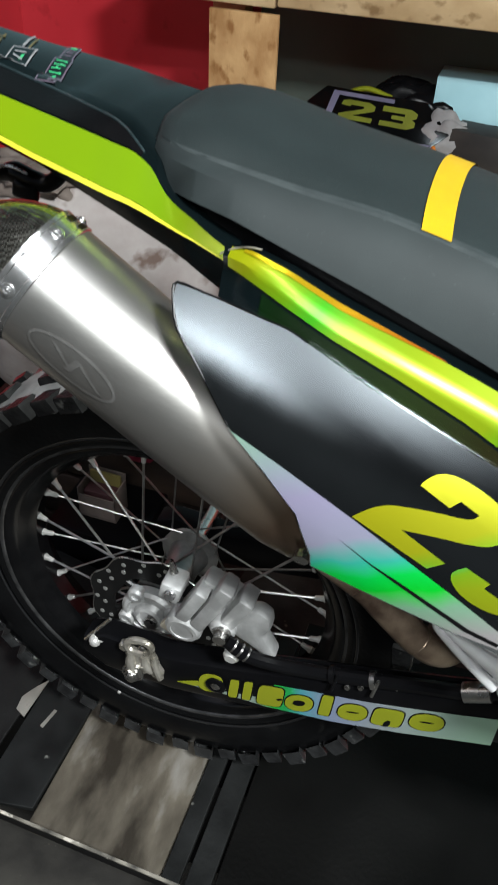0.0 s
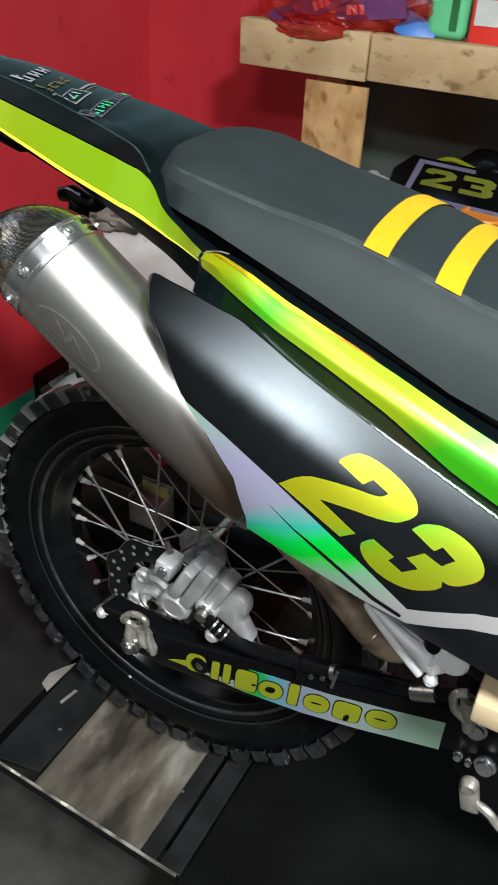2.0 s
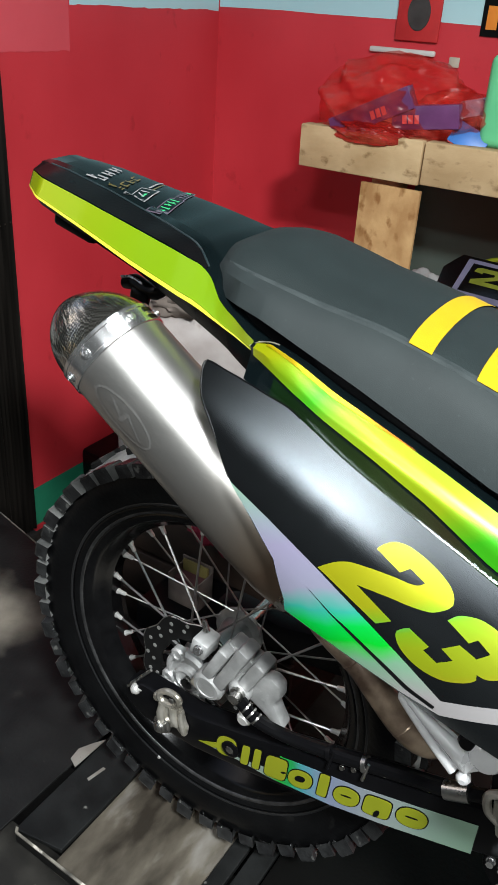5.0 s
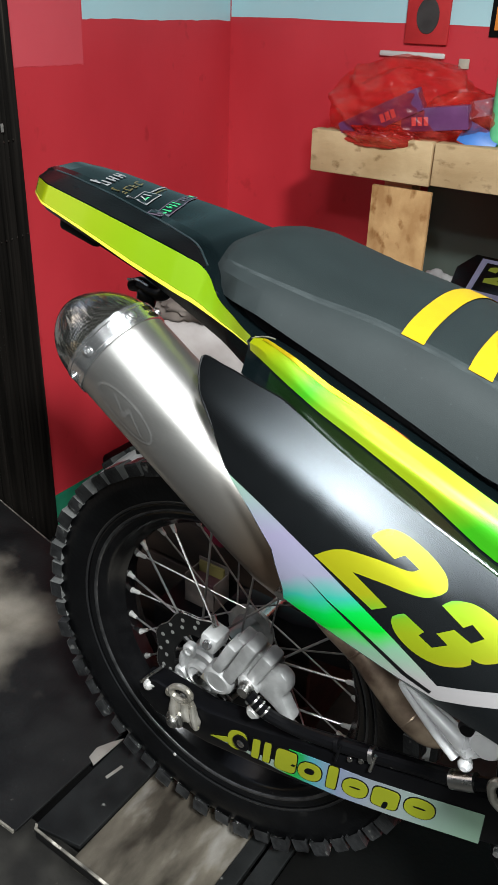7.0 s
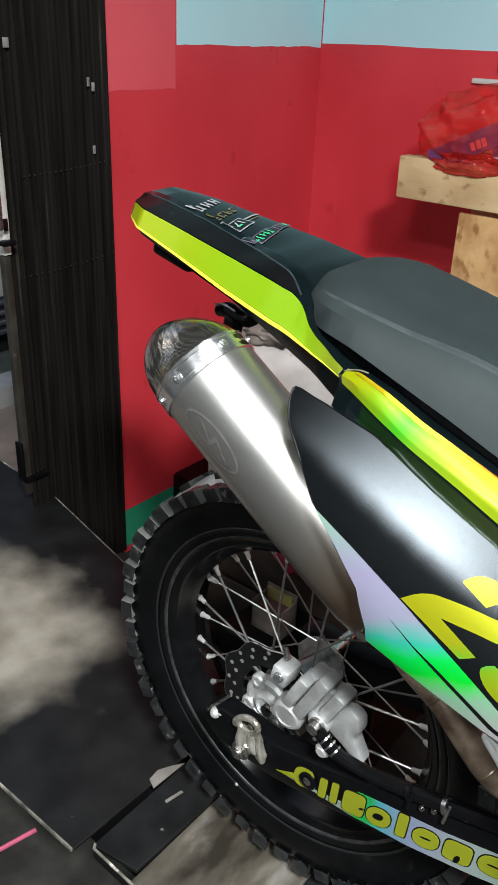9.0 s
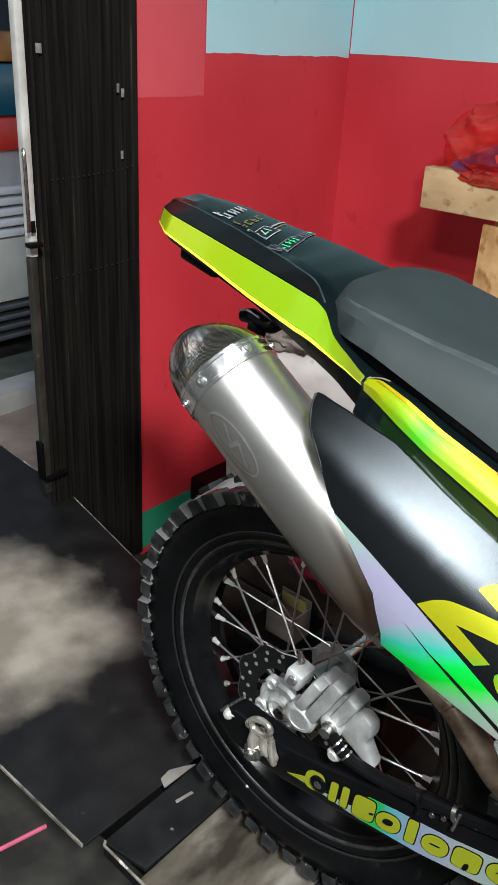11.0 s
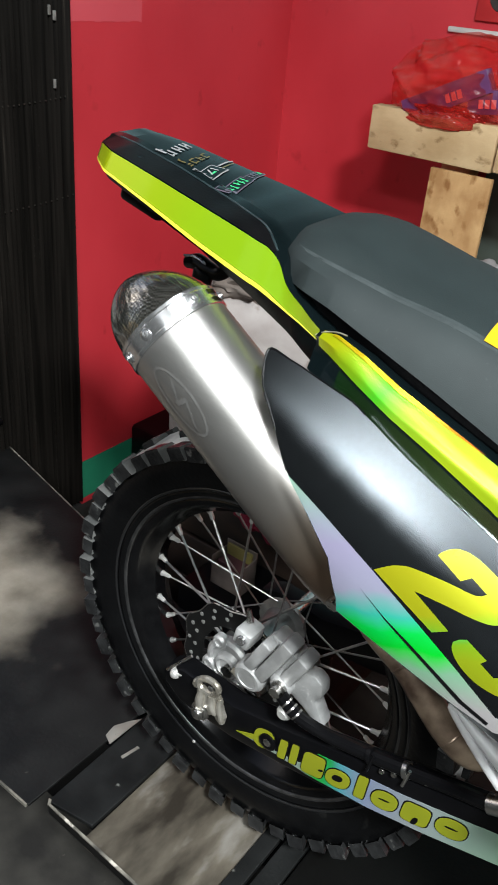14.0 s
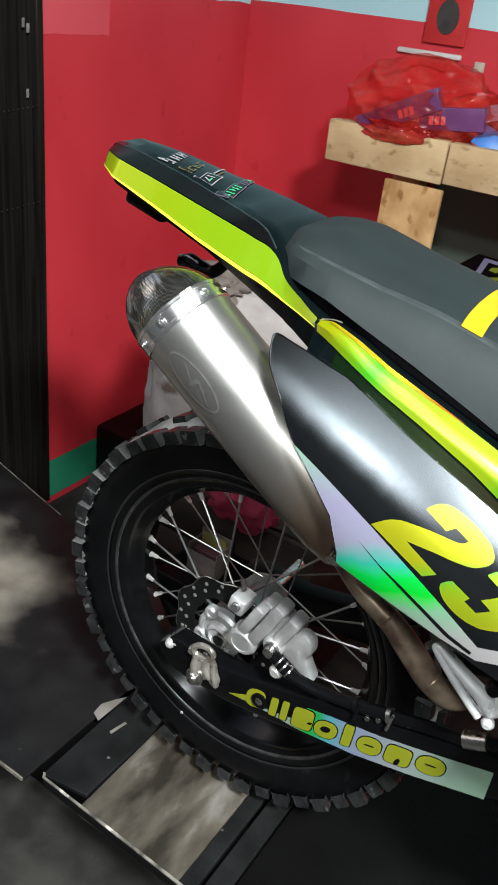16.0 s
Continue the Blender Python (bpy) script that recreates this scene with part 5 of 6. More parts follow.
THREE = [(0.2709, 0.0374), (0.2738, 0.0318), (0.2784, 0.0286), (0.2874, 0.0247), (0.2987, 0.0232), (0.3118, 0.0234), (0.3215, 0.0255), (0.3291, 0.0289), (0.3325, 0.033), (0.3323, 0.0374), (0.3282, 0.0428), (0.3227, 0.048), (0.3176, 0.0508), (0.312, 0.0514), (0.3143, 0.0546), (0.3119, 0.059), (0.3044, 0.0655), (0.2958, 0.071), (0.2828, 0.0747), (0.2699, 0.0753), (0.2575, 0.0731), (0.2495, 0.0683), (0.2481, 0.0646), (0.25, 0.0605), (0.2537, 0.0572), (0.2735, 0.0581), (0.2719, 0.0625), (0.2851, 0.0632), (0.2927, 0.0548), (0.281, 0.0535), (0.2891, 0.0441), (0.3046, 0.044), (0.3099, 0.0365), (0.2968, 0.0346), (0.2932, 0.0396)]
part("digit_two", decal(eased(TWO), 0.0008), M["neon_digit"], panel, "yellow digit 2", smooth=60)
part("digit_three", decal(eased(THREE), 0.0008), M["neon_digit"], panel, "yellow digit 3", smooth=60)
part("foil_strip", decal([(0.072, 0.0622), (0.1163, 0.0647), (0.1744, 0.0692), (0.2616, 0.0779), (0.306, 0.0835), (0.345, 0.055), (0.43, 0.012), (0.435, 0.022), (0.349, 0.066), (0.3125, 0.094), (0.279, 0.1025), (0.227, 0.1125), (0.1712, 0.1222), (0.1655, 0.1117), (0.140, 0.0875), (0.106, 0.0735)], 0.0007), M["silver_foil"], panel, "holographic silver strip along the edge", smooth=60)
part("foil_line", decal([(0.172, 0.0858), (0.2018, 0.0895), (0.224, 0.0900), (0.283, 0.0930), (0.306, 0.0905), (0.306, 0.0935), (0.2813, 0.0966), (0.224, 0.0925), (0.2018, 0.0905)], 0.0011), M["black_plastic"], panel, smooth=60)
part("panel_rim", tube([panel_pt(p, lerp_at(p, PP, P_LO), -0.001) for p in (0.07, 0.036, 0.009, -0.005, -0.0071)] + [panel_pt(p, lerp_at(p, UP, U_S), -0.001) for p in (0.01, 0.0249, 0.05, 0.070, 0.085)], 0.0012, 6, 3), M["black_plastic"], panel, "worn rim")

# ---------------------------------------------------------------- muffler
MU0, MU1 = Vector((-0.0547, -0.1588, 0.7887)), Vector((0.160, -0.160, 0.645))
muf_d = (MU1 - MU0).normalized()
muf = part("muffler", turned([(-0.002, 0.0480), (0.0, 0.0495), (0.004, 0.04965), (0.02, 0.0497), (0.06, 0.0498), (0.10, 0.0498), (0.15, 0.0497), (0.20, 0.0492), (0.225, 0.0485), (0.25, 0.0475), (0.275, 0.043), (0.29, 0.032), (0.31, 0.022)], MU0, MU1, 56), M["titanium"], bike, "brushed titanium muffler with a carbon end cap", smooth=40)
part("band", turned([(-0.0115, 0.0498), (-0.0108, 0.0512), (-0.0075, 0.0513), (-0.0070, 0.0508), (0.0050, 0.0508), (0.0056, 0.0513), (0.0088, 0.0512), (0.0095, 0.0498)], MU0, MU1, 56, caps=False), M["polished"], muf, "polished steel band")
rainbow(M["titanium"], tuple(muf_d), [(0.0, (0.345, 0.338, 0.325)), (0.05, (0.36, 0.352, 0.34)), (0.60, (0.35, 0.338, 0.322)), (0.80, (0.325, 0.298, 0.27)), (0.92, (0.28, 0.225, 0.175)), (1.0, (0.20, 0.14, 0.10))], (MU0 - Vector(bike.location)).dot(muf_d), 0.255)
carbon = bpy.data.materials.new("clear_coated_carbon")
carbon.use_nodes = True
n = carbon.node_tree.nodes
ck = n.new("ShaderNodeTexChecker")
ck.inputs["Scale"].default_value = 520
ck.inputs["Color1"].default_value, ck.inputs["Color2"].default_value = (0.40, 0.39, 0.355, 1), (0.12, 0.115, 0.10, 1)
co = n.new("ShaderNodeTexCoord")
rot = n.new("ShaderNodeMapping")
rot.inputs["Rotation"].default_value = (0.6, 0.45, 0.3)
link(carbon, co.outputs["Object"], rot.inputs[0])
link(carbon, rot.outputs[0], ck.inputs["Vector"])
b = n["Principled BSDF"]
link(carbon, ck.outputs["Color"], b.inputs["Base Color"])
b.inputs["Roughness"].default_value = 0.20
b.inputs["Metallic"].default_value = 0.95
b.inputs["Coat Weight"].default_value = 1.0
b.inputs["Coat Roughness"].default_value = 0.05
wave = n.new("ShaderNodeTexNoise")
wave.inputs["Scale"].default_value, wave.inputs["Detail"].default_value = 110.0, 3.0
al = n.new("ShaderNodeVectorMath")
al.operation = "DOT_PRODUCT"
al.inputs[1].default_value = muf_d
link(carbon, co.outputs["Object"], al.inputs[0])
lay = n.new("ShaderNodeVectorMath")
lay.operation = "SCALE"
lay.inputs[0].default_value = muf_d * -0.82
link(carbon, al.outputs["Value"], lay.inputs["Scale"])
sq = n.new("ShaderNodeVectorMath")
link(carbon, co.outputs["Object"], sq.inputs[0])
link(carbon, lay.outputs[0], sq.inputs[1])
link(carbon, sq.outputs[0], wave.inputs["Vector"])
dent = n.new("ShaderNodeBump")
dent.inputs["Strength"].default_value, dent.inputs["Distance"].default_value = 0.55, 0.006
link(carbon, wave.outputs["Fac"], dent.inputs["Height"])
link(carbon, dent.outputs[0], b.inputs["Normal"])
M["carbon"] = carbon


def muf_frame():
    s = (Vector((0, 0, 1)) - muf_d * muf_d.z).normalized()
    return s, muf_d.cross(s)


MS, MT = muf_frame()
# end cap: a dome whose crown leans towards the ground, with a recessed outlet
cap_side = muf_d.cross(Vector((0.25, -0.71, 0.65))).normalized()
CAP_L = 0.058
rings = []
for u in [0.0, 0.08, 0.18, 0.28, 0.38, 0.48, 0.58, 0.68, 0.77, 0.85, 0.91, 0.95]:
    k = 0.0065 * u
    r = 0.0500 * (1 - u ** 2.1) ** 0.5 - k
    c = MU0 + muf_d * (-0.0095 - CAP_L * u) + cap_side * k
    rings.append([c + r * (math.cos(t) * MS + math.sin(t) * MT) for t in (2 * math.pi * j / 64 for j in range(64))])
tip = MU0 + muf_d * (-0.0095 - CAP_L * 0.93) + cap_side * 0.0062
rings.append([tip + 0.0078 * (math.cos(t) * MS + math.sin(t) * MT) for t in (2 * math.pi * j / 64 for j in range(64))])
part("end_cap", loft(rings), M["carbon"], muf, "glossy carbon end cap", smooth=60)
view = Vector((0.25, -0.71, 0.65))
for ang in (-90, -35.4, 24.8, 64.3, 130, 200):
    a = radians(ang)
    side = muf_d.cross(view).normalized()
    vv = side.cross(muf_d).normalized()
    d = math.cos(a) * vv + math.sin(a) * side
    at = MU0 + muf_d * -0.001 + d * 0.0507
    part("band_bolt", turned([(0, 0.0052), (0.0010, 0.0052), (0.0014, 0.0046), (0.0014, 0.0034), (0.0030, 0.0030), (0.0034, 0.0018), (0.0022, 0.0012)], at, at + d, 16), M["polished"], muf, "polished rivet in a washer")
for h in (-0.0058, 0.0030):
    rows = []
    for k in range(7):
        a = radians(-58 - 2.6 * k)
        d = math.cos(a) * vv + math.sin(a) * side
        rows.append([MU0 + muf_d * hh + d * rr for hh, rr in ((h, 0.0507), (h, 0.0515), (h + 0.0045, 0.0515), (h + 0.0045, 0.0507))])
    part("band_slot", loft(rows), M["black_satin"], muf, "dark slot in the band", smooth=0)
# badge: a ring and a slanted bar, etched pale
M["etch"] = plain("pale_etched_print", (0.40, 0.39, 0.38), 0.40, 0.85, c2=(0.31, 0.30, 0.29), scale=70)


def muf_pt(h, ang, off=0.0006):
    a = radians(ang)
    side = muf_d.cross(view).normalized()
    vv = side.cross(muf_d).normalized()
    return MU0 + muf_d * h + (math.cos(a) * vv + math.sin(a) * side) * (0.0498 + off)


def muf_sheet(path, w):
    rows = []
    for i, (h, ang) in enumerate(path):
        h2, a2 = path[(i + 1) % len(path)]
        d = Vector((h2 - h, radians(a2 - ang) * 0.0498))
        nn = Vector((-d.y, d.x)).normalized() * w
        rows.append([muf_pt(h - nn.x, ang - math.degrees(nn.y / 0.0498)), muf_pt(h + nn.x, ang + math.degrees(nn.y / 0.0498))])
    return loft(rows + [rows[0]], closed=False)


BA = 42
part("badge_ring", muf_sheet([(0.062 + 0.036 * math.cos(t), BA + 15 * math.sin(t)) for t in (2 * math.pi * k / 36 for k in range(36))], 0.0012), M["etch"], muf, "pale etched oval badge", smooth=60)
for h0, a0, h1, a1 in ((0.040, BA - 8, 0.062, BA + 5), (0.058, BA + 7, 0.062, BA - 8), (0.062, BA - 7, 0.086, BA + 6)):
    part("badge_bar", loft([[muf_pt(h0 + (h1 - h0) * t, a0 + (a1 - a0) * t), muf_pt(h0 + (h1 - h0) * t + 0.005, a0 + (a1 - a0) * t)] for t in (0, 0.25, 0.5, 0.75, 1)], closed=False), M["etch"], muf, smooth=60)
part("link_pipe", tube([MU1 + muf_d * 0.03, (0.255, -0.17, 0.62), (0.30, -0.13, 0.58), (0.36, -0.11, 0.55)], 0.019, 14), M["old_steel"], bike, "heat-tinted link pipe")
part("header_pipe", tube([(0.130, -0.105, 0.570), (0.170, -0.113, 0.5405), (0.2118, -0.115, 0.5180), (0.2335, -0.115, 0.5005), (0.2640, -0.115, 0.4730), (0.2870, -0.112, 0.4560), (0.3040, -0.098, 0.4470), (0.316, -0.060, 0.4400)], [0.0115, 0.0122, 0.0132, 0.0145, 0.0150, 0.0132, 0.0105, 0.0085], 20), M["old_steel"], bike, "heat-tinted brown exhaust pipe")
for p, q in (((0.207, -0.115, 0.5214), (0.211, -0.115, 0.5182)), ((0.268, -0.1145, 0.4700), (0.272, -0.114, 0.4667))):
    d = Vector(q) - Vector(p)
    part("pipe_weld", turned([(0, 0.0132 + 0.0016 * (p[0] > 0.24)), (0.0012, 0.0138 + 0.0016 * (p[0] > 0.24)), (0.0026, 0.0132 + 0.0016 * (p[0] > 0.24))], p, Vector(p) + d * 10, 20), M["old_steel"], bike)
# muffler hanger at the lower end
part("muffler_bracket", join(tube([(0.172, -0.206, 0.640), (0.196, -0.190, 0.622), (0.222, -0.170, 0.616)], 0.003, 8), tube([(0.150, -0.17, 0.615), (0.178, -0.203, 0.636)], 0.0026, 8), turned([(0, 0.006), (0.007, 0.006)], (0.172, -0.207, 0.637), (0.172, -0.23, 0.63), 10)), M["steel"], bike, "steel muffler bracket")

# ---------------------------------------------------------------- foot rest bracket, frame and pedal
def flat(pts, y):
    return [(x, y, z) for x, z in pts]


brk = part("foot_rest_bracket", plate(flat([(0.2775, 0.5625), (0.2800, 0.5675), (0.2845, 0.5680), (0.2984, 0.5575), (0.318, 0.5470), (0.333, 0.5400), (0.340, 0.5430), (0.3485, 0.5535), (0.362, 0.5565), (0.3706, 0.5480), (0.371, 0.5340), (0.356, 0.5215), (0.347, 0.5125), (0.334, 0.5095)], -0.172), (0, 1, 0), 0.007, 0.0018), M["forged"], bike, "bright forged aluminium foot rest bracket")
part("lower_rail", tube(flat([(0.2835, 0.5655), (0.2790, 0.5660), (0.2795, 0.5610), (0.300, 0.5400), (0.320, 0.5215), (0.334, 0.5100)], -0.1745), [0.0030, 0.0034, 0.0036, 0.0040, 0.0042, 0.0046], 12), M["forged"], brk, "rounded rail")
part("upper_rail", tube(flat([(0.2815, 0.5665), (0.296, 0.5555), (0.315, 0.5440), (0.334, 0.5330), (0.346, 0.5235)], -0.1745), [0.0030, 0.0044, 0.0060, 0.0078, 0.0085], 12), M["forged"], brk, "rounded rail")
part("groove", tube(flat([(0.288, 0.5580), (0.310, 0.5400), (0.331, 0.5225)], -0.1722), [0.0016, 0.0024, 0.0026], 8), M["black_satin"], brk, "dark groove between the rails")
part("boss", turned([(0, 0.0150), (0.009, 0.0150), (0.012, 0.0125), (0.0122, 0.006)], (0.357, -0.166, 0.540), (0.357, -0.20, 0.540), 24), M["forged"], brk, "rounded boss")
part("lug", turned([(0, 0.003), (0.002, 0.0055), (0.007, 0.0068), (0.010, 0.0055), (0.012, 0.003)], (0.3435, -0.167, 0.5075), (0.345, -0.20, 0.5040), 18), M["forged"], brk, "worn lug")
part("rubber_stop", turned([(0, 0.0085), (0.006, 0.0085), (0.009, 0.006)], (0.3395, -0.168, 0.5475), (0.3395, -0.2, 0.5475), 18), M["black_satin"], brk, "black rubber stop")
part("foot_rest", box(0.385, 0.47, -0.21, -0.165, 0.520, 0.545, 0.004), plain("tan_plastic", (0.55, 0.42, 0.26), 0.5), bike, "tan foot rest")
part("frame_plate", plate([(0.352, -0.108, 0.505), (0.40, -0.108, 0.52), (0.52, -0.108, 0.50), (0.50, -0.108, 0.30), (0.42, -0.108, 0.26), (0.372, -0.108, 0.33), (0.362, -0.108, 0.41)], (0, 1, 0), 0.216, 0.006), M["black_satin"], bike, "black frame around the swingarm pivot")
part("frame_tube", tube([(0.36, -0.118, 0.50), (0.41, -0.120, 0.47), (0.46, -0.118, 0.40), (0.50, -0.115, 0.30)], 0.014, 12), M["black_satin"], bike, "black frame tube")
for p, r in (((0.390, -0.122, 0.412), 0.009), ((0.372, -0.120, 0.425), 0.004), ((0.408, -0.122, 0.367), 0.009), ((0.381, -0.118, 0.360), 0.004), ((0.392, -0.118, 0.358), 0.003)):
    part("frame_bolt", bolt(p, (0, -1, 0.1), r, 0.008), M["polished"], bike)
part("brake_cylinder", join(turned([(0, 0.008), (0.014, 0.009), (0.018, 0.007), (0.040, 0.0065)], (0.376, -0.128, 0.452), (0.386, -0.128, 0.40), 16), tube([(0.374, -0.13, 0.462), (0.363, -0.132, 0.455), (0.366, -0.13, 0.435), (0.380, -0.13, 0.425)], 0.0045, 8)), M["aged_alu"], bike, "worn alloy brake cylinder")
part("brake_pedal", join(box(-0.010, 0.010, -0.006, 0.006, -0.018, 0.018, 0.004, 2, pose(0.404, -0.132, 0.322, 0, -14, 0)), turned([(0, 0.009), (0.006, 0.010), (0.012, 0.007)], (0.400, -0.128, 0.341), (0.404, -0.2, 0.338), 12), tube([(0.410, -0.132, 0.318), (0.425, -0.135, 0.316), (0.44, -0.137, 0.305), (0.47, -0.138, 0.29)], 0.005, 8)), M["aged_alu"], bike, "pale worn brake pedal linkage")
part("engine_block", box(0.42, 0.80, -0.10, 0.10, 0.24, 0.56, 0.03, 3), M["black_satin"], bike, "black engine")
part("tank", box(0.50, 0.95, -0.12, 0.12, 0.60, 0.86, 0.06, 3), M["tail_plastic"], bike, "black fuel tank")
part("shock", join(*[turned([(0, 0.028), (0.008, 0.030), (0.016, 0.028)], (0.30 + 0.004 * k, 0.0, 0.44 + 0.03 * k), (0.31 + 0.004 * k, 0.0, 0.47 + 0.03 * k), 20) for k in range(8)]), M["black_satin"], bike, "black rear shock")
# front wheel, forks and bars close the bike ahead of the view
front = part("front_wheel", turned([(0, 0.30), (0.03, 0.335), (0.06, 0.30)], (1.28, -0.03, 0.348), (1.28, 0.03, 0.348), 48), M["rubber"], bike, "front wheel")
for s in (-1, 1):
    part("fork_leg", tube([(1.28, s * 0.08, 0.35), (1.00, s * 0.08, 1.0)], 0.022, 12), M["steel"], bike, "fork leg")
part("handlebar", tube([(0.86, -0.36, 1.06), (0.93, -0.2, 1.05), (0.98, 0, 1.02), (0.93, 0.2, 1.05), (0.86, 0.36, 1.06)], 0.012, 10), M["black_satin"], bike, "handlebar")

# ---------------------------------------------------------------- the wooden bench behind
bench = thing("workbench", (0.2, 1.25, FLOOR), "rough pale wooden workbench with a thick front beam", "workbench")
ZB0, ZB1, YF = 0.738, 0.834, 1.083


def beam(x0, x1, y0, y1, z0, z1, seed, bevel=0.004):
    bm = box(x0, x1, y0, y1, z0, z1, bevel, 2)
    for v in bm.verts:
        v.co += 0.002 * noise.noise_vector(v.co * 9 + Vector((seed, 0, 0)))
    return bm


part("front_beam", beam(-0.572, -0.266, YF, YF + 0.04, ZB0, ZB1, 1), M["wood"], bench, "stained end of the front beam")
part("front_beam", beam(-0.260, 1.30, YF - 0.004, YF + 0.036, ZB0 + 0.004, ZB1, 2), M["wood"], bench, "stained front beam")
for k, (y0, y1) in enumerate(((YF + 0.042, 1.20), (1.203, 1.31), (1.313, YB - 0.004))):
    part("top_board", beam(-0.570, 1.30, y0, y1, ZB1 - 0.030, ZB1 - 0.004, 5 + k), M["wood"], bench, "rough bench board")
part("leg", beam(-0.406, -0.258, YF + 0.006, YF + 0.018, FLOOR, ZB0 - 0.012, 9, 0.002), M["wood_leg"], bench, "broad knotty plank leg")
part("leg", beam(1.10, 1.24, YF + 0.006, YF + 0.018, FLOOR, ZB0 - 0.006, 10), M["wood_leg"], bench, "broad knotty plank leg")
part("back_leg", beam(-0.50, -0.42, 1.36, 1.42, FLOOR, ZB1 - 0.032, 11), M["wood_leg"], bench)
part("shelf_board", beam(-0.40, 1.25, YF + 0.055, YB - 0.01, 0.40, 0.425, 12), M["wood"], bench, "lower shelf board")
part("back_panel", box(-0.40, 1.25, YB - 0.012, YB - 0.004, 0.426, 0.79, 0.001), plain("dim_grey_green_board", (0.115, 0.145, 0.125), 0.7, c2=(0.075, 0.10, 0.085), scale=4, bump=0.2), bench, "dim grey-green board behind the shelf")

# ---------------------------------------------------------------- on the bench
ZT = ZB1 - 0.004


def crumple(c, size, seed, sharp=0.35, sub=4, flat=None):
    """A creased sheet body: a ball pulled to size and folded by noise; flat: its lowest height."""
    bm = bmesh.new()
    bmesh.ops.create_icosphere(bm, subdivisions=sub, radius=1)
    for v in bm.verts:
        p = v.co.copy()
        f = 1 + sharp * (abs(noise.noise(p * 1.6 + Vector((seed, 0, 0)))) * 2 - 0.5) + 0.45 * sharp * (abs(noise.noise(p * 3.7 + Vector((0, seed, 0)))) * 2 - 0.4) + 0.22 * sharp * abs(noise.noise(p * 8.5 + Vector((0, 0, seed))))
        q = Vector((p.x * size[0], p.y * size[1], p.z * size[2])) * f + Vector(c)
        if flat is not None and q.z < flat:
            q.z = flat + 0.0005 * (q.z - flat)
        v.co = q
    return bm


M["bag"] = plain("red_plastic_film", (0.72, 0.085, 0.060), 0.22, c2=(0.46, 0.020, 0.018), scale=14, rough_var=0.1, bump=1.0, bump_scale=26, spec=0.9)


def see_through(m, tint, low, high, scale):
    """Lets part of the light straight through a thin film, more here and less there."""
    n = m.node_tree.nodes
    tr = n.new("ShaderNodeBsdfTransparent")
    tr.inputs[0].default_value = (*tint, 1)
    nz = n.new("ShaderNodeTexNoise")
    nz.inputs["Scale"].default_value, nz.inputs["Detail"].default_value = scale, 4.0
    mr = n.new("ShaderNodeMapRange")
    mr.inputs[1].default_value, mr.inputs[2].default_value = 0.35, 0.65
    mr.inputs[3].default_value, mr.inputs[4].default_value = low, high
    link(m, nz.outputs["Fac"], mr.inputs[0])
    mx = n.new("ShaderNodeMixShader")
    link(m, mr.outputs[0], mx.inputs[0])
    link(m, n["Principled BSDF"].outputs[0], mx.inputs[1])
    link(m, tr.outputs[0], mx.inputs[2])
    link(m, mx.outputs[0], n["Material Output"].inputs["Surface"])


see_through(M["bag"], (0.97, 0.66, 0.64), 0.58, 0.93, 7.0)
M["bag_fold"] = plain("doubled_red_film", (0.60, 0.040, 0.030), 0.22, c2=(0.34, 0.014, 0.012), scale=14, rough_var=0.1, bump=1.0, bump_scale=26, spec=0.9)
see_through(M["bag_fold"], (0.95, 0.50, 0.47), 0.25, 0.65, 7.0)
M["purple"] = plain("purple_carton", (0.17, 0.055, 0.165), 0.3, c2=(0.12, 0.036, 0.115), scale=20, coat=0.3)
M["coral"] = plain("coral_print", (0.85, 0.16, 0.16), 0.4, scale=40)
M["green_bottle"] = plain("pale_green_plastic", (0.16, 0.62, 0.30), 0.35, c2=(0.13, 0.55, 0.26), scale=9)
M["blue_print"] = plain("blue_print", (0.05, 0.20, 0.60), 0.35, scale=20)
M["pale_blue"] = plain("pale_blue_packet", (0.36, 0.50, 0.66), 0.4, c2=(0.28, 0.40, 0.55), scale=20)
M["red_box"] = plain("bright_red_carton", (0.75, 0.04, 0.03), 0.4, c2=(0.62, 0.03, 0.02), scale=15)
M["white_card"] = plain("white_card", (0.66, 0.66, 0.63), 0.6, c2=(0.52, 0.52, 0.49), scale=15)
M["yellow_box"] = plain("yellow_carton", (0.80, 0.62, 0.03), 0.4, c2=(0.70, 0.52, 0.02), scale=15)
M["orange_box"] = plain("orange_carton", (0.85, 0.28, 0.03), 0.45, c2=(0.72, 0.22, 0.02), scale=15)
M["cyan_box"] = plain("pale_cyan_carton", (0.45, 0.72, 0.78), 0.5, c2=(0.38, 0.64, 0.70), scale=10)
M["rag"] = plain("grey_rag", (0.34, 0.33, 0.32), 0.9, c2=(0.18, 0.17, 0.17), scale=12, bump=0.8, bump_scale=70)
M["sack"] = plain("dusty_pinkish_white_cloth", (0.46, 0.42, 0.40), 0.7, c2=(0.27, 0.225, 0.21), scale=9, bump=0.6, bump_scale=30, spots=(0.16, 0.11, 0.09), spot_scale=9, spot_at=0.60)
M["brown"] = plain("dark_brown_wood", (0.040, 0.022, 0.014), 0.65, c2=(0.015, 0.009, 0.006), scale=8, stretch=(1, 1, 4), bump=0.4)

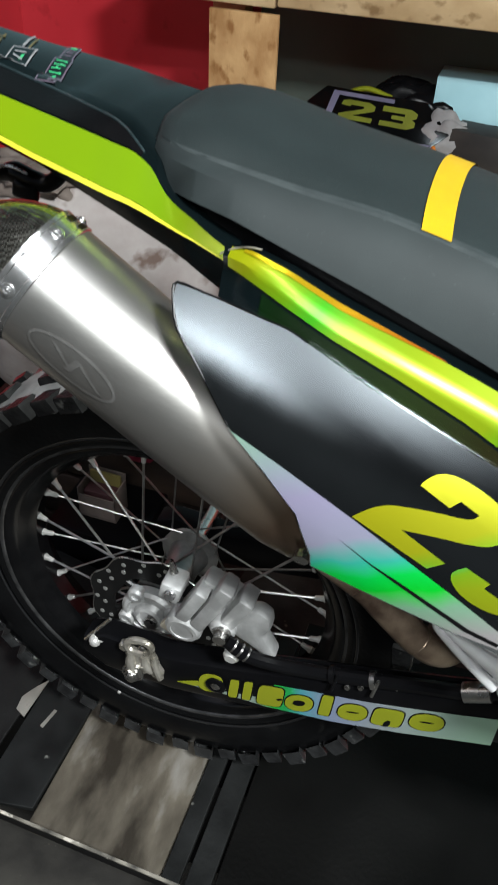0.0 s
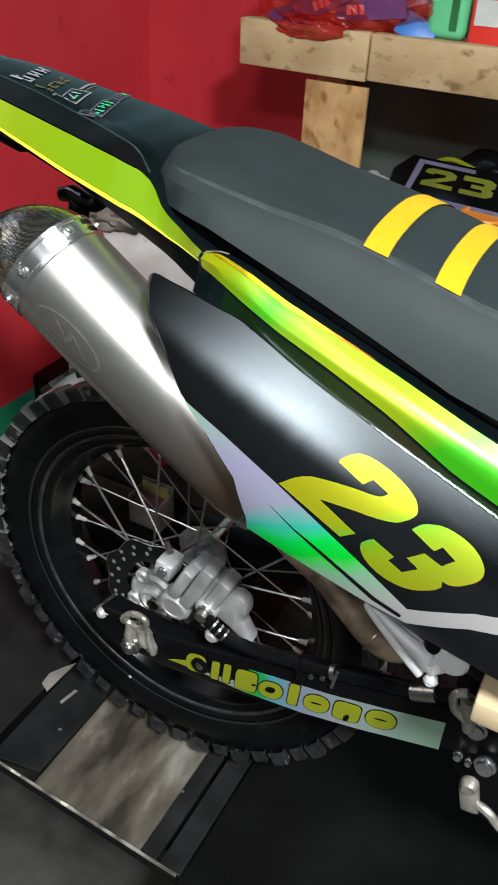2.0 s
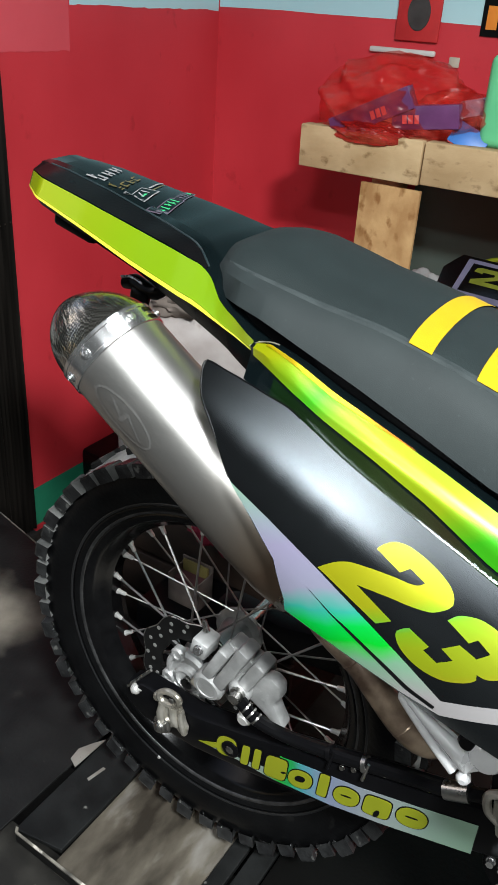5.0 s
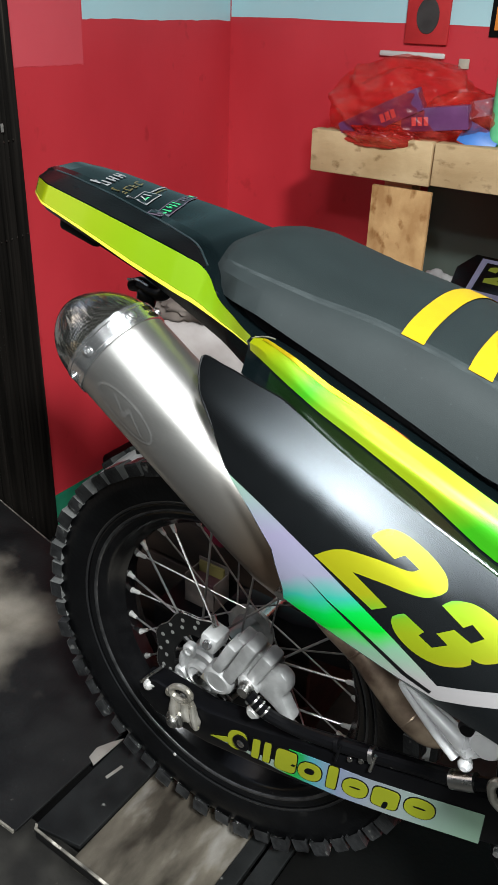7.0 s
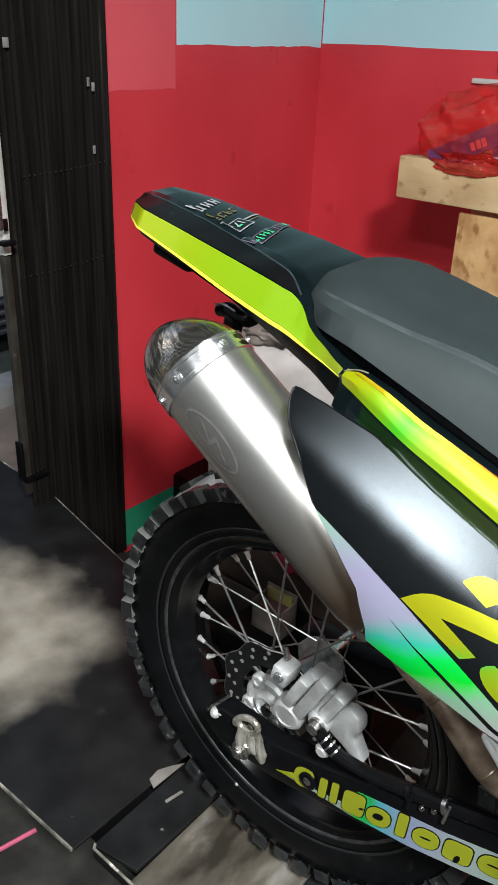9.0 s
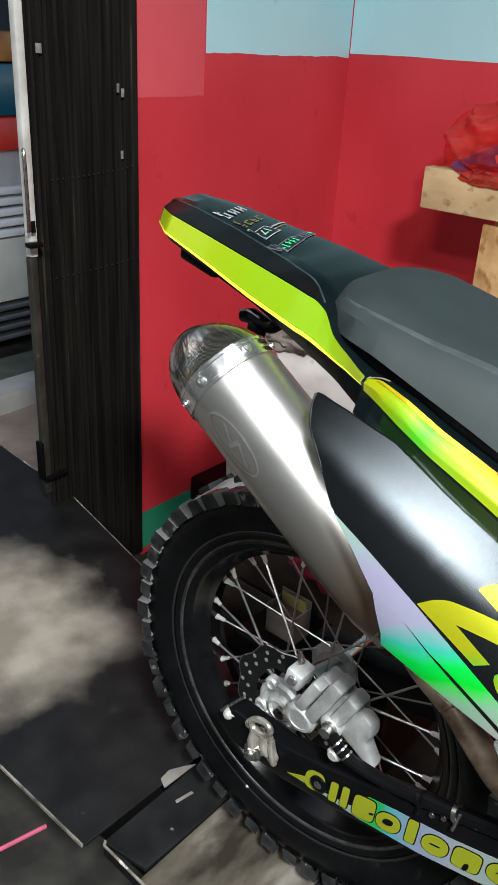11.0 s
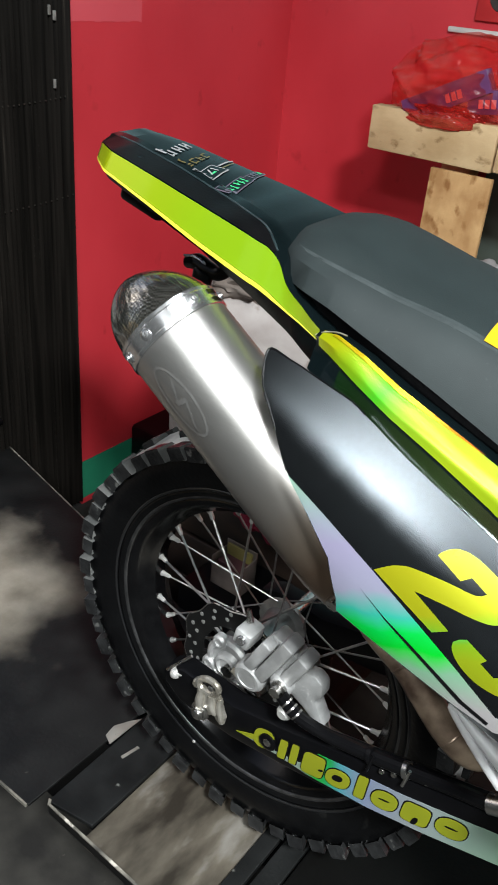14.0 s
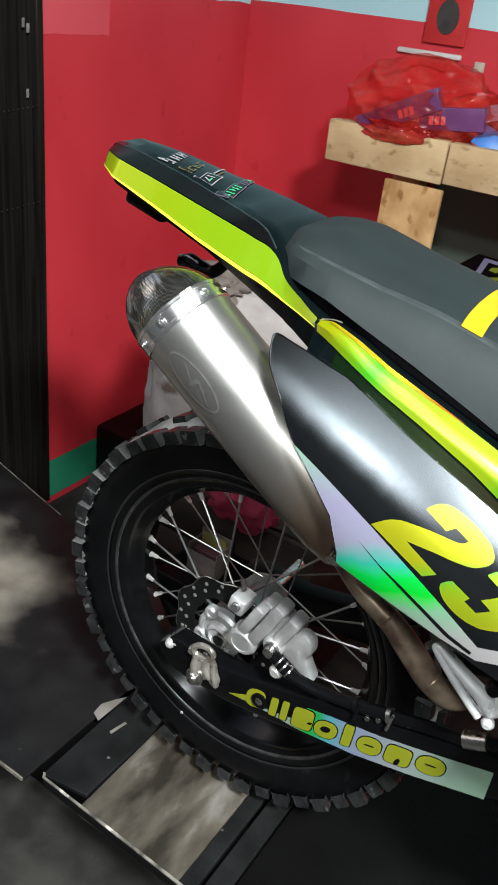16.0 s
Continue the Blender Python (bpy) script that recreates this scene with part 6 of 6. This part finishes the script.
# a sagging film bag over two cartons
bag = thing("plastic_bag", (-0.37, 1.20, ZT), "crumpled red plastic bag round cartons, on the workbench", "bag")
def film(c, size, seed, low):
    """Thin crumpled film: a domed sheet with sharp folds that sags onto what it covers."""
    bm = bmesh.new()
    bmesh.ops.create_icosphere(bm, subdivisions=5, radius=1)
    for v in bm.verts:
        p = v.co.copy()
        a = 1 - abs(noise.noise(p * 1.7 + Vector((seed, 2, 0)))) * 1.5
        b = 1 - abs(noise.noise(p * 4.3 + Vector((1, seed, 0)))) * 2.0
        c2 = 1 - abs(noise.noise(p * 10 + Vector((0, 3, seed)))) * 2.0
        f = 0.78 + 0.24 * a + 0.06 * b + 0.015 * c2
        q = Vector((p.x * size[0], p.y * size[1], p.z * size[2])) * f + Vector(c)
        q.z = max(q.z, low + 0.003 * (1 + noise.noise(p * 6)))
        v.co = q
    return bm


part("bag_body", film((-0.385, 1.190, ZT + 0.050), (0.190, 0.125, 0.110), 3.0, ZT + 0.0005), M["bag"], bag, smooth=28)
part("bag_lap", film((-0.405, 1.094, ZT + 0.002), (0.095, 0.026, 0.030), 3.2, ZT - 0.024), M["bag_fold"], bag, "lap of film hanging over the edge", smooth=28)
part("bag_lap", film((-0.230, 1.165, ZT + 0.045), (0.100, 0.070, 0.062), 9.5, ZT + 0.0005), M["bag"], bag, "creased film", smooth=28)


def carton(name, m, size, mat, label, cat, print_mat=None, bars=()):
    ob = thing(name, m.translation, label, cat, "cartons and packets on the workbench")
    w, d, h = size
    part("carton_body", box(-w / 2, w / 2, -d / 2, d / 2, 0, h, 0.0015, 2, m), mat, ob)
    for x0, x1, z0, z1 in bars:
        part("print_bar", box(x0, x1, -d / 2 - 0.0012, -d / 2 - 0.0004, z0, z1, 0, 2, m), print_mat, ob, smooth=0)
    return ob


carton("carton", pose(-0.390, 1.096, ZT + 0.0225, 4, -25.5, -2), (0.205, 0.030, 0.048), M["purple"], "purple carton with coral print bars in the red bag", "carton", M["coral"], [(0.002 + 0.014 * k, 0.012 + 0.014 * k, 0.010, 0.028) for k in range(3)])
carton("carton", pose(-0.272, 1.104, ZT + 0.026, 4, -7, 3), (0.150, 0.028, 0.048), M["purple"], "purple carton with coral print bars in the red bag", "carton", M["coral"], [(-0.050 + 0.014 * k, -0.040 + 0.014 * k, 0.012, 0.030) for k in range(3)])

jug = thing("bottle", (-0.120, 1.150, ZT), "pale green plastic bottle standing on the workbench", "bottle")
part("bottle_body", box(-0.164, -0.080, 1.118, 1.180, ZT, ZT + 0.185, 0.020, 4), M["green_bottle"], jug, smooth=60)
part("cap", turned([(0, 0.016), (0.022, 0.016), (0.024, 0.012)], (-0.122, 1.15, ZT + 0.184), (-0.122, 1.15, ZT + 0.25), 20), M["white_card"], jug, "white cap")
part("label_panel", box(-0.112, -0.096, 1.1165, 1.1175, ZT + 0.02, ZT + 0.09), plain("deep_green_print", (0.02, 0.16, 0.05), 0.5), jug, "deep green printed label", smooth=0)
carton("packet", pose(-0.170, 1.160, ZT + 0.062, 0, -14, 6), (0.090, 0.020, 0.034), M["pale_blue"], "pale blue packet with dark print bars leaning on cartons", "packet", M["black_satin"], [(0.010, 0.040, 0.012, 0.024)])
carton("packet", pose(-0.178, 1.118, ZT + 0.014, 60, 22, 4), (0.080, 0.050, 0.006), M["blue_print"], "blue and red packet lying on the workbench", "packet", M["red_box"], [(-0.038, 0.038, 0.001, 0.005)])
carton("packet", pose(-0.190, 1.200, ZT + 0.004, 0, 0, 10), (0.080, 0.060, 0.055), M["black_satin"], "dark packet on the workbench", "packet")
carton("carton", pose(-0.030, 1.150, ZT + 0.001, 0, 0, 6), (0.085, 0.060, 0.085), M["red_box"], "bright red carton with a white printed top half", "carton", M["white_card"], [(-0.036, 0.040, 0.034, 0.080)])
carton("carton", pose(0.110, 1.150, ZT + 0.001, 0, 0, -4), (0.075, 0.060, 0.10), M["yellow_box"], "yellow carton on the workbench", "carton", M["red_box"], [(-0.03, 0.03, 0.06, 0.075)])
carton("carton", pose(0.048, 1.200, ZT + 0.001, 0, 0, 3), (0.06, 0.060, 0.12), M["brown"], "brown carton on the workbench", "carton")
carton("carton", pose(0.26, 1.180, ZT + 0.001, 0, 0, 3), (0.14, 0.090, 0.12), M["white_card"], "white carton on the workbench", "carton")

# on the wall behind
solo("cable_cover", box(-0.580, -0.402, YB - 0.012, YB - 0.001, 0.981, 0.994, 0.004, 2, None), M["white_card"], (-0.49, YB, 0.987), "white plastic strip fixed to the red wall", "strip")
solo("switch_plate", box(-0.365, -0.338, YB - 0.006, YB - 0.001, 0.962, 0.985, 0.002), M["ivory"], (-0.35, YB, 0.97), "small ivory plate on the red wall", "plate")
pouch = thing("wall_pouch", (-0.457, YB - 0.004, 1.012), "red wall pouch with a dark oval window", "pouch")
part("pouch_body", box(-0.515, -0.400, YB - 0.012, YB - 0.003, 1.012, 1.34, 0.004, 2), plain("red_cloth", (0.60, 0.030, 0.032), 0.7, c2=(0.44, 0.018, 0.020), scale=14, bump=0.5, bump_scale=50), pouch)
part("oval_window", loft([[(-0.457 + r * 0.030 * math.cos(t), YB - 0.0125 - d, 1.075 + r * 0.040 * math.sin(t)) for t in (2 * math.pi * k / 28 for k in range(28))] for r, d in ((1.0, 0.0), (0.97, 0.0015))]), plain("dark_window_film", (0.055, 0.052, 0.05), 0.5, c2=(0.03, 0.028, 0.027), scale=30), pouch, "dark oval window")
poster = thing("poster", (-0.24, YB - 0.004, 1.03), "dark poster with an orange print, on the blue wall", "poster")
part("sheet", box(-0.300, -0.180, YB - 0.004, YB - 0.0025, 1.035, 1.25), M["black_satin"], poster, smooth=0)
part("print_bar", box(-0.288, -0.262, YB - 0.0056, YB - 0.0044, 1.05, 1.10), M["orange_box"], poster, smooth=0)

# ---------------------------------------------------------------- on the shelf under the bench
ZS = 0.4255
pot = thing("tub", (0.030, 1.150, ZS), "orange plastic tub with a white label on the lower shelf", "tub")
part("tub_body", turned([(0, 0.046), (0.006, 0.050), (0.060, 0.054), (0.066, 0.056), (0.070, 0.054), (0.070, 0.048), (0.064, 0.046)], (0.030, 1.150, ZS), (0.030, 1.150, ZS + 0.1), 32), M["orange_box"], pot)
part("label_panel", loft([[(0.030 + 0.0535 * math.sin(a), 1.150 - 0.0535 * math.cos(a), ZS + z) for z in (0.020, 0.052)] for a in [-0.6 + 0.1 * k for k in range(10)]], closed=False), M["white_card"], pot, "white label")
carton("carton", pose(0.150, 1.320, ZS + 0.10, 0, 0, 0), (0.20, 0.10, 0.085), M["cyan_box"], "pale cyan carton on the lower shelf", "carton")
carton("carton", pose(0.150, 1.330, ZS, 0, 0, 0), (0.24, 0.11, 0.099), M["brown"], "brown carton on the lower shelf", "carton")
carton("carton", pose(0.175, 1.215, ZS, 0, 0, -12), (0.13, 0.08, 0.105), plain("dark_grubby_card", (0.032, 0.026, 0.022), 0.7, c2=(0.012, 0.010, 0.009), scale=14), "dark grubby card box on the lower shelf", "carton")
solo("rag", crumple((0.085, 1.225, ZS + 0.062), (0.070, 0.045, 0.062), 2.2, 0.24, 4, ZS + 0.001), M["rag"], (0.07, 1.235, ZS), "crumpled grey rag on the lower shelf", "rag", smooth=60)
solo("plastic_wrap", crumple((-0.262, 1.215, ZS + 0.045), (0.060, 0.040, 0.048), 7.2, 0.30, 4, ZS + 0.001), M["rag"], (-0.265, 1.215, ZS), "crumpled pale plastic wrap on the lower shelf", "wrap", smooth=60)
spare = thing("spare_number_panel", (-0.06, 1.23, ZS), "spare black side panel with yellow-green digits leaning on the shelf", "panel")
pm = pose(-0.060, 1.205, ZS + 0.090, 50, 0, -6)


def on(m, pts):
    return [m @ Vector(p) for p in pts]


part("panel_sheet", plate(on(pm, [(-0.160, -0.055, 0), (0.120, -0.050, 0), (0.165, 0.000, 0), (0.100, 0.060, 0), (-0.130, 0.062, 0), (-0.165, 0.02, 0)]), pm.to_3x3() @ Vector((0, 0, 1)), 0.005, 0.0015), M["panel_black"], spare)
part("foil_edge", plate(on(pm, [(-0.120, -0.045, 0.0058), (0.11, -0.045, 0.0058), (0.135, -0.030, 0.0058), (-0.105, -0.030, 0.0058), (-0.095, 0.045, 0.0058), (0.03, 0.045, 0.0058), (0.03, 0.054, 0.0058), (-0.110, 0.054, 0.0058)]), pm.to_3x3() @ Vector((0, 0, 1)), 0.0006), M["lilac_foil"], spare, "silver foil border", smooth=0)


def digit(points, w, h, x, y):
    return [(x + px * w, y + py * h, 0.0062) for px, py in points]


D2 = [(0, 0.72), (0.05, 0.92), (0.2, 1), (0.8, 1), (1, 0.85), (1, 0.6), (0.4, 0.24), (1, 0.24), (1, 0), (0, 0), (0, 0.24), (0.68, 0.64), (0.68, 0.76), (0.3, 0.76), (0.28, 0.66)]
D3 = [(0, 0.72), (0, 1), (0.8, 1), (1, 0.85), (1, 0.6), (0.88, 0.5), (1, 0.4), (1, 0.15), (0.8, 0), (0, 0), (0, 0.25), (0.66, 0.25), (0.66, 0.40), (0.3, 0.40), (0.3, 0.60), (0.66, 0.60), (0.66, 0.74)]
for d, x in ((D2, -0.085), (D3, 0.010)):
    part("digit", plate(on(pm, digit(d, 0.078, 0.044, x, -0.006)), pm.to_3x3() @ Vector((0, 0, 1)), 0.0005), M["dim_olive"], spare, "yellow-green digit", smooth=0)
solo("spare_fairing", crumple((0.010, 1.300, ZS + 0.085), (0.13, 0.05, 0.075), 4.4, 0.25, 4, ZS + 0.001), [M["black_plastic"]], (0.01, 1.30, ZS), "black plastic fairing behind the spare panel", "fairing", smooth=60)
solo("neon_strip", tube([(-0.15, 1.275, ZS + 0.120), (-0.10, 1.27, ZS + 0.140), (-0.04, 1.26, ZS + 0.130)], 0.006, 8), M["letter_olive"], (-0.06, 1.27, ZS + 0.1), "neon yellow-green trim strip lying on the shelf", "trim strip", smooth=60)

# ---------------------------------------------------------------- behind the motorcycle
stool = thing("storage_crate", (-0.33, 0.55, FLOOR), "dark brown wooden crate on the floor behind the motorcycle", "crate")
for k in range(4):
    z0 = FLOOR + 0.112 * k
    part("slat", box(-0.58, -0.10, 0.38, 0.395, z0 + 0.003, z0 + 0.106, 0.003), M["brown"], stool)
part("crate_body", box(-0.575, -0.105, 0.397, 0.75, FLOOR, 0.166, 0.004), M["brown"], stool)


def stuffed(c, half, seed, low, turn):
    """A stuffed sack: a rounded block with sagging folds."""
    bm = bmesh.new()
    bmesh.ops.create_icosphere(bm, subdivisions=5, radius=1)
    for v in bm.verts:
        p = v.co.copy()
        k = (abs(p.x) ** 4 + abs(p.y) ** 4 + abs(p.z) ** 4) ** -0.25
        f = 1 + 0.07 * noise.noise(p * 1.9 + Vector((seed, 0, 0))) + 0.035 * (1 - 2 * abs(noise.noise(p * 4.5 + Vector((0, seed, 0))))) + 0.012 * noise.noise(p * 13)
        q = Matrix.Rotation(radians(turn), 3, "Z") @ (Vector((p.x * half[0], p.y * half[1], p.z * half[2])) * k * f) + Vector(c)
        q.z = max(q.z, low)
        v.co = q
    return bm


sack = thing("sack", (-0.42, 0.51, 0.169), "dusty pinkish white stuffed sack on the crate", "sack")
part("sack_body", stuffed((-0.405, 0.565, 0.365), (0.205, 0.115, 0.205), 6.1, 0.1695, 36), M["sack"], sack, smooth=80)
solo("rag", crumple((-0.470, 0.490, 0.578), (0.080, 0.060, 0.036), 3.4, 0.34, 4, 0.545), plain("brown_grey_rag", (0.20, 0.165, 0.14), 0.9, c2=(0.09, 0.068, 0.058), scale=14, bump=0.8, bump_scale=60), (-0.470, 0.490, 0.545), "grubby brown-grey rag lying on the sack", "rag", smooth=60)
box_st = thing("step_box", (-0.28, 0.30, FLOOR), "black plastic box standing on the floor", "box")
part("box_body", box(-0.37, -0.20, 0.235, 0.385, FLOOR, 0.073, 0.008), M["black_satin"], box_st)
# added block that gives the dark of the shadowed wall foot
shade_block = thing("floor_shade_block", (-0.84, 1.08, FLOOR), "added low black block in place of the shade at the wall foot", "box")
part("box_body", box(-1.05, -0.64, 0.80, 1.36, FLOOR, -0.085, 0.012), M["black_satin"], shade_block)
basket = thing("basket", (-0.287, 0.300, 0.0735), "small white open basket with packets in it, shade in its colour", "basket")
# white plastic and packets darkened to the shadow behind the wheel
part("basket_wall", join(box(-0.324, -0.254, 0.276, 0.279, 0.075, 0.122, 0.001), box(-0.324, -0.254, 0.321, 0.324, 0.075, 0.150, 0.001), box(-0.324, -0.321, 0.276, 0.324, 0.075, 0.136, 0.001), box(-0.257, -0.254, 0.276, 0.324, 0.075, 0.136, 0.001), box(-0.324, -0.254, 0.276, 0.324, 0.074, 0.078)), plain("shaded_white_plastic", (0.20, 0.16, 0.14), 0.6, c2=(0.10, 0.08, 0.07), scale=20), basket)
part("oddment", box(-0.317, -0.262, 0.284, 0.312, 0.079, 0.126, 0.003), plain("dull_red_packet", (0.07, 0.022, 0.026), 0.6), basket, "dull red packet")
part("oddment", box(-0.318, -0.260, 0.313, 0.319, 0.079, 0.147, 0.002), plain("dull_yellow_packet", (0.22, 0.18, 0.05), 0.6), basket, "yellow packet")
solo("cloth", crumple((-0.27, 0.372, 0.205), (0.075, 0.028, 0.045), 8.8, 0.4, 4), plain("crimson_cloth", (0.38, 0.02, 0.06), 0.8, scale=10), (-0.27, 0.372, 0.2), "crimson cloth hung on the crate", "cloth", smooth=60)
strap = thing("strap", (-0.178, 0.03, 0.77), "black rubber strap with a bent end hanging under the tail", "strap")
part("strap_body", join(tube([(-0.206, 0.030, 0.776), (-0.190, 0.030, 0.780), (-0.170, 0.028, 0.776), (-0.150, 0.026, 0.778), (-0.130, 0.024, 0.800), (-0.120, 0.022, 0.840)], [0.007, 0.0105, 0.010, 0.008, 0.007, 0.006], 12), box(-0.012, 0.014, -0.006, 0.006, -0.009, 0.009, 0.004, 2, pose(-0.176, 0.022, 0.768, 0, 12, 0))), M["black_plastic"], strap, smooth=50)
# highlight on the black rubber, modelled as a bright rod
part("strap_glint", tube([(-0.204, 0.022, 0.786), (-0.188, 0.021, 0.789), (-0.170, 0.020, 0.785)], 0.0016, 8), M["steel"], strap, "glint on the strap, made as a thin bright rod")

# ---------------------------------------------------------------- outside the door
ground = structure("ground", box(-9, -6, -6, 6, FLOOR - 0.1, FLOOR), M["concrete"], "dark ground outside")
structure("ground_apron", box(-2.12, -1.19, -1.4, 1.6, FLOOR + 0.002, FLOOR + 0.012), plain("tan_concrete", (0.34, 0.27, 0.21), 0.85, c2=(0.18, 0.13, 0.095), scale=5, bump=0.4, spots=(0.12, 0.07, 0.05), spot_scale=9, spot_at=0.66), "tan stained concrete apron outside the door")
structure("kerb", box(-2.26, -2.125, -1.4, 1.8, FLOOR, FLOOR + 0.09), plain("pale_kerb", (0.42, 0.41, 0.38), 0.8, c2=(0.30, 0.29, 0.27), scale=7, bump=0.3), "pale concrete kerb")
structure("road", box(-2.62, -2.262, -1.4, 1.8, FLOOR, FLOOR + 0.02), plain("mossy_asphalt", (0.10, 0.11, 0.08), 0.85, c2=(0.06, 0.065, 0.05), scale=9), "mossy grey roadside strip")
WHITE_SLAT = plain("white_enamel", (0.80, 0.81, 0.80), 0.4, c2=(0.70, 0.71, 0.70), scale=6)
truck = thing("parked_truck", (-2.9, 0.5, FLOOR), "parked truck with white slatted grille, red and blue body", "truck")
part("chassis", box(-3.6, -2.72, -0.6, 1.9, FLOOR + 0.10, -0.04), M["black_satin"], truck, "dark chassis")
for k in range(4):
    part("step_bar", box(-2.72, -2.66, -0.5, 1.8, -0.20 + 0.045 * k, -0.175 + 0.045 * k, 0.006), plain("grey_step", (0.10, 0.10, 0.11), 0.4, 0.3), truck)
part("bumper", box(-3.6, -2.68, -0.6, 1.9, -0.035, 0.250, 0.02), plain("pale_bumper", (0.66, 0.66, 0.58), 0.5, c2=(0.46, 0.46, 0.40), scale=4), truck, "pale grey bumper")
part("headlamp", box(-2.675, -2.66, 0.66, 0.80, 0.06, 0.16, 0.01), M["rag"], truck, "grey lamp")
for k in range(5):
    part("grille_slat", box(-2.70, -2.66, -0.5, 1.8, 0.258 + 0.044 * k, 0.290 + 0.044 * k, 0.006), WHITE_SLAT, truck, "white slat")
part("grille_back", box(-3.6, -2.74, -0.6, 1.9, 0.252, 0.60), plain("grey_panel", (0.50, 0.50, 0.50), 0.6, c2=(0.38, 0.38, 0.38), scale=5), truck, "grey panel")
part("red_band", box(-3.6, -2.70, -0.6, 1.9, 0.602, 0.735, 0.015), M["red_box"], truck, "red body band")
part("windscreen", box(-3.6, -2.72, -0.6, 1.9, 0.738, 0.94, 0.01), plain("blue_tinted_glass", (0.02, 0.13, 0.20), 0.15, scale=4), truck, "blue tinted windscreen")
part("visor", box(-3.6, -2.70, -0.6, 1.9, 0.945, 1.05, 0.01), plain("orange_yellow_print", (0.60, 0.35, 0.06), 0.5, c2=(0.35, 0.10, 0.03), scale=9), truck, "yellow and orange sun visor")
structure("backdrop", box(-5.2, -5.0, -5, 6, FLOOR, 3.5), M["grey_wall"], "plain grey wall across the road")
